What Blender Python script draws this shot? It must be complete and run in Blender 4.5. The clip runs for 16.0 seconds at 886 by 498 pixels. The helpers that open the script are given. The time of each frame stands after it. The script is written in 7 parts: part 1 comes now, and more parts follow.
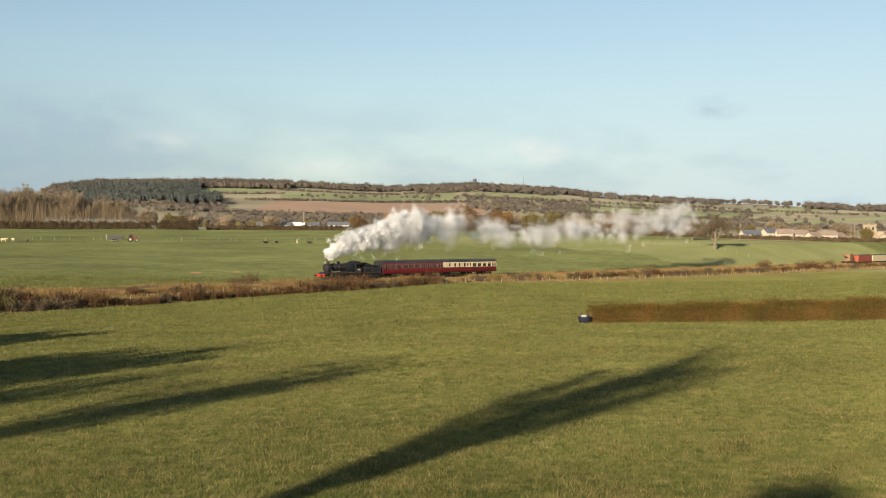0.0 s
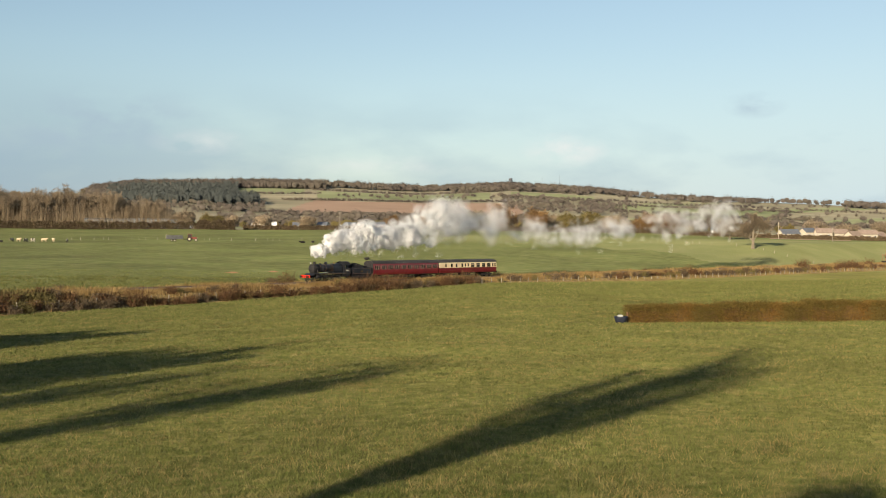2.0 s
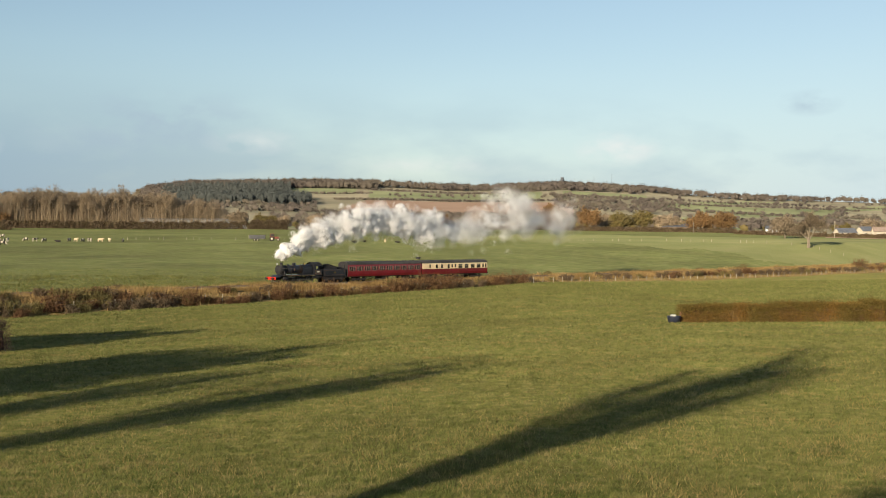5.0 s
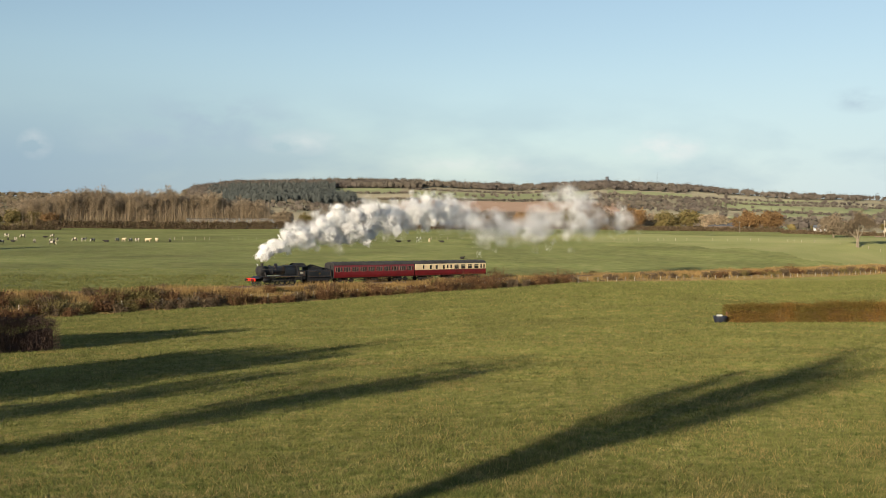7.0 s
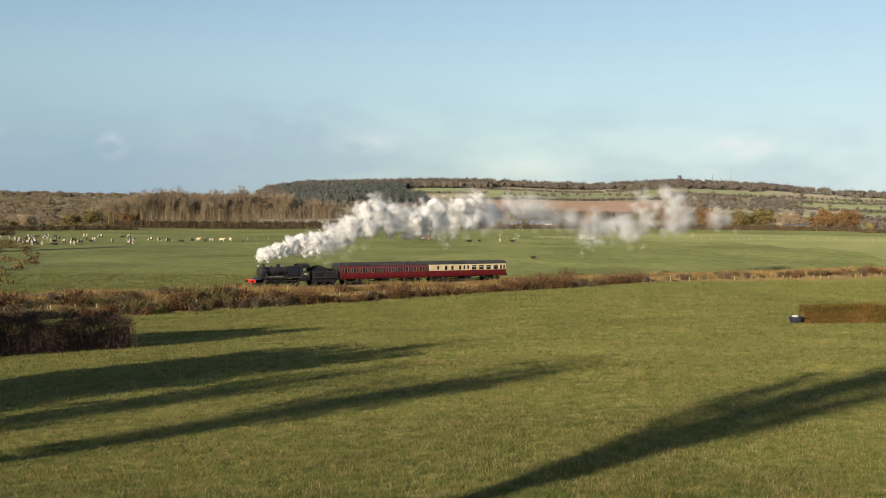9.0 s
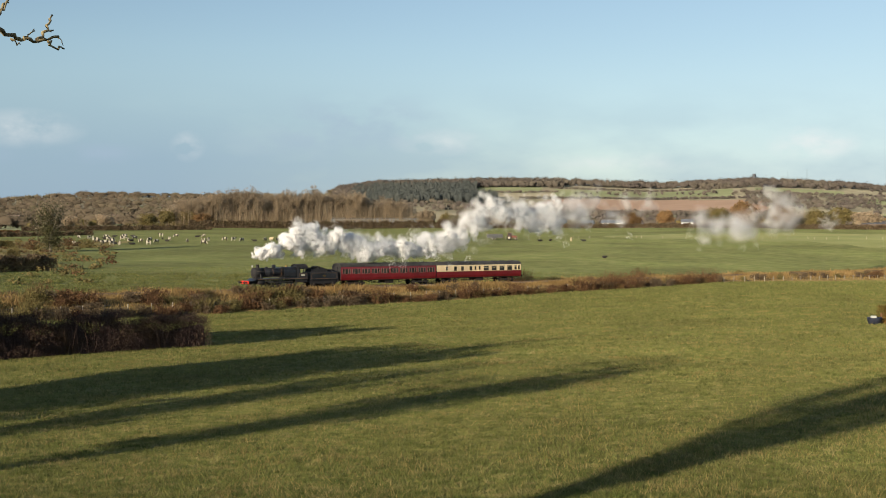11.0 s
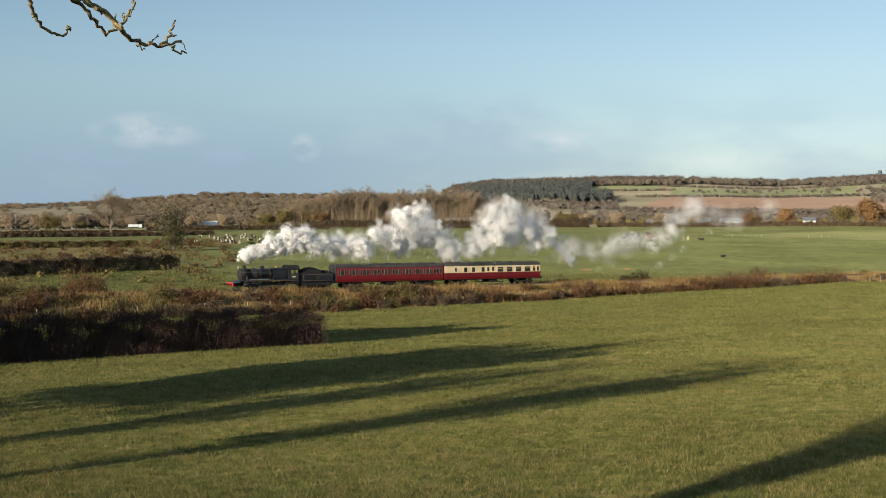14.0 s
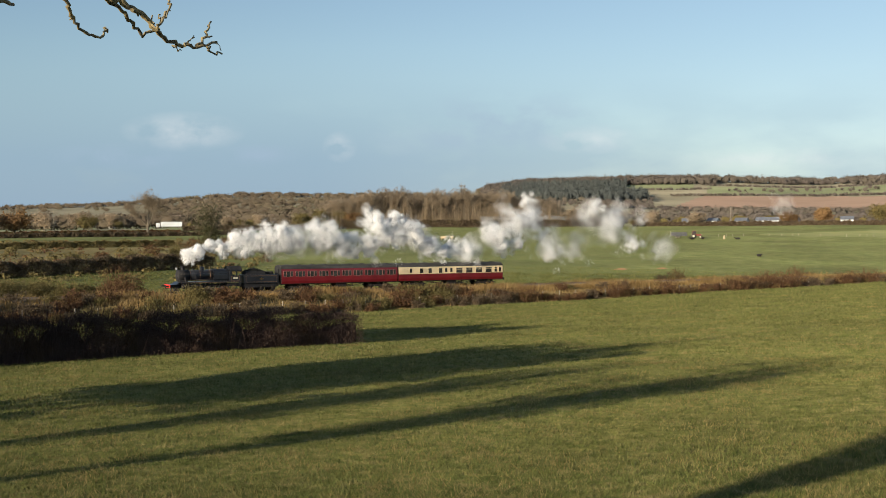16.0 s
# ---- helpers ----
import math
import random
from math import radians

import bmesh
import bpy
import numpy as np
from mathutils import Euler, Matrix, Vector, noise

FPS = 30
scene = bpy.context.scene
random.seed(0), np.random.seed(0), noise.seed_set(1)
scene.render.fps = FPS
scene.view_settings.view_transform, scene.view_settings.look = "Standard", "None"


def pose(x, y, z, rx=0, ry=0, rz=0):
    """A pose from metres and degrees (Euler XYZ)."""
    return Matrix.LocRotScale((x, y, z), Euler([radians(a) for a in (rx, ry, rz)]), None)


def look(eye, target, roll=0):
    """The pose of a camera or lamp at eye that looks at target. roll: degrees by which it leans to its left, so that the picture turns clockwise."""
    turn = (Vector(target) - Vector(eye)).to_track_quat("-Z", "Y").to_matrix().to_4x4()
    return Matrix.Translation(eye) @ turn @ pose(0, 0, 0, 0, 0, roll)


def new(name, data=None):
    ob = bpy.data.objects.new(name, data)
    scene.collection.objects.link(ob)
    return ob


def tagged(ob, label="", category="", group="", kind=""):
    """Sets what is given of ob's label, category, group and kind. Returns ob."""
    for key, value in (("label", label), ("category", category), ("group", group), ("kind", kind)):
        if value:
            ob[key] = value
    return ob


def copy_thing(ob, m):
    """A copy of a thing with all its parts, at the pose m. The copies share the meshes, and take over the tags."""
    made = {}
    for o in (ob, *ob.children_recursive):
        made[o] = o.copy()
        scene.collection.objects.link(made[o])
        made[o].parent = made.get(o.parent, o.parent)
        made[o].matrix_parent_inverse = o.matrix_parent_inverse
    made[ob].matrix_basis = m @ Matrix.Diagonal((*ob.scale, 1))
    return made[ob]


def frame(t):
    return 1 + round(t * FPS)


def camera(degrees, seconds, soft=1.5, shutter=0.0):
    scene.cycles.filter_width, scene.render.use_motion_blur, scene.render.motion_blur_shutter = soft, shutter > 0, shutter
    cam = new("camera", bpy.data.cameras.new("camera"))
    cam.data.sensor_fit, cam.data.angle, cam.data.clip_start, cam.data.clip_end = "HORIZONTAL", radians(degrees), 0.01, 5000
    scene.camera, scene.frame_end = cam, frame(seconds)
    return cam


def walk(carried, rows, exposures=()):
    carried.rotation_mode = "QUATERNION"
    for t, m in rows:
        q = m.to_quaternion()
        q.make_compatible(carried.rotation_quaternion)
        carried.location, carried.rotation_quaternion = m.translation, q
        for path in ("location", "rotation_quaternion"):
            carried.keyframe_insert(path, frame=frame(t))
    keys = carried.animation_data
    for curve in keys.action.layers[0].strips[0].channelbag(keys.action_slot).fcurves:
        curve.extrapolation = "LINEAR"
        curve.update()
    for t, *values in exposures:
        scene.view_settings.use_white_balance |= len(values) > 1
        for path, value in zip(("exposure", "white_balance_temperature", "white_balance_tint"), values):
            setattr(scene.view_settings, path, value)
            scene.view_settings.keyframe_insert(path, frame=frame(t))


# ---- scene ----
import itertools

EYE = 10.0
cam = camera(41.22, 16.0, soft=0.9)
# seconds, yaw to the left, pitch, roll: a tripod pan
PAN = (
    (0, 0.149, -0.891, 0.278),
    (0.5, 0.604, -0.897, 0.262),
    (1, 1.056, -0.903, 0.246),
    (1.5, 1.490, -0.908, 0.230),
    (2, 1.893, -0.914, 0.214),
    (2.5, 2.245, -0.920, 0.198),
    (3, 2.577, -0.926, 0.182),
    (3.5, 2.971, -0.932, 0.165),
    (4, 3.424, -0.937, 0.148),
    (6.5, 5.955, -0.965, 0.062),
    (7, 6.538, -0.970, 0.044),
    (7.5, 7.287, -0.975, 0.026),
    (8, 8.175, -0.981, 0.008),
    (8.5, 9.100, -0.986, -0.010),
    (9, 9.972, -0.991, -0.028),
    (11.5, 14.364, -1.016, -0.123),
    (12, 15.367, -1.021, -0.142),
    (12.5, 16.334, -1.026, -0.162),
    (13, 17.264, -1.030, -0.181),
    (13.5, 18.151, -1.035, -0.201),
    (14, 18.967, -1.040, -0.221),
    (14.5, 19.682, -1.044, -0.242),
    (15, 20.204, -1.049, -0.262),
    (15.5, 20.512, -1.053, -0.283),
    (16, 20.634, -1.058, -0.303),
)


def pan_pose(yaw, pitch, roll):
    m = Matrix.Rotation(radians(yaw), 4, "Z") @ Matrix.Rotation(radians(90 + pitch), 4, "X") @ Matrix.Rotation(radians(roll), 4, "Z")
    return Matrix.Translation((0, 0, EYE)) @ m


walk(cam, [(t, pan_pose(y, p, r)) for t, y, p, r in PAN],
     exposures=[(0.0, 0.60, 6500, 10), (4.0, 0.60, 6480, 10), (8.5, 0.60, 6380, 10), (13.0, 0.60, 6240, 10), (16.0, 0.60, 6180, 10)])

# ---- light ----
SUN_TO = 24.0      # where the light travels, degrees to the right of +y
SUN_UP = 13.5
world = bpy.data.worlds.new("sky")
scene.world = world
world.use_nodes = True


VEIL, BANK, HEAP, GREY = (4.75, 5.85, 6.4), (2.2, 3.2, 4.2), (7.0, 6.9, 6.6), (3.1, 3.9, 4.7)


def build_sky():
    nt = world.node_tree
    nt.nodes.clear()
    N, Lk = nt.nodes.new, nt.links.new
    out = N("ShaderNodeOutputWorld")
    bg = N("ShaderNodeBackground")
    sky = N("ShaderNodeTexSky")
    sky.sky_type = "NISHITA"
    sky.sun_disc = False
    sky.sun_elevation = radians(SUN_UP)
    sky.sun_rotation = radians(180 + SUN_TO)
    sky.air_density, sky.dust_density, sky.ozone_density = 1.0, 0.6, 1.6
    co = N("ShaderNodeTexCoord")
    sep = N("ShaderNodeSeparateXYZ")
    Lk(co.outputs["Generated"], sep.inputs[0])

    def ramp(value, *stops):
        r = N("ShaderNodeValToRGB")
        e = r.color_ramp.elements
        for i, (p, c) in enumerate(stops):
            q = e[i] if i < 2 else e.new(p)
            q.position, q.color = p, (c, c, c, 1)
        Lk(value, r.inputs[0])
        return r.outputs[0]

    def maths(op, a, b):
        m = N("ShaderNodeMath")
        m.operation = op
        m.use_clamp = True
        for i, v in enumerate((a, b)):
            if isinstance(v, (int, float)):
                m.inputs[i].default_value = v
            else:
                Lk(v, m.inputs[i])
        return m.outputs[0]

    def noise_of(scale, seed, detail):
        mp = N("ShaderNodeMapping")
        mp.inputs["Scale"].default_value = scale
        mp.inputs["Location"].default_value = seed
        nz = N("ShaderNodeTexNoise")
        nz.inputs["Scale"].default_value = 1.0
        nz.inputs["Detail"].default_value = detail
        nz.inputs["Roughness"].default_value = 0.5
        Lk(co.outputs["Generated"], mp.inputs["Vector"])
        Lk(mp.outputs[0], nz.inputs["Vector"])
        return nz.outputs["Fac"]

    def over(base, colour, fac):
        m = N("ShaderNodeMix")
        m.data_type = "RGBA"
        Lk(fac, m.inputs["Factor"])
        Lk(base, m.inputs["A"])
        m.inputs["B"].default_value = (*colour, 1)
        return m.outputs["Result"]

    # a thin veil of high cloud that whitens the lower sky, more so to the right
    veil = ramp(sep.outputs[2], (0.0, 0.95), (0.30, 0.10), (0.07, 0.72), (0.15, 0.38))
    tilt = N("ShaderNodeMapRange")
    tilt.inputs["From Min"].default_value, tilt.inputs["From Max"].default_value = -0.65, 0.30
    tilt.inputs["To Min"].default_value, tilt.inputs["To Max"].default_value = 0.12, 1.0
    Lk(sep.outputs[0], tilt.inputs["Value"])
    col = over(sky.outputs[0], VEIL, maths("MULTIPLY", veil, tilt.outputs[0]))
    # long grey-blue banks low on the left
    lean = N("ShaderNodeMapRange")
    lean.inputs["From Min"].default_value, lean.inputs["From Max"].default_value = -0.60, 0.15
    lean.inputs["To Min"].default_value, lean.inputs["To Max"].default_value = 0.30, -0.05
    Lk(sep.outputs[0], lean.inputs["Value"])
    shift = N("ShaderNodeMath")
    Lk(noise_of((9, 9, 24), (3.1, 0.4, 0.2), 6), shift.inputs[0])
    Lk(lean.outputs[0], shift.inputs[1])
    bank = maths("MULTIPLY", ramp(shift.outputs[0], (0.46, 0.0), (0.72, 0.4)), ramp(sep.outputs[2], (0.0, 0.85), (0.125, 0.0), (0.055, 1.0)))
    col = over(col, BANK, bank)
    # the dull air under the clouds low on the left
    dull = N("ShaderNodeMapRange")
    dull.inputs["From Min"].default_value, dull.inputs["From Max"].default_value = -0.10, -0.45
    dull.inputs["To Min"].default_value, dull.inputs["To Max"].default_value = 0.0, 0.85
    Lk(sep.outputs[0], dull.inputs["Value"])
    col = over(col, BANK, maths("MULTIPLY", dull.outputs[0], ramp(sep.outputs[2], (0.0, 0.95), (0.15, 0.0), (0.06, 0.75))))
    # single clouds: bearing, height, half width, half height in degrees, colour, strength
    wisp = ramp(noise_of((34, 34, 60), (1.0, 5.0, 2.0), 6), (0.36, 0.0), (0.62, 1.0))
    for az, el, w, h, tone, k in ((-4.0, 3.9, 2.3, 0.9, HEAP, 0.8), (-12.9, 5.9, 1.6, 0.7, GREY, 0.55), (25.6, 3.9, 0.9, 0.8, HEAP, 0.5), (13.6, 4.2, 2.6, 0.8, HEAP, 0.35), (17.5, 5.2, 5.5, 1.6, GREY, 0.5),
                                  (36.0, 3.4, 3.4, 0.7, GREY, 0.6), (29.5, 3.5, 2.4, 0.6, GREY, 0.55), (33, 4.6, 3.0, 1.0, HEAP, 0.4), (20.5, 4.0, 6.0, 1.4, GREY, 0.35), (5.0, 3.1, 5.0, 0.6, HEAP, 0.35)):
        a, e = radians(az), radians(el)
        sub, mul = N("ShaderNodeVectorMath"), N("ShaderNodeVectorMath")
        sub.operation, mul.operation = "SUBTRACT", "MULTIPLY"
        Lk(co.outputs["Generated"], sub.inputs[0])
        sub.inputs[1].default_value = (-math.sin(a) * math.cos(e), math.cos(a) * math.cos(e), math.sin(e))
        mul.inputs[1].default_value = (57.3 / w, 57.3 / w, 57.3 / h)
        Lk(sub.outputs[0], mul.inputs[0])
        ln = N("ShaderNodeVectorMath")
        ln.operation = "LENGTH"
        Lk(mul.outputs[0], ln.inputs[0])
        mask = ramp(ln.outputs["Value"], (0.15, k), (1.0, 0.0))
        col = over(col, tone, maths("MULTIPLY", mask, wisp))
    bg.inputs["Strength"].default_value = 0.085
    Lk(col, bg.inputs["Color"])
    Lk(bg.outputs[0], out.inputs[0])


build_sky()
sun = new("sun", bpy.data.lights.new("sun", "SUN"))
sun.data.energy, sun.data.angle, sun.data.color = 5.0, radians(0.8), (1.0, 0.84, 0.61)
sun.matrix_world = look((0, 0, 300), (math.sin(radians(SUN_TO)) * 100, math.cos(radians(SUN_TO)) * 100, 300 - 100 * math.tan(radians(SUN_UP))))


# ---- materials ----
def material(name, stops, scale=1.0, detail=4.0, rough=0.85, bump=0.0, bump_scale=None, metal=0.0, big=None, island=0.0, translucent=0.0, spec=0.3, thing=0.0):
    """A colour ramp over noise in metres; big: (scale, amount) of broad stains; island, thing: brightness change per piece."""
    m = bpy.data.materials.new(name)
    m.use_nodes = True
    nt = m.node_tree
    N, Lk = nt.nodes.new, nt.links.new
    b = nt.nodes["Principled BSDF"]
    b.inputs["Roughness"].default_value = rough
    b.inputs["Metallic"].default_value = metal
    if rough >= 0.8:
        b.inputs["Diffuse Roughness"].default_value = 1.0
    b.inputs["Specular IOR Level"].default_value = spec
    co = N("ShaderNodeTexCoord")
    nz = N("ShaderNodeTexNoise")
    nz.inputs["Scale"].default_value = scale
    nz.inputs["Detail"].default_value = detail
    nz.inputs["Roughness"].default_value = 0.6
    Lk(co.outputs["Object"], nz.inputs["Vector"])
    ramp = N("ShaderNodeValToRGB")
    el = ramp.color_ramp.elements
    n = len(stops)
    for i, c in enumerate(stops):
        p = 0.3 + 0.4 * i / max(1, n - 1)
        q = el[i] if i < 2 else el.new(p)
        q.position, q.color = p, (*c, 1)
    if n == 1:
        el[1].color = (*stops[0], 1)
    Lk(nz.outputs["Fac"], ramp.inputs[0])
    col = ramp.outputs[0]

    def times(value, amount):
        nonlocal col
        mr = N("ShaderNodeMapRange")
        mr.inputs["To Min"].default_value, mr.inputs["To Max"].default_value = 1 - amount, 1 + amount
        Lk(value, mr.inputs["Value"])
        mx = N("ShaderNodeMix")
        mx.data_type, mx.blend_type = "RGBA", "MULTIPLY"
        mx.inputs["Factor"].default_value = 1.0
        Lk(col, mx.inputs["A"])
        Lk(mr.outputs[0], mx.inputs["B"])
        col = mx.outputs["Result"]

    if big:
        n2 = N("ShaderNodeTexNoise")
        n2.inputs["Scale"].default_value = big[0]
        n2.inputs["Detail"].default_value = 3.0
        Lk(co.outputs["Object"], n2.inputs["Vector"])
        mr = N("ShaderNodeMapRange")
        mr.inputs["From Min"].default_value, mr.inputs["From Max"].default_value = 0.3, 0.7
        Lk(n2.outputs["Fac"], mr.inputs["Value"])
        times(mr.outputs[0], big[1])
    if island:
        g = N("ShaderNodeNewGeometry")
        times(g.outputs["Random Per Island"], island)
    if thing:
        g = N("ShaderNodeObjectInfo")
        times(g.outputs["Random"], thing)
    Lk(col, b.inputs["Base Color"])
    if bump:
        n3 = N("ShaderNodeTexNoise")
        n3.inputs["Scale"].default_value = bump_scale or scale * 3
        n3.inputs["Detail"].default_value = 4.0
        Lk(co.outputs["Object"], n3.inputs["Vector"])
        bp = N("ShaderNodeBump")
        bp.inputs["Strength"].default_value = bump
        bp.inputs["Distance"].default_value = 0.4 / (bump_scale or scale * 3)
        Lk(n3.outputs["Fac"], bp.inputs["Height"])
        Lk(bp.outputs[0], b.inputs["Normal"])
    if translucent:
        tr = N("ShaderNodeBsdfTranslucent")
        Lk(col, tr.inputs["Color"])
        ms = N("ShaderNodeMixShader")
        ms.inputs[0].default_value = translucent
        Lk(b.outputs[0], ms.inputs[1])
        Lk(tr.outputs[0], ms.inputs[2])
        Lk(ms.outputs[0], nt.nodes["Material Output"].inputs["Surface"])
    return m


M_FIELD = material("field_grass", [(0.062, 0.070, 0.015), (0.120, 0.118, 0.030), (0.200, 0.162, 0.060)], 2.6, 9, 0.95, 1.0, 4.0, big=(0.10, 0.28), spec=0.1)
M_BLADE = material("grass_blade", [(0.056, 0.083, 0.020), (0.138, 0.148, 0.044), (0.285, 0.235, 0.105)], 2.2, 7, 0.8, island=0.32, big=(0.16, 0.2), translucent=0.22, spec=0.1)
M_STRAW = material("straw_grass", [(0.240, 0.158, 0.060), (0.335, 0.226, 0.092), (0.405, 0.287, 0.130)], 0.25, 3, 0.85, island=0.3, translucent=0.35, spec=0.1)
M_TUFT = material("dry_tuft", [(0.213, 0.175, 0.062), (0.312, 0.237, 0.094), (0.375, 0.288, 0.125)], 0.25, 3, 0.85, island=0.25, translucent=0.5, spec=0.1)
M_BANK = material("rough_bank", [(0.098, 0.070, 0.026), (0.154, 0.112, 0.044), (0.210, 0.147, 0.066)], 0.5, 5, 0.95, 0.8, 2.0, big=(0.08, 0.2), spec=0.1)
M_PLAIN = material("pasture", [(0.068, 0.083, 0.028), (0.098, 0.109, 0.038), (0.132, 0.130, 0.056)], 0.30, 8, 0.95, 1.0, 0.7, big=(0.03, 0.26), spec=0.1)
M_STRIP = material("pale_pasture", [(0.116, 0.128, 0.050), (0.140, 0.148, 0.062), (0.166, 0.163, 0.076)], 0.05, 6, 0.95, 0.8, 0.7, big=(0.012, 0.15), spec=0.1)
# hill grass is coloured paler and greyer, standing in for distant haze
M_HILL = material("hazed_hill_pasture", [(0.120, 0.138, 0.071), (0.146, 0.160, 0.086), (0.167, 0.171, 0.099)], 0.01, 6, 0.95, big=(0.004, 0.2), spec=0.1)
M_ROUGH = material("hazed_hill_grazing", [(0.126, 0.119, 0.085), (0.163, 0.149, 0.103), (0.188, 0.166, 0.119)], 0.015, 6, 0.95, big=(0.005, 0.25), spec=0.1)
M_SCRUB = material("scrub_ground", [(0.088, 0.081, 0.036), (0.127, 0.107, 0.045), (0.154, 0.122, 0.058)], 0.05, 6, 0.95, 0.8, 1.0, big=(0.008, 0.25), spec=0.1)
M_PLOUGH = material("ploughed_soil", [(0.167, 0.116, 0.086), (0.199, 0.140, 0.105)], 0.02, 6, 0.95, big=(0.006, 0.12), spec=0.1)
M_BALLAST = material("ballast", [(0.10, 0.09, 0.08), (0.22, 0.20, 0.18)], 9, 4, 0.95, 1.0, 14)
M_RAIL = material("rail_steel", [(0.16, 0.10, 0.07), (0.24, 0.20, 0.17)], 4, 3, 0.5, metal=0.6)
M_SLEEPER = material("sleeper_wood", [(0.07, 0.05, 0.04), (0.12, 0.09, 0.07)], 6, 4, 0.9, thing=0.2)
M_POST = material("weathered_post", [(0.24, 0.21, 0.165), (0.38, 0.34, 0.27)], 3, 4, 0.9, thing=0.3)
M_WIRE = material("fence_wire", [(0.25, 0.25, 0.25)], 2, 1, 0.5, metal=0.8)
M_HEDGE_O = material("autumn_hedge_leaf", [(0.070, 0.068, 0.016), (0.132, 0.096, 0.024), (0.202, 0.112, 0.028)], 0.35, 4, 0.8, island=0.45, translucent=0.3, spec=0.2)
M_HEDGE_D = material("hawthorn_leaf", [(0.105, 0.076, 0.048), (0.145, 0.105, 0.064), (0.155, 0.122, 0.065)], 0.4, 4, 0.8, island=0.35, translucent=0.3, spec=0.2)
M_THORN = material("bare_thorn_twigs", [(0.042, 0.027, 0.024), (0.061, 0.040, 0.033), (0.072, 0.045, 0.027)], 0.4, 4, 0.8, island=0.35, spec=0.15)
M_BRAMBLE = material("bramble_leaf", [(0.092, 0.047, 0.026), (0.140, 0.076, 0.036), (0.150, 0.122, 0.042)], 0.3, 4, 0.8, island=0.45, translucent=0.2, spec=0.2)
M_OLIVE = material("olive_shrub_leaf", [(0.12, 0.105, 0.04), (0.18, 0.145, 0.055), (0.20, 0.155, 0.065)], 0.3, 4, 0.8, island=0.35, translucent=0.3, spec=0.2)
M_BARK = material("grey_bark", [(0.15, 0.125, 0.09), (0.27, 0.225, 0.165)], 3, 5, 0.95, 0.6, 9)
M_TWIG = material("winter_twigs", [(0.302, 0.238, 0.163), (0.422, 0.339, 0.233)], 0.1, 3, 0.9, island=0.3, translucent=0.45, thing=0.2)
M_RUSSET = material("russet_leaf", [(0.187, 0.116, 0.055), (0.275, 0.165, 0.072), (0.308, 0.204, 0.088)], 0.15, 3, 0.85, island=0.3, translucent=0.4, thing=0.25)
M_IVY = material("ivy_leaf", [(0.045, 0.045, 0.018), (0.085, 0.078, 0.03)], 0.5, 3, 0.6, island=0.4, translucent=0.15)
# far woods lifted towards pale grey: the haze is put into these colours
M_WOODS = material("hazed_hill_woodland", [(0.132, 0.114, 0.104), (0.174, 0.149, 0.128), (0.195, 0.171, 0.132)], 0.008, 4, 0.95, island=0.2, spec=0.1, translucent=0.4)
M_VALLEY = material("hazed_valley_woodland", [(0.140, 0.115, 0.085), (0.186, 0.149, 0.107), (0.198, 0.174, 0.112)], 0.01, 4, 0.95, island=0.2, spec=0.1, translucent=0.4)
M_CONIFER = material("hazed_plantation", [(0.095, 0.108, 0.105), (0.127, 0.138, 0.128)], 0.01, 4, 0.95, island=0.15, spec=0.1, translucent=0.4)


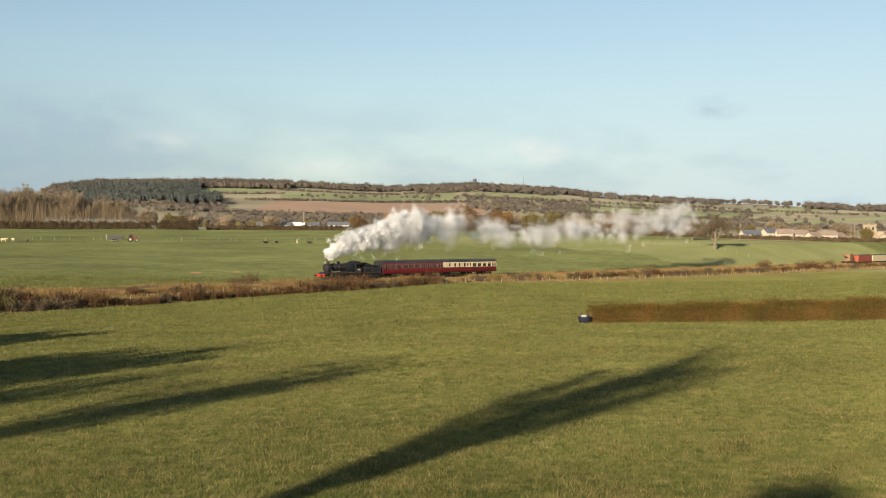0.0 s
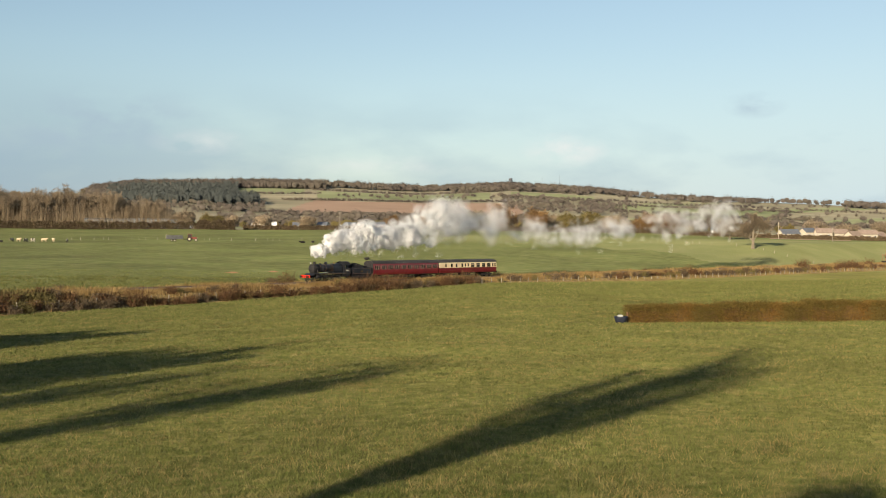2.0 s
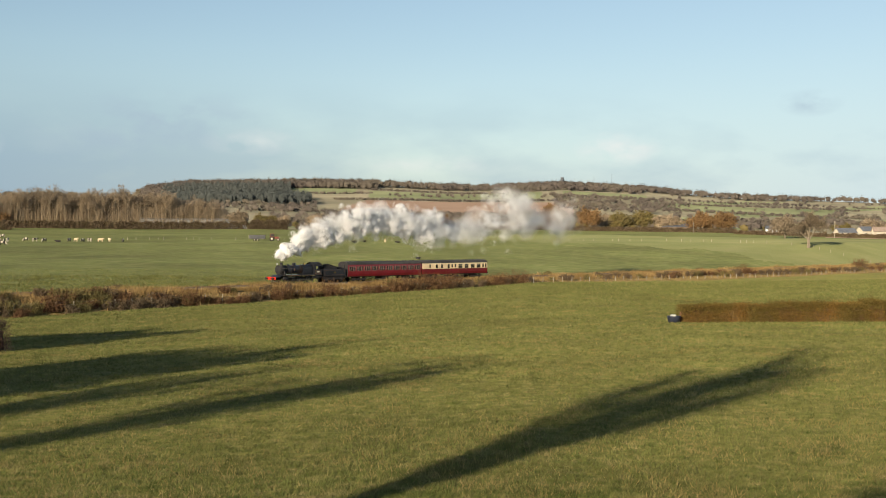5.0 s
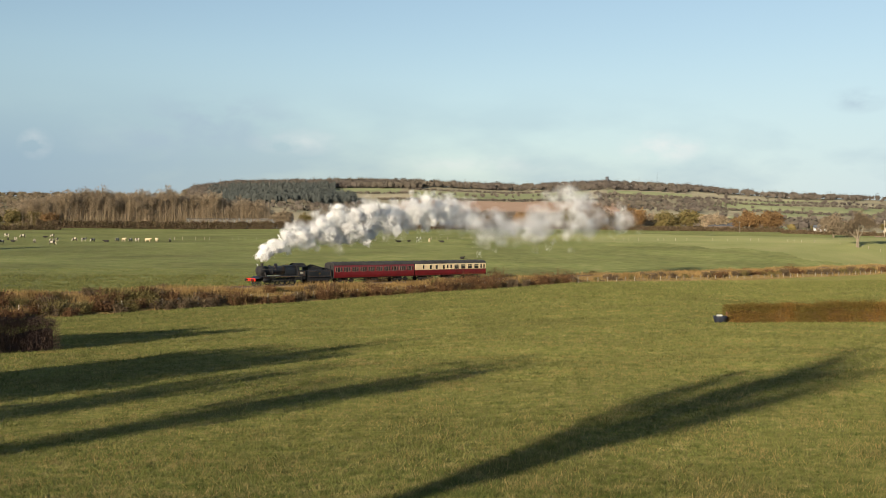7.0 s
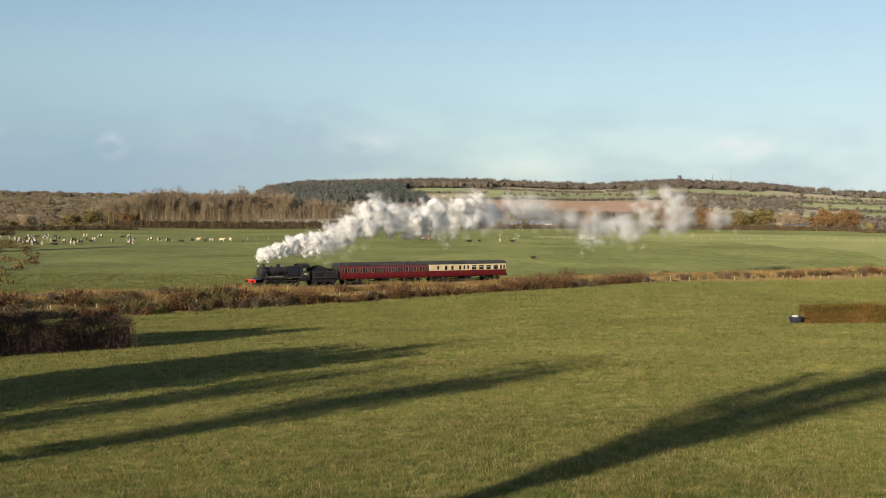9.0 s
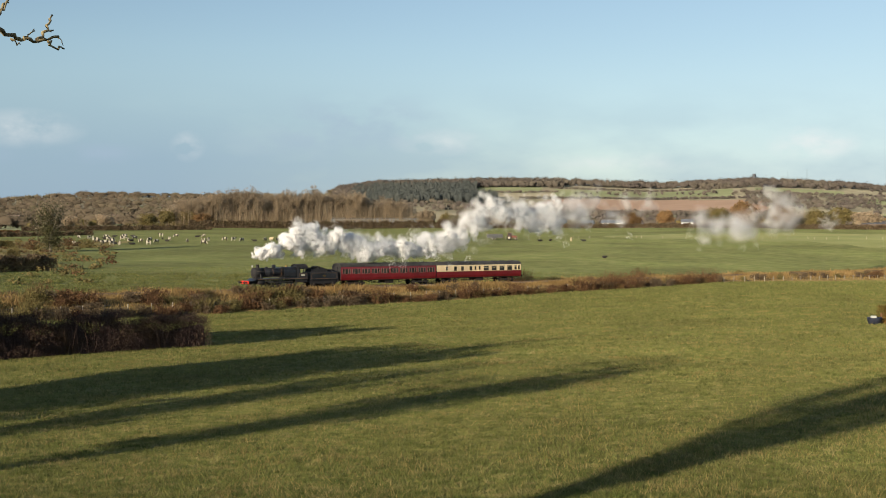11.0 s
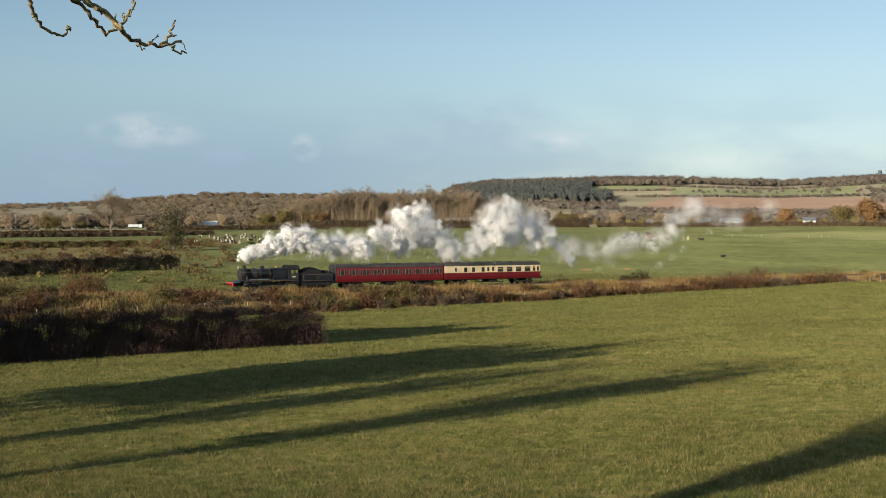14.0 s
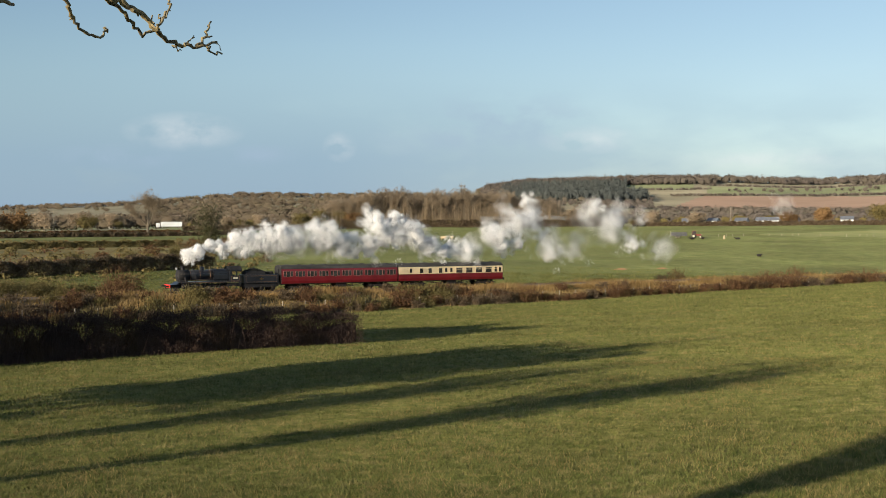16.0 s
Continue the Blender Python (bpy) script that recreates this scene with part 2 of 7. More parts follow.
# ---- mesh helpers ----
class Shape:
    """Collects corners and faces of one mesh."""

    def __init__(self):
        self.v, self.f, self.smooth = [], [], []

    def add(self, verts, faces, smooth=False):
        k = len(self.v)
        self.v.extend(tuple(p) for p in verts)
        for f in faces:
            self.f.append(tuple(i + k for i in f))
            self.smooth.append(smooth)
        return self

    def box(self, x0, x1, y0, y1, z0, z1):
        v = [(x, y, z) for z in (z0, z1) for y in (y0, y1) for x in (x0, x1)]
        return self.add(v, [(0, 2, 3, 1), (4, 5, 7, 6), (0, 1, 5, 4), (2, 6, 7, 3), (0, 4, 6, 2), (1, 3, 7, 5)])

    def block(self, x0, x1, y0, y1, z0, z1, e=0.03):
        """A box with its upright and top edges taken off."""
        def ring(d, z):
            return [(x0 + d, y0 + d + e, z), (x0 + d + e, y0 + d, z), (x1 - d - e, y0 + d, z), (x1 - d, y0 + d + e, z),
                    (x1 - d, y1 - d - e, z), (x1 - d - e, y1 - d, z), (x0 + d + e, y1 - d, z), (x0 + d, y1 - d - e, z)]
        v = ring(0, z0) + ring(0, z1 - e) + ring(e, z1)
        f = [tuple(range(7, -1, -1)), tuple(range(16, 24))]
        for k in (0, 8):
            f += [(k + i, k + (i + 1) % 8, k + 8 + (i + 1) % 8, k + 8 + i) for i in range(8)]
        return self.add(v, f)

    def tube(self, a, b, r0, r1=None, n=8, cap=True):
        a, b = Vector(a), Vector(b)
        r1 = r0 if r1 is None else r1
        q = (b - a).to_track_quat("Z", "Y")
        v = [p + q @ Vector((r * math.cos(2 * math.pi * i / n), r * math.sin(2 * math.pi * i / n), 0)) for p, r in ((a, r0), (b, r1)) for i in range(n)]
        self.add(v, [(i, (i + 1) % n, n + (i + 1) % n, n + i) for i in range(n)], True)
        if cap:
            k = len(self.v) - 2 * n
            self.f += [tuple(k + i for i in range(n - 1, -1, -1)), tuple(k + n + i for i in range(n))]
            self.smooth += [False, False]
        return self

    def lathe(self, a, axis, rings, n=16):
        """Rings of (distance along axis, radius) from the point a."""
        q = Vector(axis).to_track_quat("Z", "Y")
        a = Vector(a)
        v = [a + q @ Vector((r * math.cos(2 * math.pi * i / n), r * math.sin(2 * math.pi * i / n), d)) for d, r in rings for i in range(n)]
        m = len(rings)
        f = [(k * n + i, k * n + (i + 1) % n, (k + 1) * n + (i + 1) % n, (k + 1) * n + i) for k in range(m - 1) for i in range(n)]
        return self.add(v, f, True)

    def sweep(self, pts, radii, n=6):
        """One closed tube through the points."""
        v = []
        for i, (p, r) in enumerate(zip(pts, radii)):
            way = Vector(pts[min(i + 1, len(pts) - 1)]) - Vector(pts[max(i - 1, 0)])
            q = way.to_track_quat("Z", "Y")
            v += [Vector(p) + q @ Vector((r * math.cos(2 * math.pi * k / n), r * math.sin(2 * math.pi * k / n), 0)) for k in range(n)]
        m = len(pts)
        self.add(v, [(i * n + k, i * n + (k + 1) % n, (i + 1) * n + (k + 1) % n, (i + 1) * n + k) for i in range(m - 1) for k in range(n)], True)
        self.add(v[:n], [tuple(range(n - 1, -1, -1))])
        self.v[-n:] = []
        self.f[-1] = tuple(len(self.v) - m * n + k for k in range(n - 1, -1, -1))
        self.f.append(tuple(len(self.v) - n + k for k in range(n)))
        self.smooth.append(False)
        return self

    def prism(self, outline, x0, x1):
        """An outline in y, z drawn out along x."""
        n = len(outline)
        v = [(x, y, z) for x in (x0, x1) for y, z in outline]
        f = [(i, (i + 1) % n, n + (i + 1) % n, n + i) for i in range(n)] + [tuple(range(n - 1, -1, -1)), tuple(range(n, 2 * n))]
        return self.add(v, f)

    def side(self, outline, y0, y1):
        """An outline in x, z drawn out along y."""
        n = len(outline)
        v = [(x, y, z) for y in (y0, y1) for x, z in outline]
        f = [(i, (i + 1) % n, n + (i + 1) % n, n + i) for i in range(n)] + [tuple(range(n - 1, -1, -1)), tuple(range(n, 2 * n))]
        return self.add(v, f)

    def mesh(self, name, mat):
        me = bpy.data.meshes.new(name)
        me.from_pydata(self.v, [], self.f)
        me.polygons.foreach_set("use_smooth", self.smooth)
        me.materials.append(mat)
        me.update()
        return me


def part(name, shape, mat, parent, label="", m=None):
    me = shape.mesh(name, mat) if isinstance(shape, Shape) else shape
    ob = new(name, me)
    ob.parent = parent
    if m is not None:
        ob.matrix_basis = m
    return tagged(ob, label)


def thing(name, label, category, m=None, group="", kind=""):
    ob = tagged(new(name), label, category, group, kind)
    ob.empty_display_size = 0.5
    if m is not None:
        ob.matrix_basis = m
    return ob


def soup(name, verts, faces, mat):
    """A mesh from numpy corners and faces of one size."""
    me = bpy.data.meshes.new(name)
    nv, (nf, k) = len(verts), faces.shape
    me.vertices.add(nv)
    me.vertices.foreach_set("co", np.ascontiguousarray(verts, dtype=np.float32).ravel())
    me.loops.add(nf * k)
    me.loops.foreach_set("vertex_index", np.ascontiguousarray(faces, dtype=np.int32).ravel())
    me.polygons.add(nf)
    me.polygons.foreach_set("loop_start", np.arange(0, nf * k, k, dtype=np.int32))
    me.materials.append(mat)
    me.update(calc_edges=True)
    return me


# towards the sun; normals lean this way to imitate light scattered by twigs and droplets
SUN_WAY = np.array([-math.sin(radians(SUN_TO)) * math.cos(radians(SUN_UP)), -math.cos(radians(SUN_TO)) * math.cos(radians(SUN_UP)), math.sin(radians(SUN_UP))])


def rounded(me, normals):
    """Shades loose clumps by the given normals: their common round form, leaned towards the sun."""
    me.polygons.foreach_set("use_smooth", np.ones(len(me.polygons), bool))
    n = normals / (np.linalg.norm(normals, axis=1)[:, None] + 1e-9)
    me.normals_split_custom_set_from_vertices(n.tolist())
    return me


def flakes(rng, centres, size, flat=0.0, long=1.0):
    """Small four-cornered leaves about the centres, turned at random."""
    n = len(centres)
    a = rng.normal(size=(n, 3))
    a[:, 2] *= 1 - flat
    a /= np.linalg.norm(a, axis=1)[:, None]
    b = np.cross(a, rng.normal(size=(n, 3)))
    b /= np.linalg.norm(b, axis=1)[:, None]
    s = (size * rng.uniform(0.6, 1.4, n))[:, None] * 0.5
    u, w = a * s * long, b * s
    v = np.stack([centres - u, centres + w * 0.8 - u * 0.1, centres + u, centres - w * 0.8 + u * 0.1], 1).reshape(-1, 3)
    return v, np.arange(4 * n).reshape(-1, 4)


def scales(rng, p, way, size, jitter=0.6, sides=4):
    """Small leaf or twig clumps that lie roughly across the given ways."""
    n = len(p)
    d = way / (np.linalg.norm(way, axis=1)[:, None] + 1e-9) + rng.normal(size=(n, 3)) * jitter
    d /= np.linalg.norm(d, axis=1)[:, None]
    a = np.cross(d, rng.normal(size=(n, 3)))
    a /= np.linalg.norm(a, axis=1)[:, None]
    b = np.cross(d, a)
    r = size * rng.uniform(0.55, 1.4, n)[:, None]
    v = np.stack([p + r * (a * math.cos(w) + b * math.sin(w) * 0.8) for w in np.arange(sides) * 2 * math.pi / sides], 1).reshape(-1, 3)
    return v, np.arange(sides * n).reshape(-1, sides)


def blades(rng, feet, height, width, lean=0.5):
    """Upright three-cornered blades on the feet."""
    n = len(feet)
    t = rng.uniform(0, 2 * np.pi, n)
    h = height * rng.uniform(0.5, 1.3, n)
    w = width * rng.uniform(0.6, 1.4, n)
    side = np.stack([np.cos(t), np.sin(t), 0 * t], 1) * w[:, None]
    tip = feet + np.stack([rng.normal(size=n) * lean * h, rng.normal(size=n) * lean * h, h], 1)
    v = np.stack([feet - side, feet + side, tip], 1).reshape(-1, 3)
    return v, np.arange(3 * n).reshape(-1, 3)


# ---- the lie of the land ----
TRACK0 = np.array([-24.36, 228.82])      # a point of the line, where s = 0
ALONG = np.array([math.cos(radians(231.02)), math.sin(radians(231.02))])   # the way the train goes
OVER = np.array([-ALONG[1], ALONG[0]])    # across the line, towards the viewer
LINE_OFF = float(-TRACK0 @ OVER)
FENCE = 14.0


def rail_z(s):
    return 0.148 + 0.0062 * s


def fall(s):
    """How far the field's edge lies below the rails."""
    return np.interp(s, [-250, -107, -60, -36, -14, 40, 77, 135], [1.6, 1.5, 0.9, 0.7, 1.1, 2.0, 2.5, 2.7])


def bank_z(s, n):
    """Height of the embankment n metres from the line."""
    low = fall(s)
    near = np.interp(n, [3.2, 5.0, FENCE, FENCE + 4], [0.42, 0.5, 1.0, 1.0])
    t = np.clip((np.asarray(n, float) - 5.0) / (FENCE - 5.0), 0, 1)
    near = np.where(np.asarray(n) > 5, 0.5 + (low - 0.5) * (0.35 * t + 0.65 * t * t), np.interp(n, [-13, -8.5, -5, -3.2, 3.2, 5], [1.5, 1.2, 0.7, 0.42, 0.42, 0.5]))
    return rail_z(s) - near


def on_line(s, n=0.0):
    """The plan place s metres along the line and n metres from it, towards the viewer."""
    return TRACK0 + ALONG * s + OVER * n


def s_at(az):
    """Where along the line the viewer sees it at that bearing."""
    return -LINE_OFF / math.tan(radians(az + 39.0)) - float(TRACK0 @ ALONG)


def lerp_table(x, xs, ys):
    return np.interp(x, xs, ys)


def skyline(az):
    """The height angle of the far ridge's ground, by bearing to the left."""
    return lerp_table(az, [-30, -19, -13, -9, -5, -1.3, 3, 8, 12, 16.5, 18.6, 20, 24, 30, 36, 42, 60],
                      [1.0, 1.05, 1.36, 1.55, 1.9, 2.12, 1.95, 2.12, 2.15, 2.1, 1.8, 1.45, 1.5, 1.55, 1.15, 0.9, 0.8])


def ground_z(x, y):
    """Height of the ground, for arrays."""
    x, y = np.asarray(x, float), np.asarray(y, float)
    d = np.hypot(x, y) + 1e-6
    az = np.degrees(np.arctan2(-x, y))
    azc = np.clip(az, -24, 50)
    ang = np.radians(np.clip(azc + 39.0, 14, 90))
    d_fence = (LINE_OFF - FENCE) / np.sin(ang)
    d_rail = LINE_OFF / np.sin(ang)
    s = np.sqrt(np.maximum(d_rail ** 2 - LINE_OFF ** 2, 0)) * np.sign(90 - (azc + 39.0))
    s = -s - float(TRACK0 @ ALONG)
    zr = rail_z(s)
    z_f = zr - fall(s)
    z_field = (EYE - 5.2) + (d - 20) * (z_f - (EYE - 5.2)) / (d_fence - 20)
    z_field = z_field + 0.12 * np.sin(x * 0.11 + 1) * np.sin(y * 0.09) * np.clip((d - 20) / 30, 0, 1)
    # the mown bank down from the viewer's feet
    near = np.clip((d - 1.5) / 18.0, 0, 1)
    near = near * near * (3 - 2 * near)
    z_field = np.where(d < 19.5, (EYE - 1.62) * (1 - near) + z_field * near, z_field)
    d0 = d_rail + 9 / np.sin(ang)
    z_p0 = zr - 1.3
    el_mid, el_far = -0.60 + 0 * azc, lerp_table(azc, [-24, -18, -10, 0, 12, 25, 34, 45], [-0.45, -0.36, -0.16, 0.0, -0.02, 0.05, -0.05, -0.15])
    z_mid, z_far = EYE + 450 * np.tan(np.radians(el_mid)), EYE + 680 * np.tan(np.radians(el_far))
    t1 = np.clip((d - d0) / np.maximum(450 - d0, 60), 0, 1)
    t2 = np.clip((d - np.maximum(450, d0 + 60)) / 230, 0, 1)
    z_plain = z_p0 + (z_mid - z_p0) * t1 + (z_far - z_mid) * t2
    z_plain = z_plain + 0.25 * np.sin(x * 0.05) * np.sin(y * 0.043 + 2) * np.clip((d - d0) / 40, 0, 1)
    k = lerp_table(d, [680, 900, 1300, 1800, 2150, 2400, 2700, 3600, 4900], [0, 0.05, 0.28, 0.62, 0.86, 1.0, 0.85, 0.5, 0.3])
    el_h = el_far + (skyline(azc) - el_far) * k
    z_hill = EYE + d * np.tan(np.radians(el_h)) + 1.6 * np.sin(x * 0.012) * np.sin(y * 0.009) * np.clip((d - 800) / 300, 0, 1)
    w = np.clip((d - d_fence) / np.maximum(d0 - d_fence, 1), 0, 1)
    z = np.where(d < d_fence, z_field, z_f * (1 - w) + z_p0 * w - 0.5 * np.sin(np.pi * w))
    z = np.where(d > d0, z_plain, z)
    z = np.where(d > 680, z_hill, z)
    # behind and beside the viewer: a level field at the bank's top
    back = np.clip((np.abs(((az - 13 + 180) % 360) - 180) - 50) / 35, 0, 1)
    back = back * back * (3 - 2 * back)
    z_back = EYE - 1.62 - 4.5 * np.clip((d - 3) / 60, 0, 1) * np.clip((120 - np.abs(((az - 13 + 180) % 360) - 180)) / 60, 0, 1)
    return z * (1 - back) + z_back * back


def gz(x, y):
    return float(ground_z(np.array([x]), np.array([y]))[0])


def at(az, d):
    """Plan place by bearing to the left of +y and distance from the viewer's feet."""
    return -d * math.sin(radians(az)), d * math.cos(radians(az))


# ---- ground: one sheet from the viewer's feet to the horizon ----
def region(az, d, x, y):
    """Which surface lies there: 0 field, 1 pasture, 2 pale strip, 3 hill pasture, 4 scrub, 5 plough, 6 hill grazing."""
    ang = np.radians(np.clip(np.clip(az, -24, 50) + 39.0, 14, 90))
    d_rail = LINE_OFF / np.sin(ang)
    out = np.where(d > d_rail, 1, 0)
    wob = 6 * np.sin(az * 1.3) + 3 * np.sin(az * 3.1)
    strip = (az < 5.5) & (d > 452 + wob + np.maximum(0, az) * 6 - np.clip(-az, 0, 12) * 5) & (d < 565 + wob - np.maximum(0, az) * 10)
    out = np.where(strip, 2, out)
    rough = (az > 28.5 + 0.6 * np.sin(d * 0.05)) & (d > d_rail + 12) & (d < 455 + 8 * np.sin(az)) & (d > 262 + 14 * np.sin(az * 1.7) + (36 - az) * 22)
    out = np.where(rough, 4, out)
    out = np.where((az < -13.6) & (az > -17.2) & (d > 590) & (d < 640), 5, out)
    far = d > 690
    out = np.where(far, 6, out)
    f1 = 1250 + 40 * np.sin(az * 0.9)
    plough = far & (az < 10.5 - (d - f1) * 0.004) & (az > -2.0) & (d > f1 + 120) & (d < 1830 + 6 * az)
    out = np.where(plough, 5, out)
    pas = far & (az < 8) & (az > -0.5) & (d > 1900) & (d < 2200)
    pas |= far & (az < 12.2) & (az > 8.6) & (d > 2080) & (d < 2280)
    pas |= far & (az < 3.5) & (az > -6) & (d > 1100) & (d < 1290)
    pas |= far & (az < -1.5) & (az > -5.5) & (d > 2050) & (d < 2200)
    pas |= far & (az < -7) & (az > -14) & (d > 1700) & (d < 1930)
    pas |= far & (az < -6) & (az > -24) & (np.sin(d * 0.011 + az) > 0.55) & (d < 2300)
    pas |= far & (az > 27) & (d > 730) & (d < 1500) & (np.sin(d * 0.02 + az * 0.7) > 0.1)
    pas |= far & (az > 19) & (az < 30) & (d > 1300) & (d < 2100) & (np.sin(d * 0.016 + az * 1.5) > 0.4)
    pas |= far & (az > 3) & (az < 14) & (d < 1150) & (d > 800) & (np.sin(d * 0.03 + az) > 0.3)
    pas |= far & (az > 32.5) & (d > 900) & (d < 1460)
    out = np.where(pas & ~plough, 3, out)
    return out


def build_ground():
    az = np.concatenate([np.arange(-180, -26, 4.0), np.arange(-26, 46, 0.2), np.arange(46, 180, 4.0)])
    d = np.concatenate([[0.02, 0.6, 1.5, 3, 5, 7, 9, 11, 13, 15, 17, 19], np.geomspace(20, 378, 140), np.arange(382, 700, 3.0), np.geomspace(708, 2700, 90), [3000, 3600, 4300, 4900]])
    A, D = np.meshgrid(az, d)
    X, Y = -D * np.sin(np.radians(A)), D * np.cos(np.radians(A))
    Z = ground_z(X, Y)
    na, nd = len(az), len(d)
    v = np.stack([X, Y, Z], -1).reshape(-1, 3)
    i, j = np.meshgrid(np.arange(nd - 1), np.arange(na), indexing="ij")
    j2 = (j + 1) % na
    f = np.stack([i * na + j, (i + 1) * na + j, (i + 1) * na + j2, i * na + j2], -1).reshape(-1, 4)
    me = soup("ground", v, f[:, ::-1], M_FIELD)
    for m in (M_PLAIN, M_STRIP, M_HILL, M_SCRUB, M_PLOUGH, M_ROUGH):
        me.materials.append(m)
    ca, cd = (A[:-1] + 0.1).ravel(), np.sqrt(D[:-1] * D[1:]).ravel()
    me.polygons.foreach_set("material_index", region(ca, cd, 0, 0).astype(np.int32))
    me.polygons.foreach_set("use_smooth", np.ones(len(f), bool))
    bm = bmesh.new()
    bm.from_mesh(me)
    bm.verts.ensure_lookup_table()
    bm.faces.new([bm.verts[i] for i in range(na)])
    bm.to_mesh(me)
    bm.free()
    return tagged(new("ground", me), "rolling winter grass fields and low farmed hills", "ground", kind="structure")


build_ground()


def build_bank():
    """The low railway embankment, drawn along the line."""
    sh = Shape()
    ss = np.arange(-420, 200, 4.0)
    cross = [(FENCE + 3, None), (FENCE, 0), (12, 0), (10, 0), (7.5, 0), (5.0, 0), (3.2, 0), (-3.2, 0), (-5, 0), (-8.5, 0), (-13, None)]
    v = []
    for s in ss:
        for k, (n, z) in enumerate(cross):
            x, y = on_line(s, n)
            zz = gz(x, y) - 0.25 if z is None else float(bank_z(s, n)) + 0.05 + (0.10 * math.sin(s * 0.7 + n) if abs(n) > 4 else 0)
            v.append((x, y, zz))
    c = len(cross)
    f = [(i * c + j, i * c + j + 1, (i + 1) * c + j + 1, (i + 1) * c + j) for i in range(len(ss) - 1) for j in range(c - 1)]
    sh.add(v, f, True)
    ob = new("embankment", sh.mesh("embankment", M_BANK))
    tagged(ob, "low railway embankment of rough straw-coloured grass", "embankment", kind="structure")
    bal = Shape()
    prof = [(2.1, -0.42), (1.6, -0.16), (-1.6, -0.16), (-2.1, -0.42)]
    v = [(*on_line(s, n), rail_z(s) + z) for s in (-420, 196) for n, z in prof]
    bal.add(v, [(i, i + 1, 5 + i, 4 + i) for i in range(3)])
    tagged(new("ballast", bal.mesh("ballast", M_BALLAST)), "grey stone ballast under the railway track", "ballast", kind="structure")
    track = thing("railway_track", "single line of rusty rails on timber sleepers", "track", kind="structure")
    for n in (0.7525, -0.7525):
        r = Shape()
        v = [(*on_line(s, n + dn), rail_z(s) + z) for s in (-420, 196) for dn, z in ((-0.035, -0.14), (0.035, -0.14), (0.035, 0), (-0.035, 0))]
        r.add(v, [(i, (i + 1) % 4, 4 + (i + 1) % 4, 4 + i) for i in range(4)] + [(3, 2, 1, 0), (4, 5, 6, 7)])
        part("rail", r, M_RAIL, track)
    sl = Shape().block(-0.12, 0.12, -1.25, 1.25, -0.13, 0.0, 0.015).mesh("sleeper", M_SLEEPER)
    for i in range(290):
        s = -150 + i * 0.95
        x, y = on_line(s)
        part("sleeper", sl, None, track, m=pose(x, y, rail_z(s) - 0.135, 0, 0, 231.02))


build_bank()


# ---- plants ----
def shrub_mesh(name, seed, r, h, mat, leaves=900, size=0.16, lumps=9, twigs=6):
    """A rounded but ragged bush: leaves and twigs round several uneven lumps, down to the ground."""
    rng = np.random.default_rng(seed)
    c = np.stack([rng.uniform(-0.6, 0.6, lumps) * r, rng.uniform(-0.6, 0.6, lumps) * r, rng.uniform(0.25, 0.75, lumps) * h], 1)
    rad = rng.uniform(0.28, 0.5, lumps) * min(r, h)
    k = rng.integers(0, lumps, leaves)
    p = rng.normal(size=(leaves, 3))
    p /= np.linalg.norm(p, axis=1)[:, None]
    p *= (rng.uniform(0.45, 1.12, leaves) ** 0.6)[:, None]
    p = c[k] + p * rad[k][:, None] * np.array([1.1, 1.1, 1.0])
    low = rng.random(leaves) < 0.25
    p[low, 2] *= 0.35
    p[:, 2] = np.abs(p[:, 2])
    v, f = flakes(rng, p, size)
    feet = np.stack([rng.uniform(-0.5, 0.5, leaves // twigs) * r, rng.uniform(-0.5, 0.5, leaves // twigs) * r, np.zeros(leaves // twigs)], 1)
    tv, tf = blades(rng, feet, h * 1.0, 0.03, 0.35)
    tq = np.stack([tf[:, 0], tf[:, 1], tf[:, 2], tf[:, 2]], 1)
    # twigs as thin four-cornered slivers
    tip = tv.reshape(-1, 3, 3)
    quad = np.stack([tip[:, 0], tip[:, 1], tip[:, 2] + 0.01, tip[:, 2] - 0.01], 1).reshape(-1, 3)
    return soup(name, np.concatenate([v, quad]), np.concatenate([f, np.arange(len(quad)).reshape(-1, 4) + len(v)]), mat)


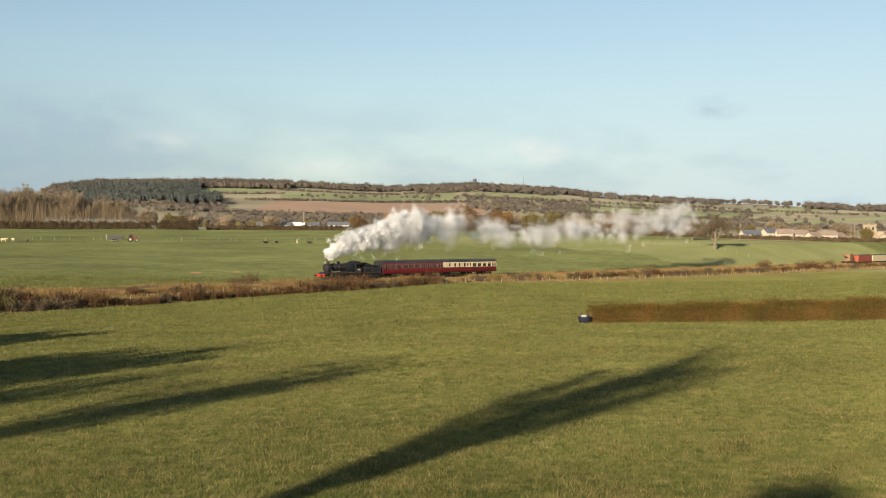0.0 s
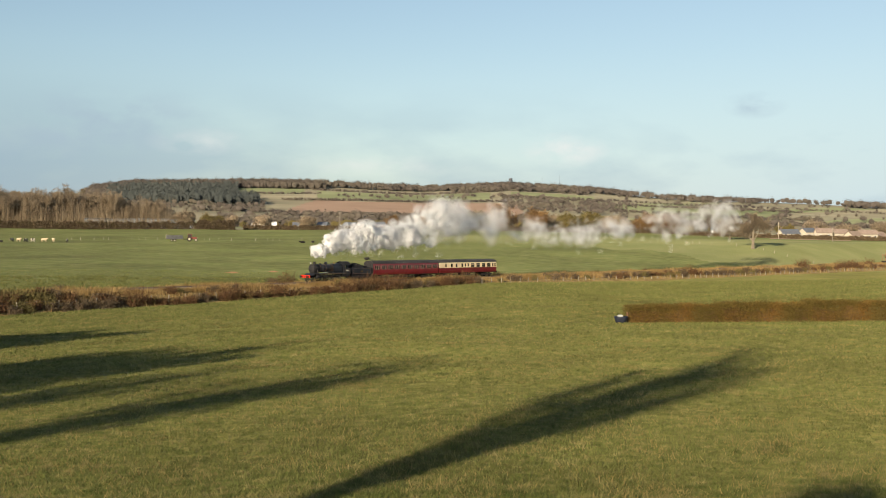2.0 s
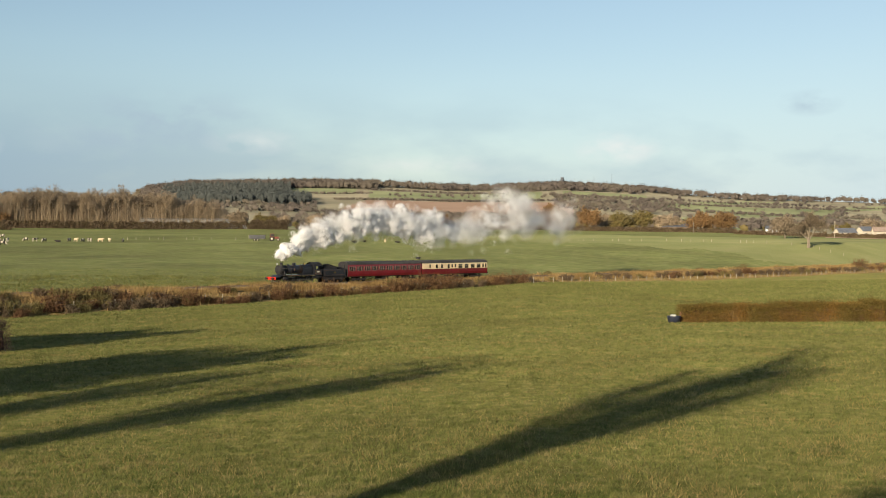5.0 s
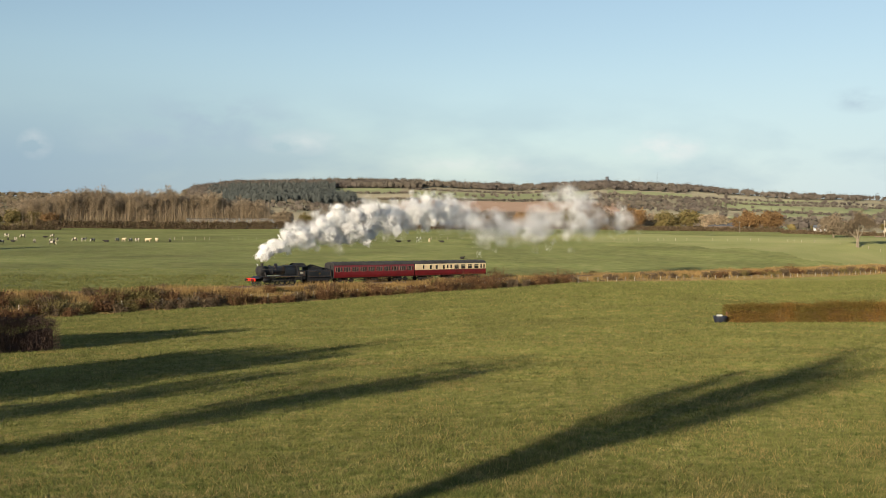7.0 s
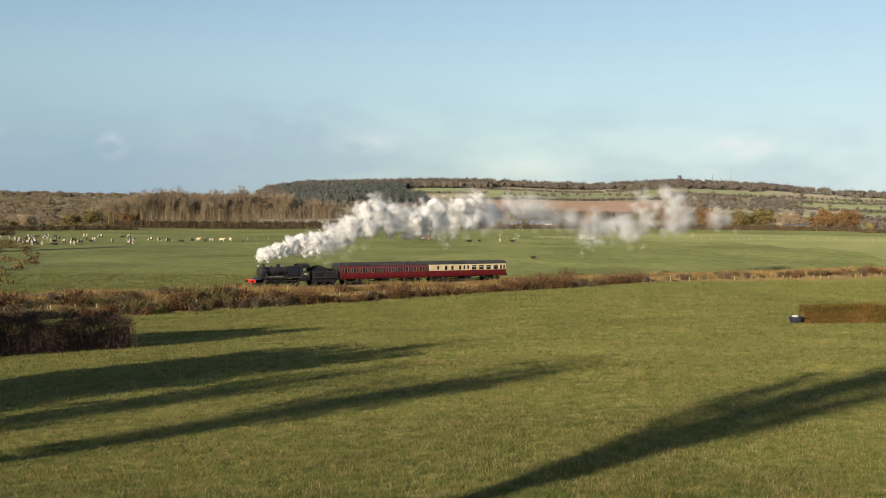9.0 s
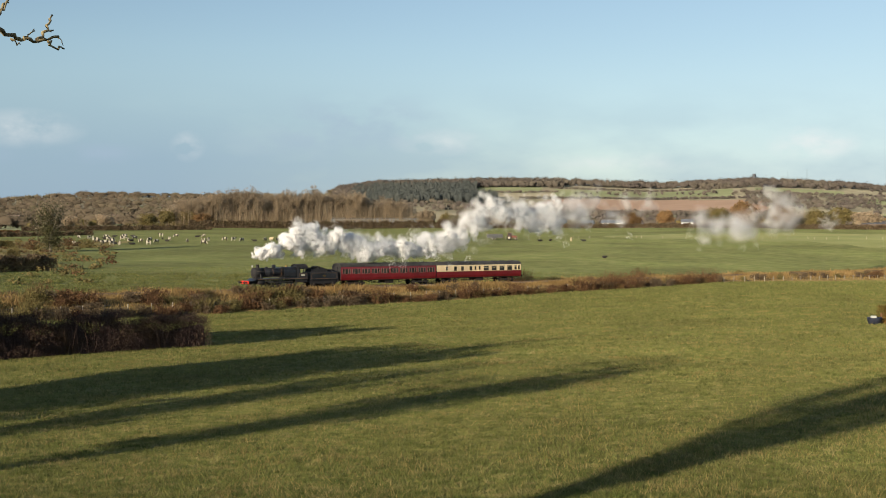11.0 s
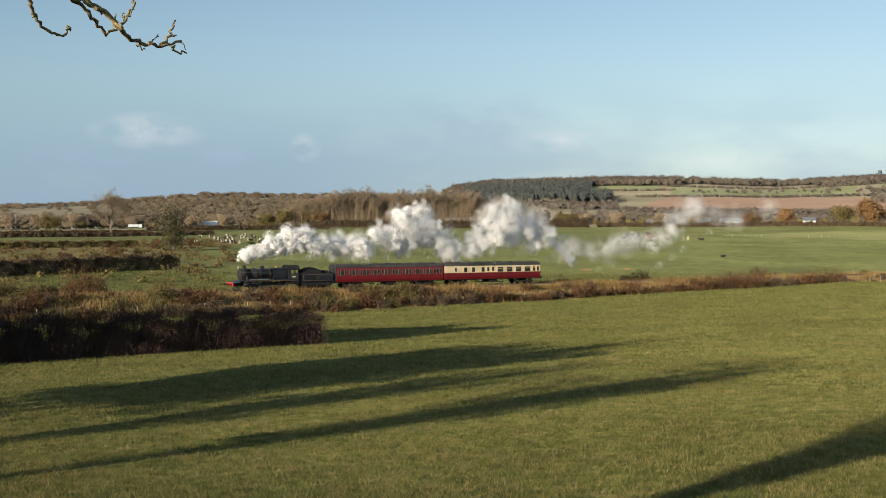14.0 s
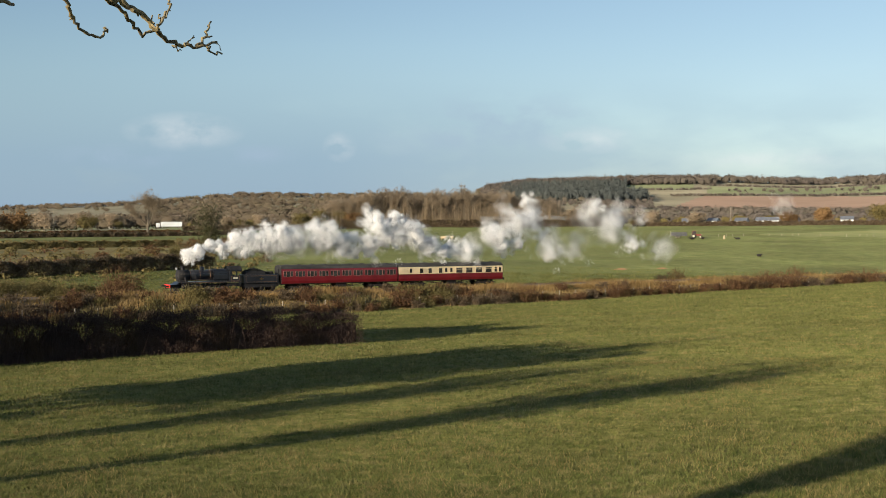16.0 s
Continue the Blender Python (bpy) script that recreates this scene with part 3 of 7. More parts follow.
def hedge_mesh(name, seed, length, width, height, mat, per_metre=260, size=0.17, twigs=26, rag=1.0):
    """A stretch of hedge along x from 0 to length, with a ragged top and soft sides."""
    rng = np.random.default_rng(seed)
    n = int(length * per_metre)
    x = rng.uniform(0, length, n)
    top = height * (0.9 + rag * (0.10 * np.sin(x * 0.8 + seed) + 0.07 * np.sin(x * 2.3 + 2 * seed)) + 0.05 * rng.normal(size=n))
    z = top * rng.uniform(0, 1, n) ** 0.8
    half = 0.5 * width * (1 - 0.45 * (z / np.maximum(top, 0.1)) ** 3) * (0.85 + 0.25 * np.sin(x * 1.1 + z))
    u = np.clip(rng.normal(size=n) * 0.25 + np.sign(rng.normal(size=n)) * 0.72, -1.15, 1.15)
    onto = rng.random(n) < 0.35
    z = np.where(onto, top * rng.uniform(0.86, 1.02, n), z)
    u = np.where(onto, rng.uniform(-0.9, 0.9, n), u)
    p = np.stack([x, u * half, z], 1)
    v, f = flakes(rng, p, size)
    m = int(length * twigs)
    feet = np.stack([rng.uniform(0, length, m), rng.uniform(-0.34, 0.34, m) * width, rng.uniform(0, 0.35, m) * height], 1)
    tv = blades(rng, feet, height * 0.78, 0.014, 0.24)[0].reshape(-1, 3, 3)
    quad = np.stack([tv[:, 0], tv[:, 1], tv[:, 2] + 0.008, tv[:, 2] - 0.008], 1).reshape(-1, 3)
    # the tight middle of the hedge: an uneven mound drawn along it
    core, k = Shape(), max(3, int(length / 0.45))
    for i in range(k + 1):
        cx = 0.1 + (length - 0.2) * i / k
        g = 0.9 + 0.12 * math.sin(cx * 2.1 + seed) + 0.1 * rng.normal()
        core.v += [(cx, q * width * g, w * height * g) for q, w in ((-0.17, -0.05), (-0.19, 0.3), (-0.14, 0.6), (0.0, 0.7), (0.14, 0.6), (0.19, 0.3), (0.17, -0.05))]
    for i in range(k):
        for j in range(6):
            core.f.append((i * 7 + j, i * 7 + j + 1, i * 7 + j + 8, i * 7 + j + 7))
            core.smooth.append(False)
    core.f += [tuple(range(6, -1, -1)), tuple(range(k * 7, k * 7 + 7))]
    core.smooth += [False, False]
    me = soup(name, np.concatenate([v, quad]), np.concatenate([f, np.arange(len(quad)).reshape(-1, 4) + len(v)]), mat)
    return me, core


def limb(sh, rng, p, way, length, r, depth, out, spread=0.55, kids=3, up=0.15):
    """A bent, tapered limb with smaller ones on it; out collects the outer twigs' places."""
    p, way = Vector(p), Vector(way).normalized()
    steps = 3 if depth else 2
    for k in range(steps):
        nxt = (way + Vector(rng.normal(size=3)) * 0.16 + Vector((0, 0, up * 0.4))).normalized()
        q = p + nxt * (length / steps)
        r2 = r * (0.86 if depth else 0.7)
        sh.tube(p, q, r, r2, 5 if r > 0.12 else 3, False)
        if depth and (k > 0 or depth < 3):
            for _ in range(kids if k == steps - 1 else max(1, kids - 1)):
                side = Vector(rng.normal(size=3))
                w = (nxt + side.normalized() * spread * rng.uniform(0.8, 1.5) + Vector((0, 0, up))).normalized()
                limb(sh, rng, q, w, length * rng.uniform(0.5, 0.75), r2 * rng.uniform(0.45, 0.62), depth - 1, out, spread, kids, up)
        elif not depth:
            out.append(tuple(q))
        p, way, r = q, nxt, r2
    out.append(tuple(p))


def tree_meshes(seed, height, spread=0.55, trunk=0.28, twigs=5, twig_len=0.9, twig_w=0.05, depth=3, first=0.28, kids=3, up=0.18):
    """Meshes of a bare tree: trunk with limbs, and the haze of its fine twigs."""
    rng = np.random.default_rng(seed)
    sh, out = Shape(), []
    base = Vector((0, 0, 0))
    h0 = height * first
    sh.tube((0, 0, -0.3), (0, 0, 0.5), trunk * 1.35, trunk * 1.05, 8, False)
    sh.tube((0, 0, 0.5), (0.05, 0, h0), trunk * 1.05, trunk * 0.85, 8, False)
    for k in range(kids + 2):
        a = 2 * math.pi * k / (kids + 2) + rng.uniform(-0.4, 0.4)
        tilt = rng.uniform(0.2, 0.9) * spread * 1.4
        way = (math.cos(a) * tilt, math.sin(a) * tilt, 1)
        limb(sh, rng, (0.05, 0, h0 * rng.uniform(0.75, 1.0)), way, height * rng.uniform(0.30, 0.42), trunk * rng.uniform(0.4, 0.65), depth, out, spread, kids, up)
    pts = np.array(out)
    pts = np.repeat(pts, twigs, 0)
    n = len(pts)
    d = rng.normal(size=(n, 3)) + np.array([0, 0, 0.35])
    d /= np.linalg.norm(d, axis=1)[:, None]
    L = twig_len * rng.uniform(0.5, 1.4, n)[:, None]
    s = np.cross(d, rng.normal(size=(n, 3)))
    s = s / np.linalg.norm(s, axis=1)[:, None] * twig_w
    v = np.stack([pts - s, pts + s, pts + d * L], 1).reshape(-1, 3)
    return sh, (v, np.arange(3 * n).reshape(-1, 3)), pts




# ---- hedges of the near field ----
def along_points(p, q, step):
    n = max(1, int(math.dist(p, q) / step))
    return [(p[0] + (q[0] - p[0]) * i / n, p[1] + (q[1] - p[1]) * i / n) for i in range(n + 1)]


def field_hedge(label, p, q, width, h0, h1, mat, inner, seed, per_metre, size, twigs, rag=1.0):
    """A hedge from p to q, in stretches that follow the ground."""
    ob = thing("hedge", label, "hedge", pose(p[0], p[1], gz(*p)))
    pts = along_points(p, q, 6.0)
    turn = math.degrees(math.atan2(q[1] - p[1], q[0] - p[0]))
    for k in range(len(pts) - 1):
        a, b = pts[k], pts[k + 1]
        h = h0 + (h1 - h0) * (k + 0.5) / (len(pts) - 1)
        me, core = hedge_mesh("foliage", seed + k, math.dist(a, b) + 0.4, width, h, mat, per_metre, size, twigs, rag)
        m = pose(a[0] - p[0], a[1] - p[1], min(gz(*a), gz(*b)) - gz(*p) - 0.05, 0, 0, turn)
        part("foliage", me, mat, ob, m=m)
        part("inner_growth", core, inner, ob, "tight dark inner growth", m=m)
    return ob


field_hedge("clipped autumn hedge with yellow and orange leaves", at(-6.95, 89.5), at(-22.5, 100), 2.3, 1.4, 1.95, M_HEDGE_O, M_BRAMBLE, 11, 2000, 0.095, 60, 0.3)
field_hedge("dense dark hawthorn hedge with bare twigs on top", at(25.0, 83.0), at(46.0, 73), 3.2, 2.15, 3.3, M_THORN, M_THORN, 31, 2000, 0.085, 130)


# ---- lineside growth and fence ----
def lineside():
    rng = random.Random(5)
    kinds = []
    for k, (mat, r, h, lab) in enumerate([(M_BRAMBLE, 1.7, 1.3, "dark red-brown bramble bush beside the railway"), (M_BRAMBLE, 1.3, 1.2, "dark red-brown bramble bush beside the railway"),
                                          (M_HEDGE_D, 1.6, 1.4, "brown hawthorn bush beside the railway"), (M_HEDGE_D, 1.1, 1.3, "brown hawthorn bush beside the railway"),
                                          (M_OLIVE, 1.5, 1.4, "olive-green shrub beside the railway line"), (M_OLIVE, 1.0, 1.0, "olive-green shrub beside the railway line"),
                                          (M_BRAMBLE, 2.4, 2.5, "tall dark thicket beside the railway")]):
        ob = thing("bush", lab, "bush", group="lineside bushes")
        part("foliage", shrub_mesh("foliage", 40 + k, r, h, mat, 540, 0.2), mat, ob)
        kinds.append(ob)
    used = set()

    def put(k, s, n, big=1.0):
        x, y = on_line(s, n)
        z = float(bank_z(s, n)) if n < FENCE else gz(x, y)
        m = pose(x, y, z - 0.1, 0, 0, rng.uniform(0, 360)) @ Matrix.Diagonal((big, big, 0.5 + 0.5 * big, 1))
        if k in used:
            copy_thing(kinds[k], m)
        else:
            used.add(k)
            kinds[k].matrix_basis = m

    # (from s, to s, step, kinds, rows) : stretches where the growth is dense or thin
    for s0, s1, step, ks in [(20, 60, 2.0, (0, 0, 2, 6, 1)), (60, 150, 2.2, (0, 1, 2, 4, 3)), (-16, 20, 2.0, (0, 2, 6, 3)), (-75, -16, 6.0, (1, 3, 5)),
                             (-200, -75, 3.4, (0, 1, 2, 4, 3)), (-330, -200, 5.0, (0, 2, 6))]:
        s = s0
        while s < s1:
            put(rng.choice(ks), s, (FENCE - 0.3 if s > -18 else FENCE - 2.6) + rng.uniform(-1.6, 1.2))
            s += step * rng.uniform(0.6, 1.4)
    for _ in range(90):
        put(rng.choice((0, 1, 1, 4, 2, 3, 5)), rng.uniform(62, 175), rng.uniform(4.5, 13.5), rng.uniform(1.1, 1.7))
    for _ in range(26):
        put(rng.choice((1, 5, 3)), rng.uniform(-130, 60), rng.uniform(6, 11))
    for s, n, k in [(-52, -6, 4), (-20, -7, 6), (-24, -7, 2), (-60, -6, 5), (-95, -7, 4), (-118, -6, 0), (60, -7, 2), (30, -8, 4), (-140, -7, 5), (82, -9, 2), (95, -8, 4), (101, -9, 0),
                    (-190, 6, 6), (-196, 5, 6), (-206, 6, 2), (105, -7, 6), (109, -7, 2)]:
        put(k, s, n)
    for az, n, k in [(6.5, 11, 6), (7.1, 10, 6), (5.9, 11, 6), (5.3, 12, 2), (7.8, 11, 2), (8.4, -6, 6), (9.1, -6, 2), (-15.9, 9, 6), (-16.3, 8, 6), (-16.1, 10, 6), (-17.3, 6, 6), (8.8, -5, 4), (8.4, 8, 4), (-1.6, -5, 4), (-3.3, -6, 5), (-8.5, 9, 6), (-11.3, 9, 2),
                     (35.2, -7, 6), (35.8, -8, 6), (34.8, -7, 2), (35.4, -6, 0), (27.0, -6, 2), (29.0, -7, 4), (22.4, -6, 5)]:
        put(k, s_at(az), n)


lineside()


def fence():
    ob = thing("post_and_wire_fence", "weathered wooden posts with thin wire along the railway", "fence", pose(*on_line(0, FENCE), 0))
    rng = random.Random(9)
    post = Shape().block(-0.055, 0.055, -0.055, 0.055, -0.3, 1.2, 0.012).mesh("post", M_POST)
    x0, y0 = on_line(0, FENCE)
    heads = []
    for i in range(150):
        s = -300 + i * 3.1 + rng.uniform(-0.3, 0.3)
        x, y = on_line(s, FENCE + 0.4 if s < -15 else FENCE - 1.6)
        z = gz(x, y) if s < -15 else float(bank_z(s, FENCE - 1.6))
        m = pose(x - x0, y - y0, z, rng.uniform(-5, 5), rng.uniform(-5, 5), rng.uniform(0, 90))
        part("post", post, None, ob, m=m)
        heads.append((x - x0, y - y0, z))
    for h in (0.4, 0.75, 1.08):
        w = Shape()
        for a, b in zip(heads, heads[1:]):
            w.tube((a[0], a[1], a[2] + h), (b[0], b[1], b[2] + h), 0.006, None, 3, False)
        part("wire", w, M_WIRE, ob)


fence()


def rough_grass():
    """Straw-coloured grass of the embankment, too fine to count."""
    rng = np.random.default_rng(3)
    n = 110000
    s = rng.uniform(-320, 180, n)
    m = np.abs(rng.normal(size=n)) * 4.0 + 2.7
    m = np.where(rng.random(n) < 0.25, -2.5 - np.abs(rng.normal(size=n)) * 2.5, np.minimum(m, FENCE + 1.5))
    xy = TRACK0 + s[:, None] * ALONG + m[:, None] * OVER
    z = bank_z(s, m)
    tall = 0.68 + 0.25 * np.sin(s * 0.23) + 0.2 * np.sin(s * 0.61 + m)
    v, f = blades(rng, np.column_stack([xy, z]), np.maximum(tall, 0.25), 0.07, 0.35)
    me = soup("rough_grass", v, f, M_STRAW)
    tagged(new("rough_grass", me), "long straw-coloured winter grass on the embankment", "grass", kind="stuff")
    # the field's own sward, finer and shorter
    n = 420000
    d = 22 + 250 * rng.random(n) ** 2.3
    az = np.radians(rng.uniform(-22.5, 43, n))
    x, y = -d * np.sin(az), d * np.cos(az)
    h = (0.025 + 0.04 * rng.random(n) + 0.0005 * d) * np.where(rng.random(n) < 0.05, 1.9, 1.0)
    v, f = blades(rng, np.column_stack([x, y, ground_z(x, y)]), h, 0.002 + 0.00022 * d, 0.75)
    # tussocks, grazed low between
    k, per = 44000, 13
    d = 21 + 230 * rng.random(k) ** 2.0
    az = np.radians(rng.uniform(-22.5, 43, k))
    x, y = -d * np.sin(az), d * np.cos(az)
    patch = 0.5 + 0.5 * np.sin(x * 0.21 + 2 * np.sin(y * 0.13)) * np.sin(y * 0.17 + 1.5 * np.sin(x * 0.1))
    tall = np.repeat((0.022 + 0.085 * rng.random(k) ** 2 * (0.5 + patch) + 0.0011 * d), per)
    wide = np.repeat(0.10 + 0.0016 * d + 0.12 * rng.random(k), per)
    x, y = np.repeat(x, per) + rng.normal(size=k * per) * wide, np.repeat(y, per) + rng.normal(size=k * per) * wide * 0.8
    v2, f2 = blades(rng, np.column_stack([x, y, ground_z(x, y)]), tall, 0.0015 + 0.00026 * np.hypot(x, y), 0.7)
    v, f = np.concatenate([v, v2]), np.concatenate([f, f2 + len(v)])
    tagged(new("field_grass", soup("field_grass", v, f, M_BLADE)), "short tussocky green and straw pasture grass", "grass", kind="stuff")

    # pale tufts that stand above the sward
    n = 1500
    d = 20 + 150 * rng.random(n) ** 1.7
    az = np.radians(rng.uniform(-22.5, 43, n))
    cx, cy = np.repeat(-d * np.sin(az), 60), np.repeat(d * np.cos(az), 60)
    cx, cy = cx + rng.normal(size=n * 60) * 0.4, cy + rng.normal(size=n * 60) * 0.4
    d = np.hypot(cx, cy)
    v, f = blades(rng, np.column_stack([cx, cy, ground_z(cx, cy)]), 0.06 + 0.09 * rng.random(n * 60), 0.004 + 0.00013 * d, 0.6)
    tagged(new("grass_tufts", soup("grass_tufts", v, f, M_TUFT)), "pale dead grass tufts scattered over the pasture", "grass", kind="stuff")


rough_grass()


# ---- the train ----
M_BLACK = material("lined_black_paint", [(0.010, 0.011, 0.015), (0.019, 0.020, 0.024)], 1.2, 4, 0.32, big=(0.5, 0.3), spec=0.5)
M_SOOT = material("sooty_black", [(0.012, 0.012, 0.014), (0.028, 0.026, 0.026)], 2.0, 5, 0.75, 0.2, 12)
M_MOTION = material("oily_steel", [(0.07, 0.06, 0.055), (0.20, 0.18, 0.16)], 3, 4, 0.4, metal=0.8)
M_RED = material("buffer_beam_red", [(0.55, 0.022, 0.010), (0.66, 0.035, 0.014)], 2, 3, 0.4)
M_LINE = material("lining_paint", [(0.26, 0.15, 0.085)], 2, 1, 0.5)
M_PALE = material("pale_lettering", [(0.6, 0.55, 0.42)], 2, 1, 0.5)
M_BRASS = material("brass", [(0.22, 0.15, 0.06)], 4, 2, 0.55, metal=1.0)
M_COAL = material("coal", [(0.008, 0.008, 0.008), (0.03, 0.03, 0.03)], 7, 4, 0.5, 0.8, 10)
M_MAROON = material("maroon_coach_paint", [(0.135, 0.008, 0.012), (0.175, 0.011, 0.016)], 0.8, 3, 0.28, big=(0.4, 0.12), spec=0.5)
M_BLOOD = material("crimson_coach_paint", [(0.135, 0.008, 0.012), (0.17, 0.010, 0.015)], 0.8, 3, 0.28, big=(0.4, 0.12), spec=0.5)
M_CREAM = material("cream_coach_paint", [(0.70, 0.55, 0.32), (0.78, 0.62, 0.38)], 0.8, 3, 0.3, big=(0.4, 0.08), spec=0.5)
M_ROOF = material("dark_grey_roof", [(0.035, 0.033, 0.032), (0.07, 0.064, 0.06)], 1.0, 4, 0.7, big=(0.3, 0.2))
M_UNDER = material("grimy_underframe", [(0.014, 0.013, 0.012), (0.04, 0.032, 0.026)], 2, 4, 0.8)
M_GLASS = material("coach_glass", [(0.02, 0.022, 0.024), (0.06, 0.06, 0.06)], 0.9, 1, 0.06, spec=0.8)
M_FRAME = material("pale_window_frame", [(0.26, 0.13, 0.11), (0.33, 0.18, 0.15)], 2, 2, 0.5)
M_LAMP = material("white_lamp_body", [(0.42, 0.42, 0.40)], 2, 2, 0.5)


def wheelset(name, r, parent, x, spokes, mat=M_UNDER, gauge=1.5):
    """A turning pair of wheels on an axle: rims, spokes or disc, hubs."""
    sh = Shape()
    for y in (-gauge / 2, gauge / 2):
        k = 0.065
        sh.lathe((0, y - k, 0), (0, 1, 0), [(0, r * 0.84), (0, r * 1.0), (2 * k, r * 0.99), (2 * k, r * 0.84), (0, r * 0.84)], 24)
        sh.lathe((0, y - k, 0), (0, 1, 0), [(0, 0.001), (0, r * 0.22), (2 * k, r * 0.2), (2 * k, 0.001)], 12)
        if spokes:
            for i in range(spokes):
                a = 2 * math.pi * i / spokes
                sh.tube((r * 0.18 * math.cos(a), y, r * 0.18 * math.sin(a)), (r * 0.88 * math.cos(a), y, r * 0.88 * math.sin(a)), 0.035, 0.03, 5, False)
            sh.tube((0.3, y - k, 0), (0.3, y + k * 1.6, 0), 0.09, None, 8)
            w = [(r * 0.82 * math.cos(a), y + k * 0.6, r * 0.82 * math.sin(a)) for a in np.linspace(2.3, 3.98, 8)]
            sh.add(w, [tuple(range(8)), tuple(range(7, -1, -1))])
        else:
            sh.lathe((0, y, 0), (0, 1, 0), [(-0.02, 0.001), (-0.02, r * 0.86), (0.02, r * 0.86), (0.02, 0.001)], 20)
    sh.tube((0, -gauge / 2, 0), (0, gauge / 2, 0), 0.08, None, 8)
    return part(name, sh, mat, parent, m=pose(x, 0, r))


SPIN = []      # (wheelset, x, radius, frames between keys)
RODS = []      # (rod, x, z, throw, side)


def buffer_pair(parent, x, way, z=1.06):
    for y in (0.87, -0.87):
        sh = Shape().lathe((x, y, z), (way, 0, 0), [(0, 0.12), (0.26, 0.10), (0.26, 0.07), (0.44, 0.07), (0.44, 0.22), (0.49, 0.22), (0.50, 0.001)], 12)
        part("buffer", sh, M_SOOT, parent)


def locomotive():
    ob = thing("steam_locomotive", "black 2-6-0 steam locomotive with red buffer beam in steam", "locomotive")
    fr = Shape().box(-10.3, 0.1, -0.55, 0.55, 0.85, 1.25)
    fr.box(-10.4, -8.3, -1.1, 1.1, 0.95, 1.3)
    part("frame", fr, M_SOOT, ob)
    beam = Shape().block(0.1, 0.2, -1.24, 1.24, 0.83, 1.30, 0.02)
    part("buffer_beam", beam, M_RED, ob, "bright red front buffer beam")
    buffer_pair(ob, 0.2, 1)
    hook = Shape().tube((0.2, 0, 1.06), (0.48, 0, 1.06), 0.04).tube((0.44, 0, 1.06), (0.44, 0, 0.62), 0.03)
    part("coupling", hook, M_SOOT, ob)
    # running plate: low over the front frames, stepped up, then level to the cab
    rp = Shape().side([(0.1, 1.28), (-0.75, 1.30), (-1.25, 1.62), (-10.4, 1.62), (-10.4, 1.55), (-1.3, 1.55), (-0.8, 1.24), (0.1, 1.22)], -1.28, 1.28)
    part("running_plate", rp, M_BLACK, ob)
    for y in (1.275, -1.275):
        val = Shape().box(-10.4, -1.3, y - 0.012, y + 0.012, 1.44, 1.60)
        part("valance", val, M_BLACK, ob)
        part("lining", Shape().box(-10.3, -1.4, y + (0.013 if y > 0 else -0.018), y + (0.018 if y > 0 else -0.013), 1.50, 1.53), M_LINE, ob)
    # boiler, firebox, smokebox
    part("smokebox", Shape().lathe((-1.25, 0, 2.52), (-1, 0, 0), [(0, 0.001), (0, 0.72), (0.04, 0.79), (1.65, 0.79), (1.65, 0.7)], 28), M_SOOT, ob)
    part("smokebox_door", Shape().lathe((-1.26, 0, 2.52), (1, 0, 0), [(0, 0.58), (0.06, 0.56), (0.15, 0.36), (0.18, 0.001)], 24), M_SOOT, ob)
    for z in (2.3, 2.74):
        part("door_strap", Shape().box(-1.16, -1.12, -0.5, 0.56, z - 0.03, z + 0.03), M_SOOT, ob)
    part("saddle", Shape().prism([(-0.62, 1.2), (0.62, 1.2), (0.5, 1.95), (-0.5, 1.95)], -2.7, -1.45), M_SOOT, ob)
    part("boiler", Shape().lathe((-2.9, 0, 2.52), (-1, 0, 0), [(0, 0.70), (0.02, 0.735), (3.6, 0.80), (3.6, 0.7)], 28), M_BLACK, ob)
    for x in (-3.0, -4.4, -5.9):
        part("boiler_band", Shape().lathe((x, 0, 2.52), (-1, 0, 0), [(0, 0.74), (0, 0.752 + (-x - 3) * 0.018), (0.03, 0.753 + (-x - 3) * 0.018), (0.03, 0.74)], 28), M_LINE, ob)
    fb = [(-0.82, 1.62), (0.82, 1.62), (0.84, 2.5), (0.78, 2.95), (0.6, 3.25), (0.3, 3.38), (-0.3, 3.38), (-0.6, 3.25), (-0.78, 2.95), (-0.84, 2.5)]
    part("firebox", Shape().prism(fb, -8.75, -6.4), M_BLACK, ob)
    part("chimney", Shape().lathe((-2.05, 0, 3.2), (0, 0, 1), [(0, 0.36), (0.06, 0.27), (0.45, 0.24), (0.5, 0.30), (0.60, 0.30), (0.60, 0.22), (0.3, 0.2)], 18), M_SOOT, ob)
    part("dome", Shape().lathe((-4.9, 0, 3.2), (0, 0, 1), [(0, 0.42), (0.1, 0.33), (0.42, 0.31), (0.52, 0.22), (0.55, 0.001)], 18), M_BLACK, ob)
    part("top_feed", Shape().block(-3.75, -3.4, -0.2, 0.2, 3.2, 3.45, 0.05), M_BLACK, ob)
    for y in (0.2, -0.2):
        part("safety_valve", Shape().lathe((-7.2, y, 3.36), (0, 0, 1), [(0, 0.1), (0.2, 0.08), (0.28, 0.05), (0.28, 0.001)], 10), M_BRASS, ob)
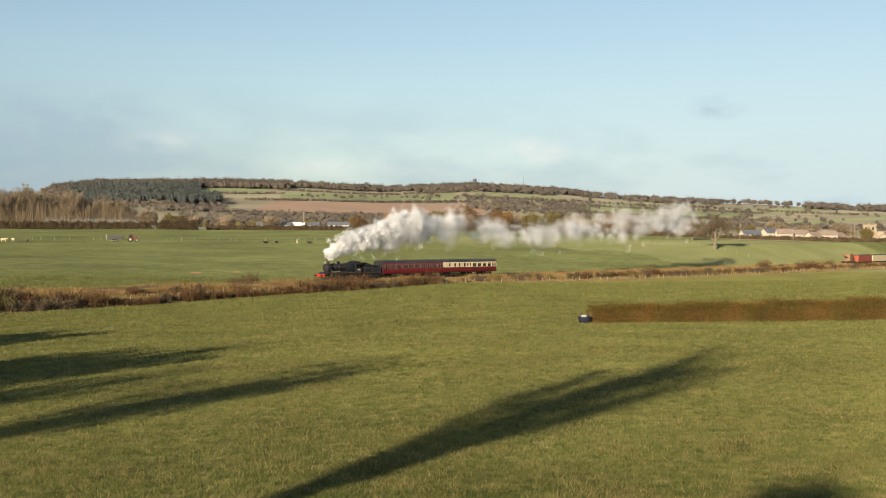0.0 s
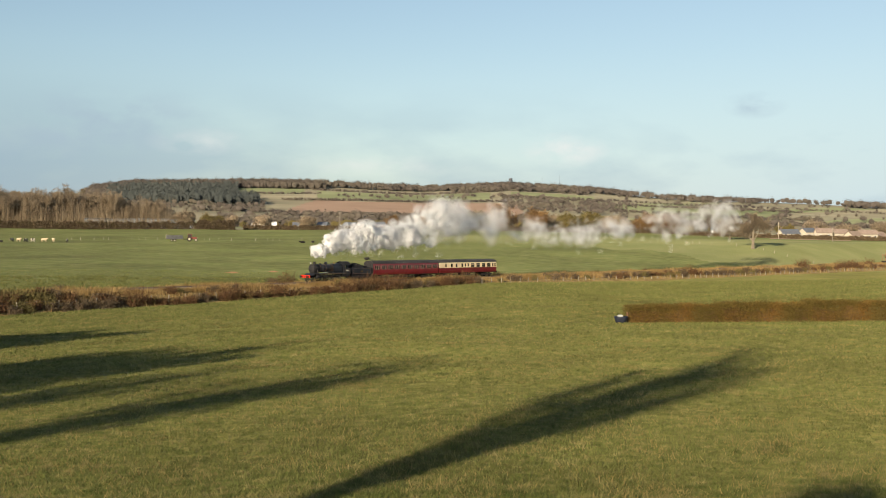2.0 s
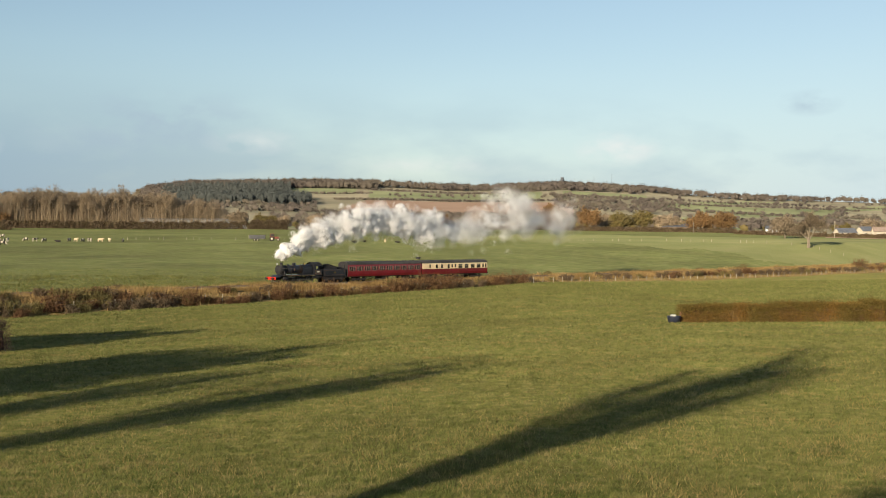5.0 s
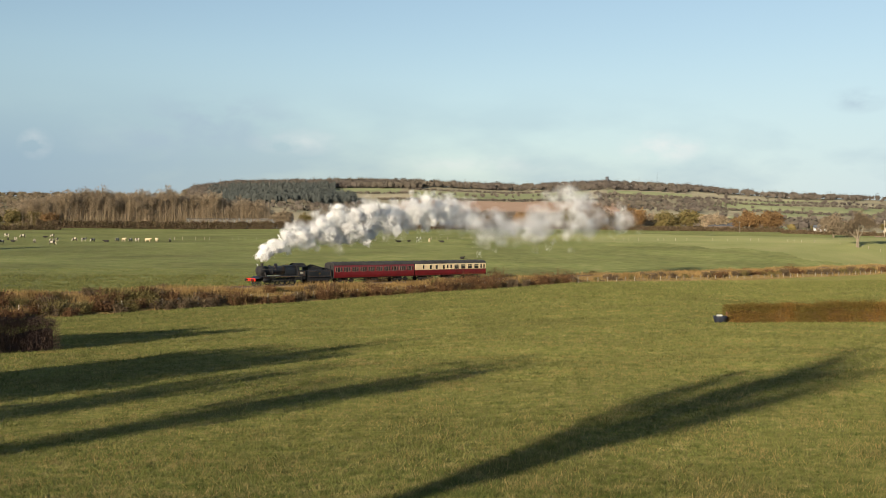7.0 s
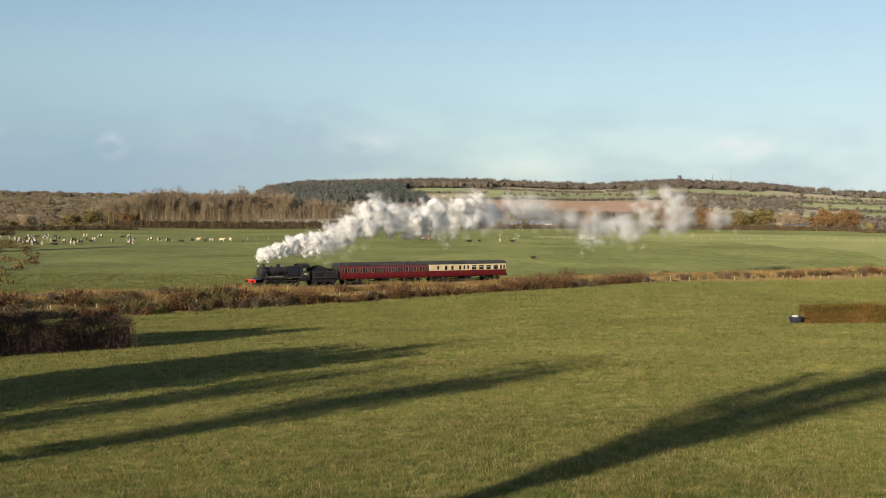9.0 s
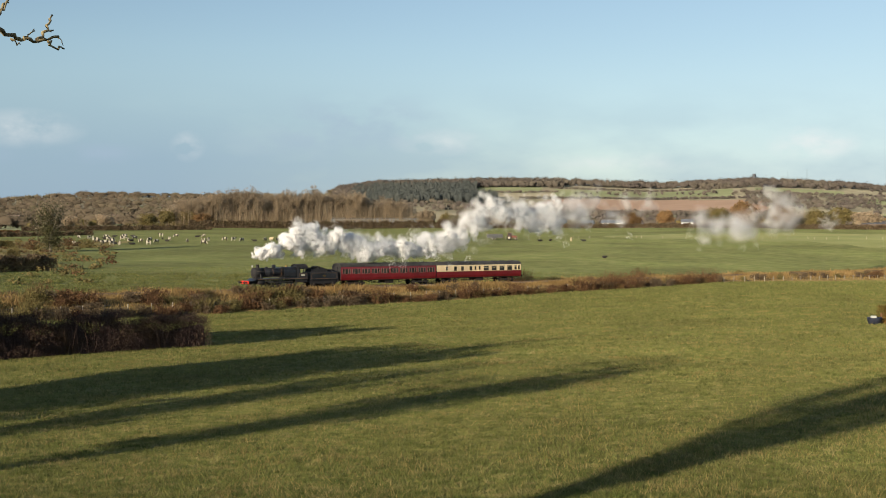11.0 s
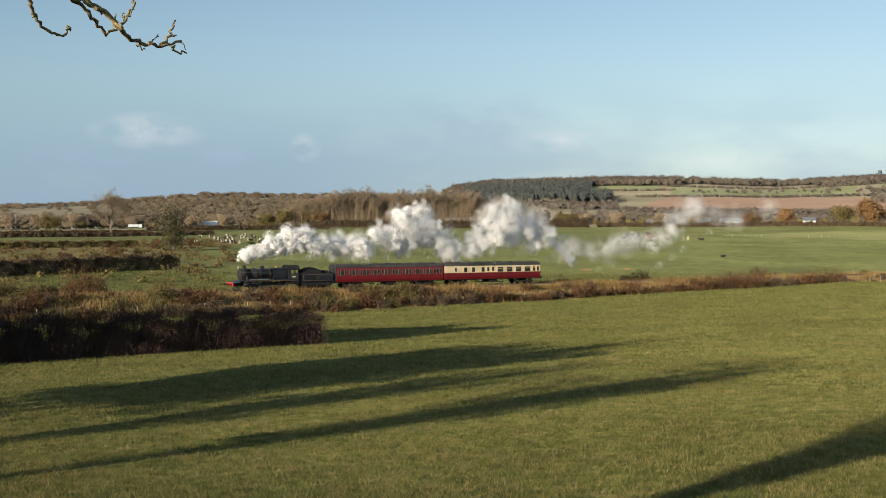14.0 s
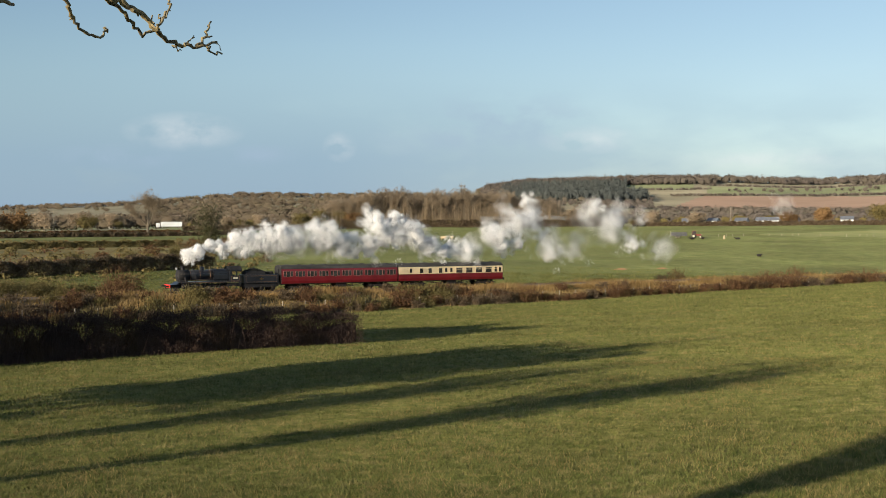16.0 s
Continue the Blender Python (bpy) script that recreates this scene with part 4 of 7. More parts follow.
    for y in (0.86, -0.86):
        part("handrail", Shape().tube((-1.5, y, 2.75), (-8.5, y, 2.75), 0.02, None, 6), M_MOTION, ob)
        pipe = Shape().tube((-3.6, y * 0.95, 3.0), (-3.7, y * 1.02, 1.65), 0.04, None, 6).tube((-3.7, y * 1.05, 1.9), (-8.5, y * 1.05, 1.9), 0.035, None, 6)
        part("feed_pipe", pipe, M_SOOT, ob)
        part("steam_pipe", Shape().tube((-2.2, y * 0.75, 2.35), (-2.3, y * 1.1, 1.3), 0.13, None, 10), M_SOOT, ob)
        part("cylinder", Shape().lathe((-1.55, y * 1.2, 0.98), (-1, 0, 0), [(0, 0.001), (0, 0.25), (0.06, 0.31), (1.0, 0.31), (1.06, 0.25), (1.06, 0.001)], 18), M_SOOT, ob)
        part("valve_chest", Shape().lathe((-1.5, y * 1.15, 1.40), (-1, 0, 0), [(0, 0.001), (0, 0.15), (1.15, 0.15), (1.15, 0.001)], 14), M_SOOT, ob)
        part("slidebar", Shape().box(-4.2, -2.6, y * 1.2 - 0.05, y * 1.2 + 0.05, 1.10, 1.18), M_MOTION, ob)
        part("footstep", Shape().box(-9.9, -9.3, y * 1.35 - 0.1, y * 1.35 + 0.1, 0.5, 0.55).box(-9.63, -9.57, y * 1.35 - 0.05, y * 1.35 + 0.05, 0.5, 1.3), M_SOOT, ob)
    # cab with an opening in each side sheet
    for y in (1.24, -1.24):
        cs = Shape().box(-10.35, -8.7, y - 0.02, y + 0.02, 1.62, 2.42)
        cs.box(-9.0, -8.7, y - 0.02, y + 0.02, 2.42, 3.1).box(-9.72, -9.55, y - 0.02, y + 0.02, 2.42, 3.1).box(-10.35, -8.7, y - 0.02, y + 0.02, 3.1, 3.25)
        part("cab_side", cs, M_BLACK, ob)
        o = 0.022 if y > 0 else -0.022
        for z in (2.32, 1.72):
            part("cab_lining", Shape().box(-10.1, -8.85, min(y + o, y + o * 1.3), max(y + o, y + o * 1.3), z, z + 0.03), M_LINE, ob)
        for x in (-10.1, -8.88):
            part("cab_lining", Shape().box(x, x + 0.03, min(y + o, y + o * 1.3), max(y + o, y + o * 1.3), 1.752, 2.318), M_LINE, ob)
        part("number_bar", Shape().box(-9.85, -9.15, min(y + o, y + o * 1.4), max(y + o, y + o * 1.4), 1.95, 2.15), M_PALE, ob, "plain pale bar on the cab side")
    front = [(-1.22, 1.62), (1.22, 1.62), (1.22, 3.2), (0.9, 3.5), (0.4, 3.66), (-0.4, 3.66), (-0.9, 3.5), (-1.22, 3.2)]
    part("cab_front", Shape().prism(front, -8.76, -8.72), M_BLACK, ob)
    arc = [(1.36 * math.sin(a), 2.52 + 1.26 * math.cos(a) * 1.0) for a in np.linspace(-1.12, 1.12, 12)]
    roof = Shape().prism([(y, z) for y, z in arc] + [(y * 0.985, z - 0.04) for y, z in arc[::-1]], -10.55, -8.55)
    part("cab_roof", roof, M_SOOT, ob)
    # lamps on the front
    for y, z in ((0.0, 3.36),):
        part("lamp", Shape().block(-1.25 if z > 3 else -0.1, -1.05 if z > 3 else 0.1, y - 0.1, y + 0.1, z, z + 0.3, 0.03), M_LAMP, ob, "small white oil lamp")
    for r, x, sp, nm in ((0.46, -0.95, 8, "pony_wheel"), (0.76, -3.75, 14, "driving_wheel"), (0.76, -5.75, 14, "driving_wheel"), (0.76, -7.9, 14, "driving_wheel")):
        SPIN.append((wheelset(nm, r, ob, x, sp, M_BLACK), x, r, 3))
    for side in (1, -1):
        rod = Shape().box(-2.15, 2.0, -0.03, 0.03, -0.055, 0.055)
        for x in (-2.15, 0, 2.0):
            rod.tube((x, -0.05, 0), (x, 0.05, 0), 0.11, None, 10)
        RODS.append((part("side_rod", rod, M_MOTION, ob), -5.75, 0.76, 0.3, side * 0.9))
        con = Shape().side([(0, -0.06), (2.2, -0.05), (2.2, 0.05), (0, 0.06)], -0.03, 0.03)
        RODS.append((part("connecting_rod", con, M_MOTION, ob), -5.75, 0.80, 0.3, side * 1.02))
    return ob


def tender():
    ob = thing("tender", "black lined tender heaped with coal behind the locomotive", "tender")
    part("frame", Shape().box(-16.2, -10.75, -0.9, 0.9, 0.75, 1.25).box(-16.3, -16.15, -1.2, 1.2, 0.85, 1.3), M_SOOT, ob)
    body = [(-1.22, 1.25), (1.22, 1.25), (1.22, 2.40), (1.15, 2.48), (-1.15, 2.48), (-1.22, 2.40)]
    part("tank", Shape().prism(body, -16.15, -10.85), M_BLACK, ob)
    bunk = [(-0.95, 2.46), (0.95, 2.46), (0.80, 2.98), (-0.80, 2.98)]
    part("coal_bunker", Shape().prism(bunk, -14.2, -11.2), M_SOOT, ob)
    part("filler", Shape().lathe((-15.3, 0.3, 2.47), (0, 0, 1), [(0, 0.3), (0.35, 0.3), (0.38, 0.001)], 14), M_SOOT, ob)
    part("locker", Shape().block(-15.9, -14.8, -0.9, -0.1, 2.47, 2.85, 0.04), M_SOOT, ob)
    rng = np.random.default_rng(8)
    n = 260
    x, y = rng.uniform(-14.1, -11.3, n), rng.normal(size=n) * 0.35
    z = 2.95 + 0.42 * np.exp(-((x + 12.6) / 0.9) ** 2 - (y / 0.5) ** 2) * rng.uniform(0.6, 1.1, n)
    v, f = flakes(rng, np.column_stack([x, np.clip(y, -0.75, 0.75), z]), 0.36)
    part("coal", soup("coal", v, f, M_COAL), M_COAL, ob, "heap of black coal")
    for y in (1.224, -1.224):
        o = 1 if y > 0 else -1
        def strip(x0, x1, z0, z1):
            return Shape().box(x0, x1, min(y, y + o * 0.006), max(y, y + o * 0.006), z0, z1)
        ln = strip(-15.9, -11.1, 2.28, 2.31)
        for a in ((-15.9, -11.1, 1.40, 1.43), (-15.9, -15.87, 1.43, 2.28), (-11.13, -11.1, 1.43, 2.28)):
            q = strip(*a)
            ln.add(q.v, q.f)
        part("lining", ln, M_LINE, ob)
        part("emblem", strip(-13.8, -13.2, 1.76, 1.92).add([(-13.6, y + o * 0.006, 1.66), (-13.4, y + o * 0.006, 1.66), (-13.4, y + o * 0.006, 2.05), (-13.6, y + o * 0.006, 2.05)], [(0, 1, 2, 3), (3, 2, 1, 0)]), M_BRASS, ob, "plain gold badge shape")
        part("axle_guard", Shape().box(-15.9, -11.0, y * 0.82 - 0.03, y * 0.82 + 0.03, 0.6, 1.2), M_SOOT, ob)
        for x in (-11.7, -13.5, -15.3):
            part("axlebox", Shape().block(x - 0.16, x + 0.16, y * 0.86 - 0.1, y * 0.86 + 0.1, 0.36, 0.75, 0.03), M_UNDER, ob)
    for x in (-11.7, -13.5, -15.3):
        SPIN.append((wheelset("tender_wheel", 0.53, ob, x, 0), x, 0.53, 3))
    buffer_pair(ob, -16.3, -1)
    return ob


def coach_outline(z0=1.05):
    half = [(1.28, z0), (1.36, z0 + 0.35), (1.375, 2.1), (1.36, 2.8), (1.30, 3.22)]
    return half


def coach(name, label, front, two_tone, windows, low, up):
    """A main-line carriage 19.3 m long; windows: (place from the front end, width, bottom, top, has a quarterlight bar)."""
    ob = thing("railway_coach", label, "coach")
    x1, x0 = front, front - 19.3
    half = coach_outline()
    waist = 2.08
    lowh = [(1.28, 1.05), (1.36, 1.40), (1.375, waist)]
    uph = [(1.375, waist), (1.36, 2.8), (1.30, 3.22)]
    part("lower_body", Shape().prism([(y, z) for y, z in lowh] + [(-y, z) for y, z in lowh[::-1]], x0, x1), low, ob)
    part("upper_body", Shape().prism([(y, z) for y, z in uph] + [(-y, z) for y, z in uph[::-1]], x0, x1), up, ob)
    arc = [(1.34 * math.cos(a) ** 0.9 if math.cos(a) > 0 else 0, 3.2 + 0.60 * math.sin(a)) for a in np.linspace(0, math.pi / 2, 8)]
    part("roof", Shape().prism([(y, z) for y, z in arc] + [(-y, z) for y, z in arc[::-1][1:]], x0 - 0.04, x1 + 0.04), M_ROOF, ob)
    for k in range(9):
        x = x1 - 1.3 - k * 2.08
        for y in (0.28, -0.5):
            part("roof_vent", Shape().block(x - 0.16, x + 0.16, y, y + 0.22, 3.70, 3.86, 0.03), M_ROOF, ob)
    for e, w in ((x1, 1), (x0, -1)):
        a, b = (e, e + 0.05) if w > 0 else (e - 0.05, e)
        end = [(y * 0.985, z) for y, z in half] + [(-y * 0.985, z) for y, z in half[::-1]]
        ends = [(1.26, 1.05), (1.34, 2.0), (1.28, 3.22), (0.9, 3.6), (0.3, 3.74), (-0.3, 3.74), (-0.9, 3.6), (-1.28, 3.22), (-1.34, 2.0), (-1.26, 1.05)]
        part("coach_end", Shape().prism(ends, a, b), M_SOOT, ob)
        a, b = (e + 0.05, e + 0.17) if w > 0 else (e - 0.17, e - 0.05)
        part("gangway", Shape().prism([(-0.5, 1.15), (0.5, 1.15), (0.5, 3.1), (0.3, 3.25), (-0.3, 3.25), (-0.5, 3.1)], a, b), M_SOOT, ob)
        buffer_pair(ob, e, w * 0.4)
    for side in (1, -1):
        for pos, wid, z0, z1, bar in windows:
            x = x1 - pos
            y = side * 1.372
            ys = (y - 0.02, y + 0.018) if side > 0 else (y - 0.018, y + 0.02)
            fr = Shape()
            for a in ((x - wid / 2 - 0.03, x + wid / 2 + 0.03, z1, z1 + 0.03), (x - wid / 2 - 0.03, x + wid / 2 + 0.03, z0 - 0.03, z0),
                      (x - wid / 2 - 0.03, x - wid / 2, z0, z1), (x + wid / 2, x + wid / 2 + 0.03, z0, z1)):
                fr.box(a[0], a[1], ys[0], ys[1], a[2], a[3])
            if bar:
                fr.box(x - wid / 2, x + wid / 2, ys[0], ys[1], z1 - 0.27, z1 - 0.22)
            win = part("window", fr, M_FRAME if not two_tone else up, ob)
            part("pane", Shape().box(x - wid / 2, x + wid / 2, y - 0.012, y + 0.010, z0, z1), M_GLASS, win, "dark reflecting glass")
        yy = side * 1.385
        part("footboard", Shape().box(x0 + 0.4, x1 - 0.4, min(yy, yy - side * 0.12), max(yy, yy - side * 0.12), 1.00, 1.04), M_UNDER, ob)
        if two_tone:
            part("waist_line", Shape().box(x0, x1, min(yy - side * 0.014, yy), max(yy - side * 0.014, yy), waist - 0.02, waist + 0.02), M_LINE, ob)
    un = Shape().box(x0 + 0.2, x1 - 0.2, -1.1, 1.1, 0.90, 1.06)
    part("underframe", un, M_UNDER, ob)
    for side in (1, -1):
        tr = Shape()
        y = side * 1.0
        for a, b in (((x1 - 5.6, y, 0.95), (x1 - 7.6, y, 0.5)), ((x1 - 7.6, y, 0.5), (x0 + 7.6, y, 0.5)), ((x0 + 7.6, y, 0.5), (x0 + 5.6, y, 0.95)), ((x1 - 7.6, y, 0.5), (x1 - 7.6, y, 0.95)), ((x0 + 7.6, y, 0.5), (x0 + 7.6, y, 0.95))):
            tr.tube(a, b, 0.05, None, 5)
        part("truss", tr, M_UNDER, ob)
        part("battery_box", Shape().block(x1 - 10.6, x1 - 9.0, min(y * 0.7, y * 1.1), max(y * 0.7, y * 1.1), 0.40, 0.92, 0.03), M_UNDER, ob)
    for cx in (x1 - 3.1, x0 + 3.1):
        bg = Shape()
        for y in (1.02, -1.02):
            bg.side([(cx - 1.9, 0.50), (cx - 1.55, 0.72), (cx - 0.6, 0.62), (cx + 0.6, 0.62), (cx + 1.55, 0.72), (cx + 1.9, 0.50), (cx + 1.4, 0.42), (cx + 0.7, 0.36), (cx - 0.7, 0.36), (cx - 1.4, 0.42)], y - 0.06, y + 0.06)
        bg.box(cx - 0.3, cx + 0.3, -1.0, 1.0, 0.45, 0.85)
        bogie = part("bogie", bg, M_UNDER, ob)
        for dx in (-1.3, 1.3):
            for y in (1.05, -1.05):
                part("axlebox", Shape().block(cx + dx - 0.14, cx + dx + 0.14, y - 0.09, y + 0.09, 0.32, 0.66, 0.03), M_UNDER, bogie)
            w = wheelset("wheelset", 0.46, bogie, cx + dx, 0)
            SPIN.append((w, cx + dx, 0.46, 2))
    return ob


def compartment_windows():
    out = []
    for k in range(10):
        c = 1.05 + k * 1.91
        out += [(c, 0.52, 2.06, 2.86, False), (c - 0.56, 0.36, 2.12, 2.86, False), (c + 0.56, 0.36, 2.12, 2.86, False)]
    return out


OPEN_WINDOWS = [(2.15, 0.42, 2.3, 2.95, False), (4.05, 0.6, 2.2, 2.95, False), (5.6, 0.6, 2.2, 2.95, False), (7.5, 0.6, 2.2, 2.95, False), (8.55, 0.42, 2.3, 2.95, False), (9.5, 0.42, 2.3, 2.95, False),
                (11.0, 1.15, 2.15, 2.95, True), (12.85, 1.15, 2.15, 2.95, True), (14.7, 1.15, 2.15, 2.95, True), (16.55, 1.15, 2.15, 2.95, True), (17.95, 0.5, 2.2, 2.95, True), (18.75, 0.42, 2.2, 2.95, False)]
LOCO = locomotive()
TENDER = tender()
COACH_A = coach("coach", "maroon compartment coach with many narrow windows and grey roof", -16.6, False, compartment_windows(), M_MAROON, M_MAROON)
COACH_B = coach("coach", "crimson and cream open coach with large windows and dark roof", -36.15, True, OPEN_WINDOWS, M_BLOOD, M_CREAM)


def run(t):
    """How far along the line the train has come."""
    return 6.6 * t + 0.025 * t * t


def train_pose(t):
    s = run(t)
    x, y = on_line(s)
    return pose(x, y, rail_z(s), 0, -math.degrees(math.atan(0.0062)), 231.02)


# ---- the middle distance: wood, trees, hedges, buildings ----
ICO = [(0, -0.526, 0.851), (0, 0.526, 0.851), (0, -0.526, -0.851), (0, 0.526, -0.851), (-0.526, 0.851, 0), (0.526, 0.851, 0), (-0.526, -0.851, 0), (0.526, -0.851, 0), (0.851, 0, -0.526), (0.851, 0, 0.526), (-0.851, 0, -0.526), (-0.851, 0, 0.526)]
ICO_F = [f for f in itertools.combinations(range(12), 3) if all(math.dist(ICO[a], ICO[b]) < 1.2 for a, b in itertools.combinations(f, 2))]


def far_clumps(name, label, pts, radius, height, mat, per, size, seed, category="trees", closed=True):
    """Many far crowns as one: each a knot of leaf clumps with gaps, standing on the ground."""
    rng = np.random.default_rng(seed)
    pts = np.asarray(pts, float)
    n = len(pts)
    z = ground_z(pts[:, 0], pts[:, 1])
    per, size = int(per * (1.8 if closed else 1.5)), size * (0.74 if closed else 0.84)
    sc = rng.uniform(0.5, 1.25, n)
    u = rng.normal(size=(n, per, 3))
    u /= np.linalg.norm(u, axis=2)[..., None]
    u *= rng.random((n, per, 1)) ** 0.4
    c = np.column_stack([pts, z])[:, None, :] + u * (np.array([radius, radius, height * 0.5]) * sc[:, None])[:, None, :]
    c[:, :, 2] += (height * 0.48 * sc)[:, None]
    way = u.reshape(-1, 3) + np.array([0, 0, 0.3])
    v, f = scales(rng, c.reshape(-1, 3), way, size * 0.62, 0.55, 3)
    # normals leaned sunwards, so sides turned from the sun still shade bright
    way = 0.5 * way + 0.65 * SUN_WAY + rng.normal(size=way.shape) * 0.15
    normals = np.repeat(way, 3, 0)
    if closed:
        # each crown's own closed, uneven body under its outer twigs
        ico = np.array(ICO)
        body = ico[None] * rng.uniform(0.62, 1.02, (n, 12, 1)) * (np.array([radius, radius, height * 0.5]) * 0.74 * sc[:, None])[:, None, :] + np.column_stack([pts, z])[:, None, :]
        body[:, :, 2] += (height * 0.46 * sc)[:, None]
        tri = np.array([q if np.dot(np.cross(ico[q[1]] - ico[q[0]], ico[q[2]] - ico[q[0]]), ico[q[0]]) > 0 else q[::-1] for q in ICO_F])
        f = np.concatenate([f, (tri[None] + np.arange(n)[:, None, None] * 12).reshape(-1, 3) + len(v)])
        v = np.concatenate([v, body.reshape(-1, 3)])
        normals = np.concatenate([normals, np.tile(0.5 * ico + np.array([0, 0, 0.15]) + 0.65 * SUN_WAY, (n, 1)) + rng.normal(size=(n * 12, 3)) * 0.1])
    me = rounded(soup(name, v, f, mat), normals)
    return tagged(new(name, me), label, category, kind="stuff")


def scatter(rng, az0, az1, d0, d1, n):
    a = np.radians(rng.uniform(az0, az1, n))
    d = np.sqrt(rng.uniform(d0 ** 2, d1 ** 2, n))
    return np.column_stack([-d * np.sin(a), d * np.cos(a)])


def row(az0, da, az1, db, n, rng, wob=3.0):
    n = int(n * 1.6)
    t = np.linspace(0, 1, n)
    x0, y0 = at(az0, da)
    x1, y1 = at(az1, db)
    return np.column_stack([x0 + (x1 - x0) * t, y0 + (y1 - y0) * t]) + rng.normal(size=(n, 2)) * wob


def hills():
    rng = np.random.default_rng(17)
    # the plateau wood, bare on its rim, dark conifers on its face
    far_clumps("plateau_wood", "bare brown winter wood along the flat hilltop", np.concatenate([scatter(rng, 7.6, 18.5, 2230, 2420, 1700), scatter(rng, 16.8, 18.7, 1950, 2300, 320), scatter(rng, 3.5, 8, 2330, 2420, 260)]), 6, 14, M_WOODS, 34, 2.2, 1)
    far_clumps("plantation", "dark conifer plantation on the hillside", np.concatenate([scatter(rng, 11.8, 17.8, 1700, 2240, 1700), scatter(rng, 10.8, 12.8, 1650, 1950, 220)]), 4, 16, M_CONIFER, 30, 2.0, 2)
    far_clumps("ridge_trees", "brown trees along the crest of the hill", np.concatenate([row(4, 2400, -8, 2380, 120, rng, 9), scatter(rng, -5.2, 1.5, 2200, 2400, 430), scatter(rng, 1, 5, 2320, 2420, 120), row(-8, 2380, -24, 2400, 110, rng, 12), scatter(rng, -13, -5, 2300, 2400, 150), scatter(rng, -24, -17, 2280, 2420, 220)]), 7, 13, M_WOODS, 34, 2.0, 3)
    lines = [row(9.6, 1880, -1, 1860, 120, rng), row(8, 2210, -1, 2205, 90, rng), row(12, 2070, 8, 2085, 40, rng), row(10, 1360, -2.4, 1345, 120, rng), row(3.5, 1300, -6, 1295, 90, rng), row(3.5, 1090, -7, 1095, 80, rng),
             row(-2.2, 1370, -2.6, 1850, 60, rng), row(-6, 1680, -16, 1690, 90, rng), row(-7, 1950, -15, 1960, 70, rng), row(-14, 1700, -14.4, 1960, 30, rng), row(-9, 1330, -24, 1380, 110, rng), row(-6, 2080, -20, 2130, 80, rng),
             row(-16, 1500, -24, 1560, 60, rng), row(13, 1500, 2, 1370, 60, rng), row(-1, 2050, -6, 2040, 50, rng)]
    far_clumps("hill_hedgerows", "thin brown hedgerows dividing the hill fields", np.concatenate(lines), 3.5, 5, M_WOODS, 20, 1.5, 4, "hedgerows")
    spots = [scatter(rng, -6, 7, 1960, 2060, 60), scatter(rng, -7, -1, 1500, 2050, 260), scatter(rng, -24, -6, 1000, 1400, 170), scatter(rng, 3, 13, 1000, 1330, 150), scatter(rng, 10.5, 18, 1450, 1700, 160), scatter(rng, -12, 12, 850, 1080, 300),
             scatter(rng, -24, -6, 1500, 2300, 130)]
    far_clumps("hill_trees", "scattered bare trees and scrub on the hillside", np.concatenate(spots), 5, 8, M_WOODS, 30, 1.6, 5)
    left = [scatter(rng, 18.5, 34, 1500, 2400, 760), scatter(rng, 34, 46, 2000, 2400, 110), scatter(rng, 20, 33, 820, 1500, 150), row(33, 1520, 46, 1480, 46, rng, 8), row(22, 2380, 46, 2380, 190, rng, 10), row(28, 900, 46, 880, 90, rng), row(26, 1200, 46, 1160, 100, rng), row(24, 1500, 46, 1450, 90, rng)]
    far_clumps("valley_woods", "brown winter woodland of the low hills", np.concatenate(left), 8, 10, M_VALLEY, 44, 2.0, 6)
    far_clumps("valley_copses", "olive and russet copses in the valley", np.concatenate([scatter(rng, 24, 33, 760, 1300, 80), scatter(rng, -22, 12, 720, 1000, 90)]), 4.5, 7, M_OLIVE, 30, 1.3, 7)


hills()


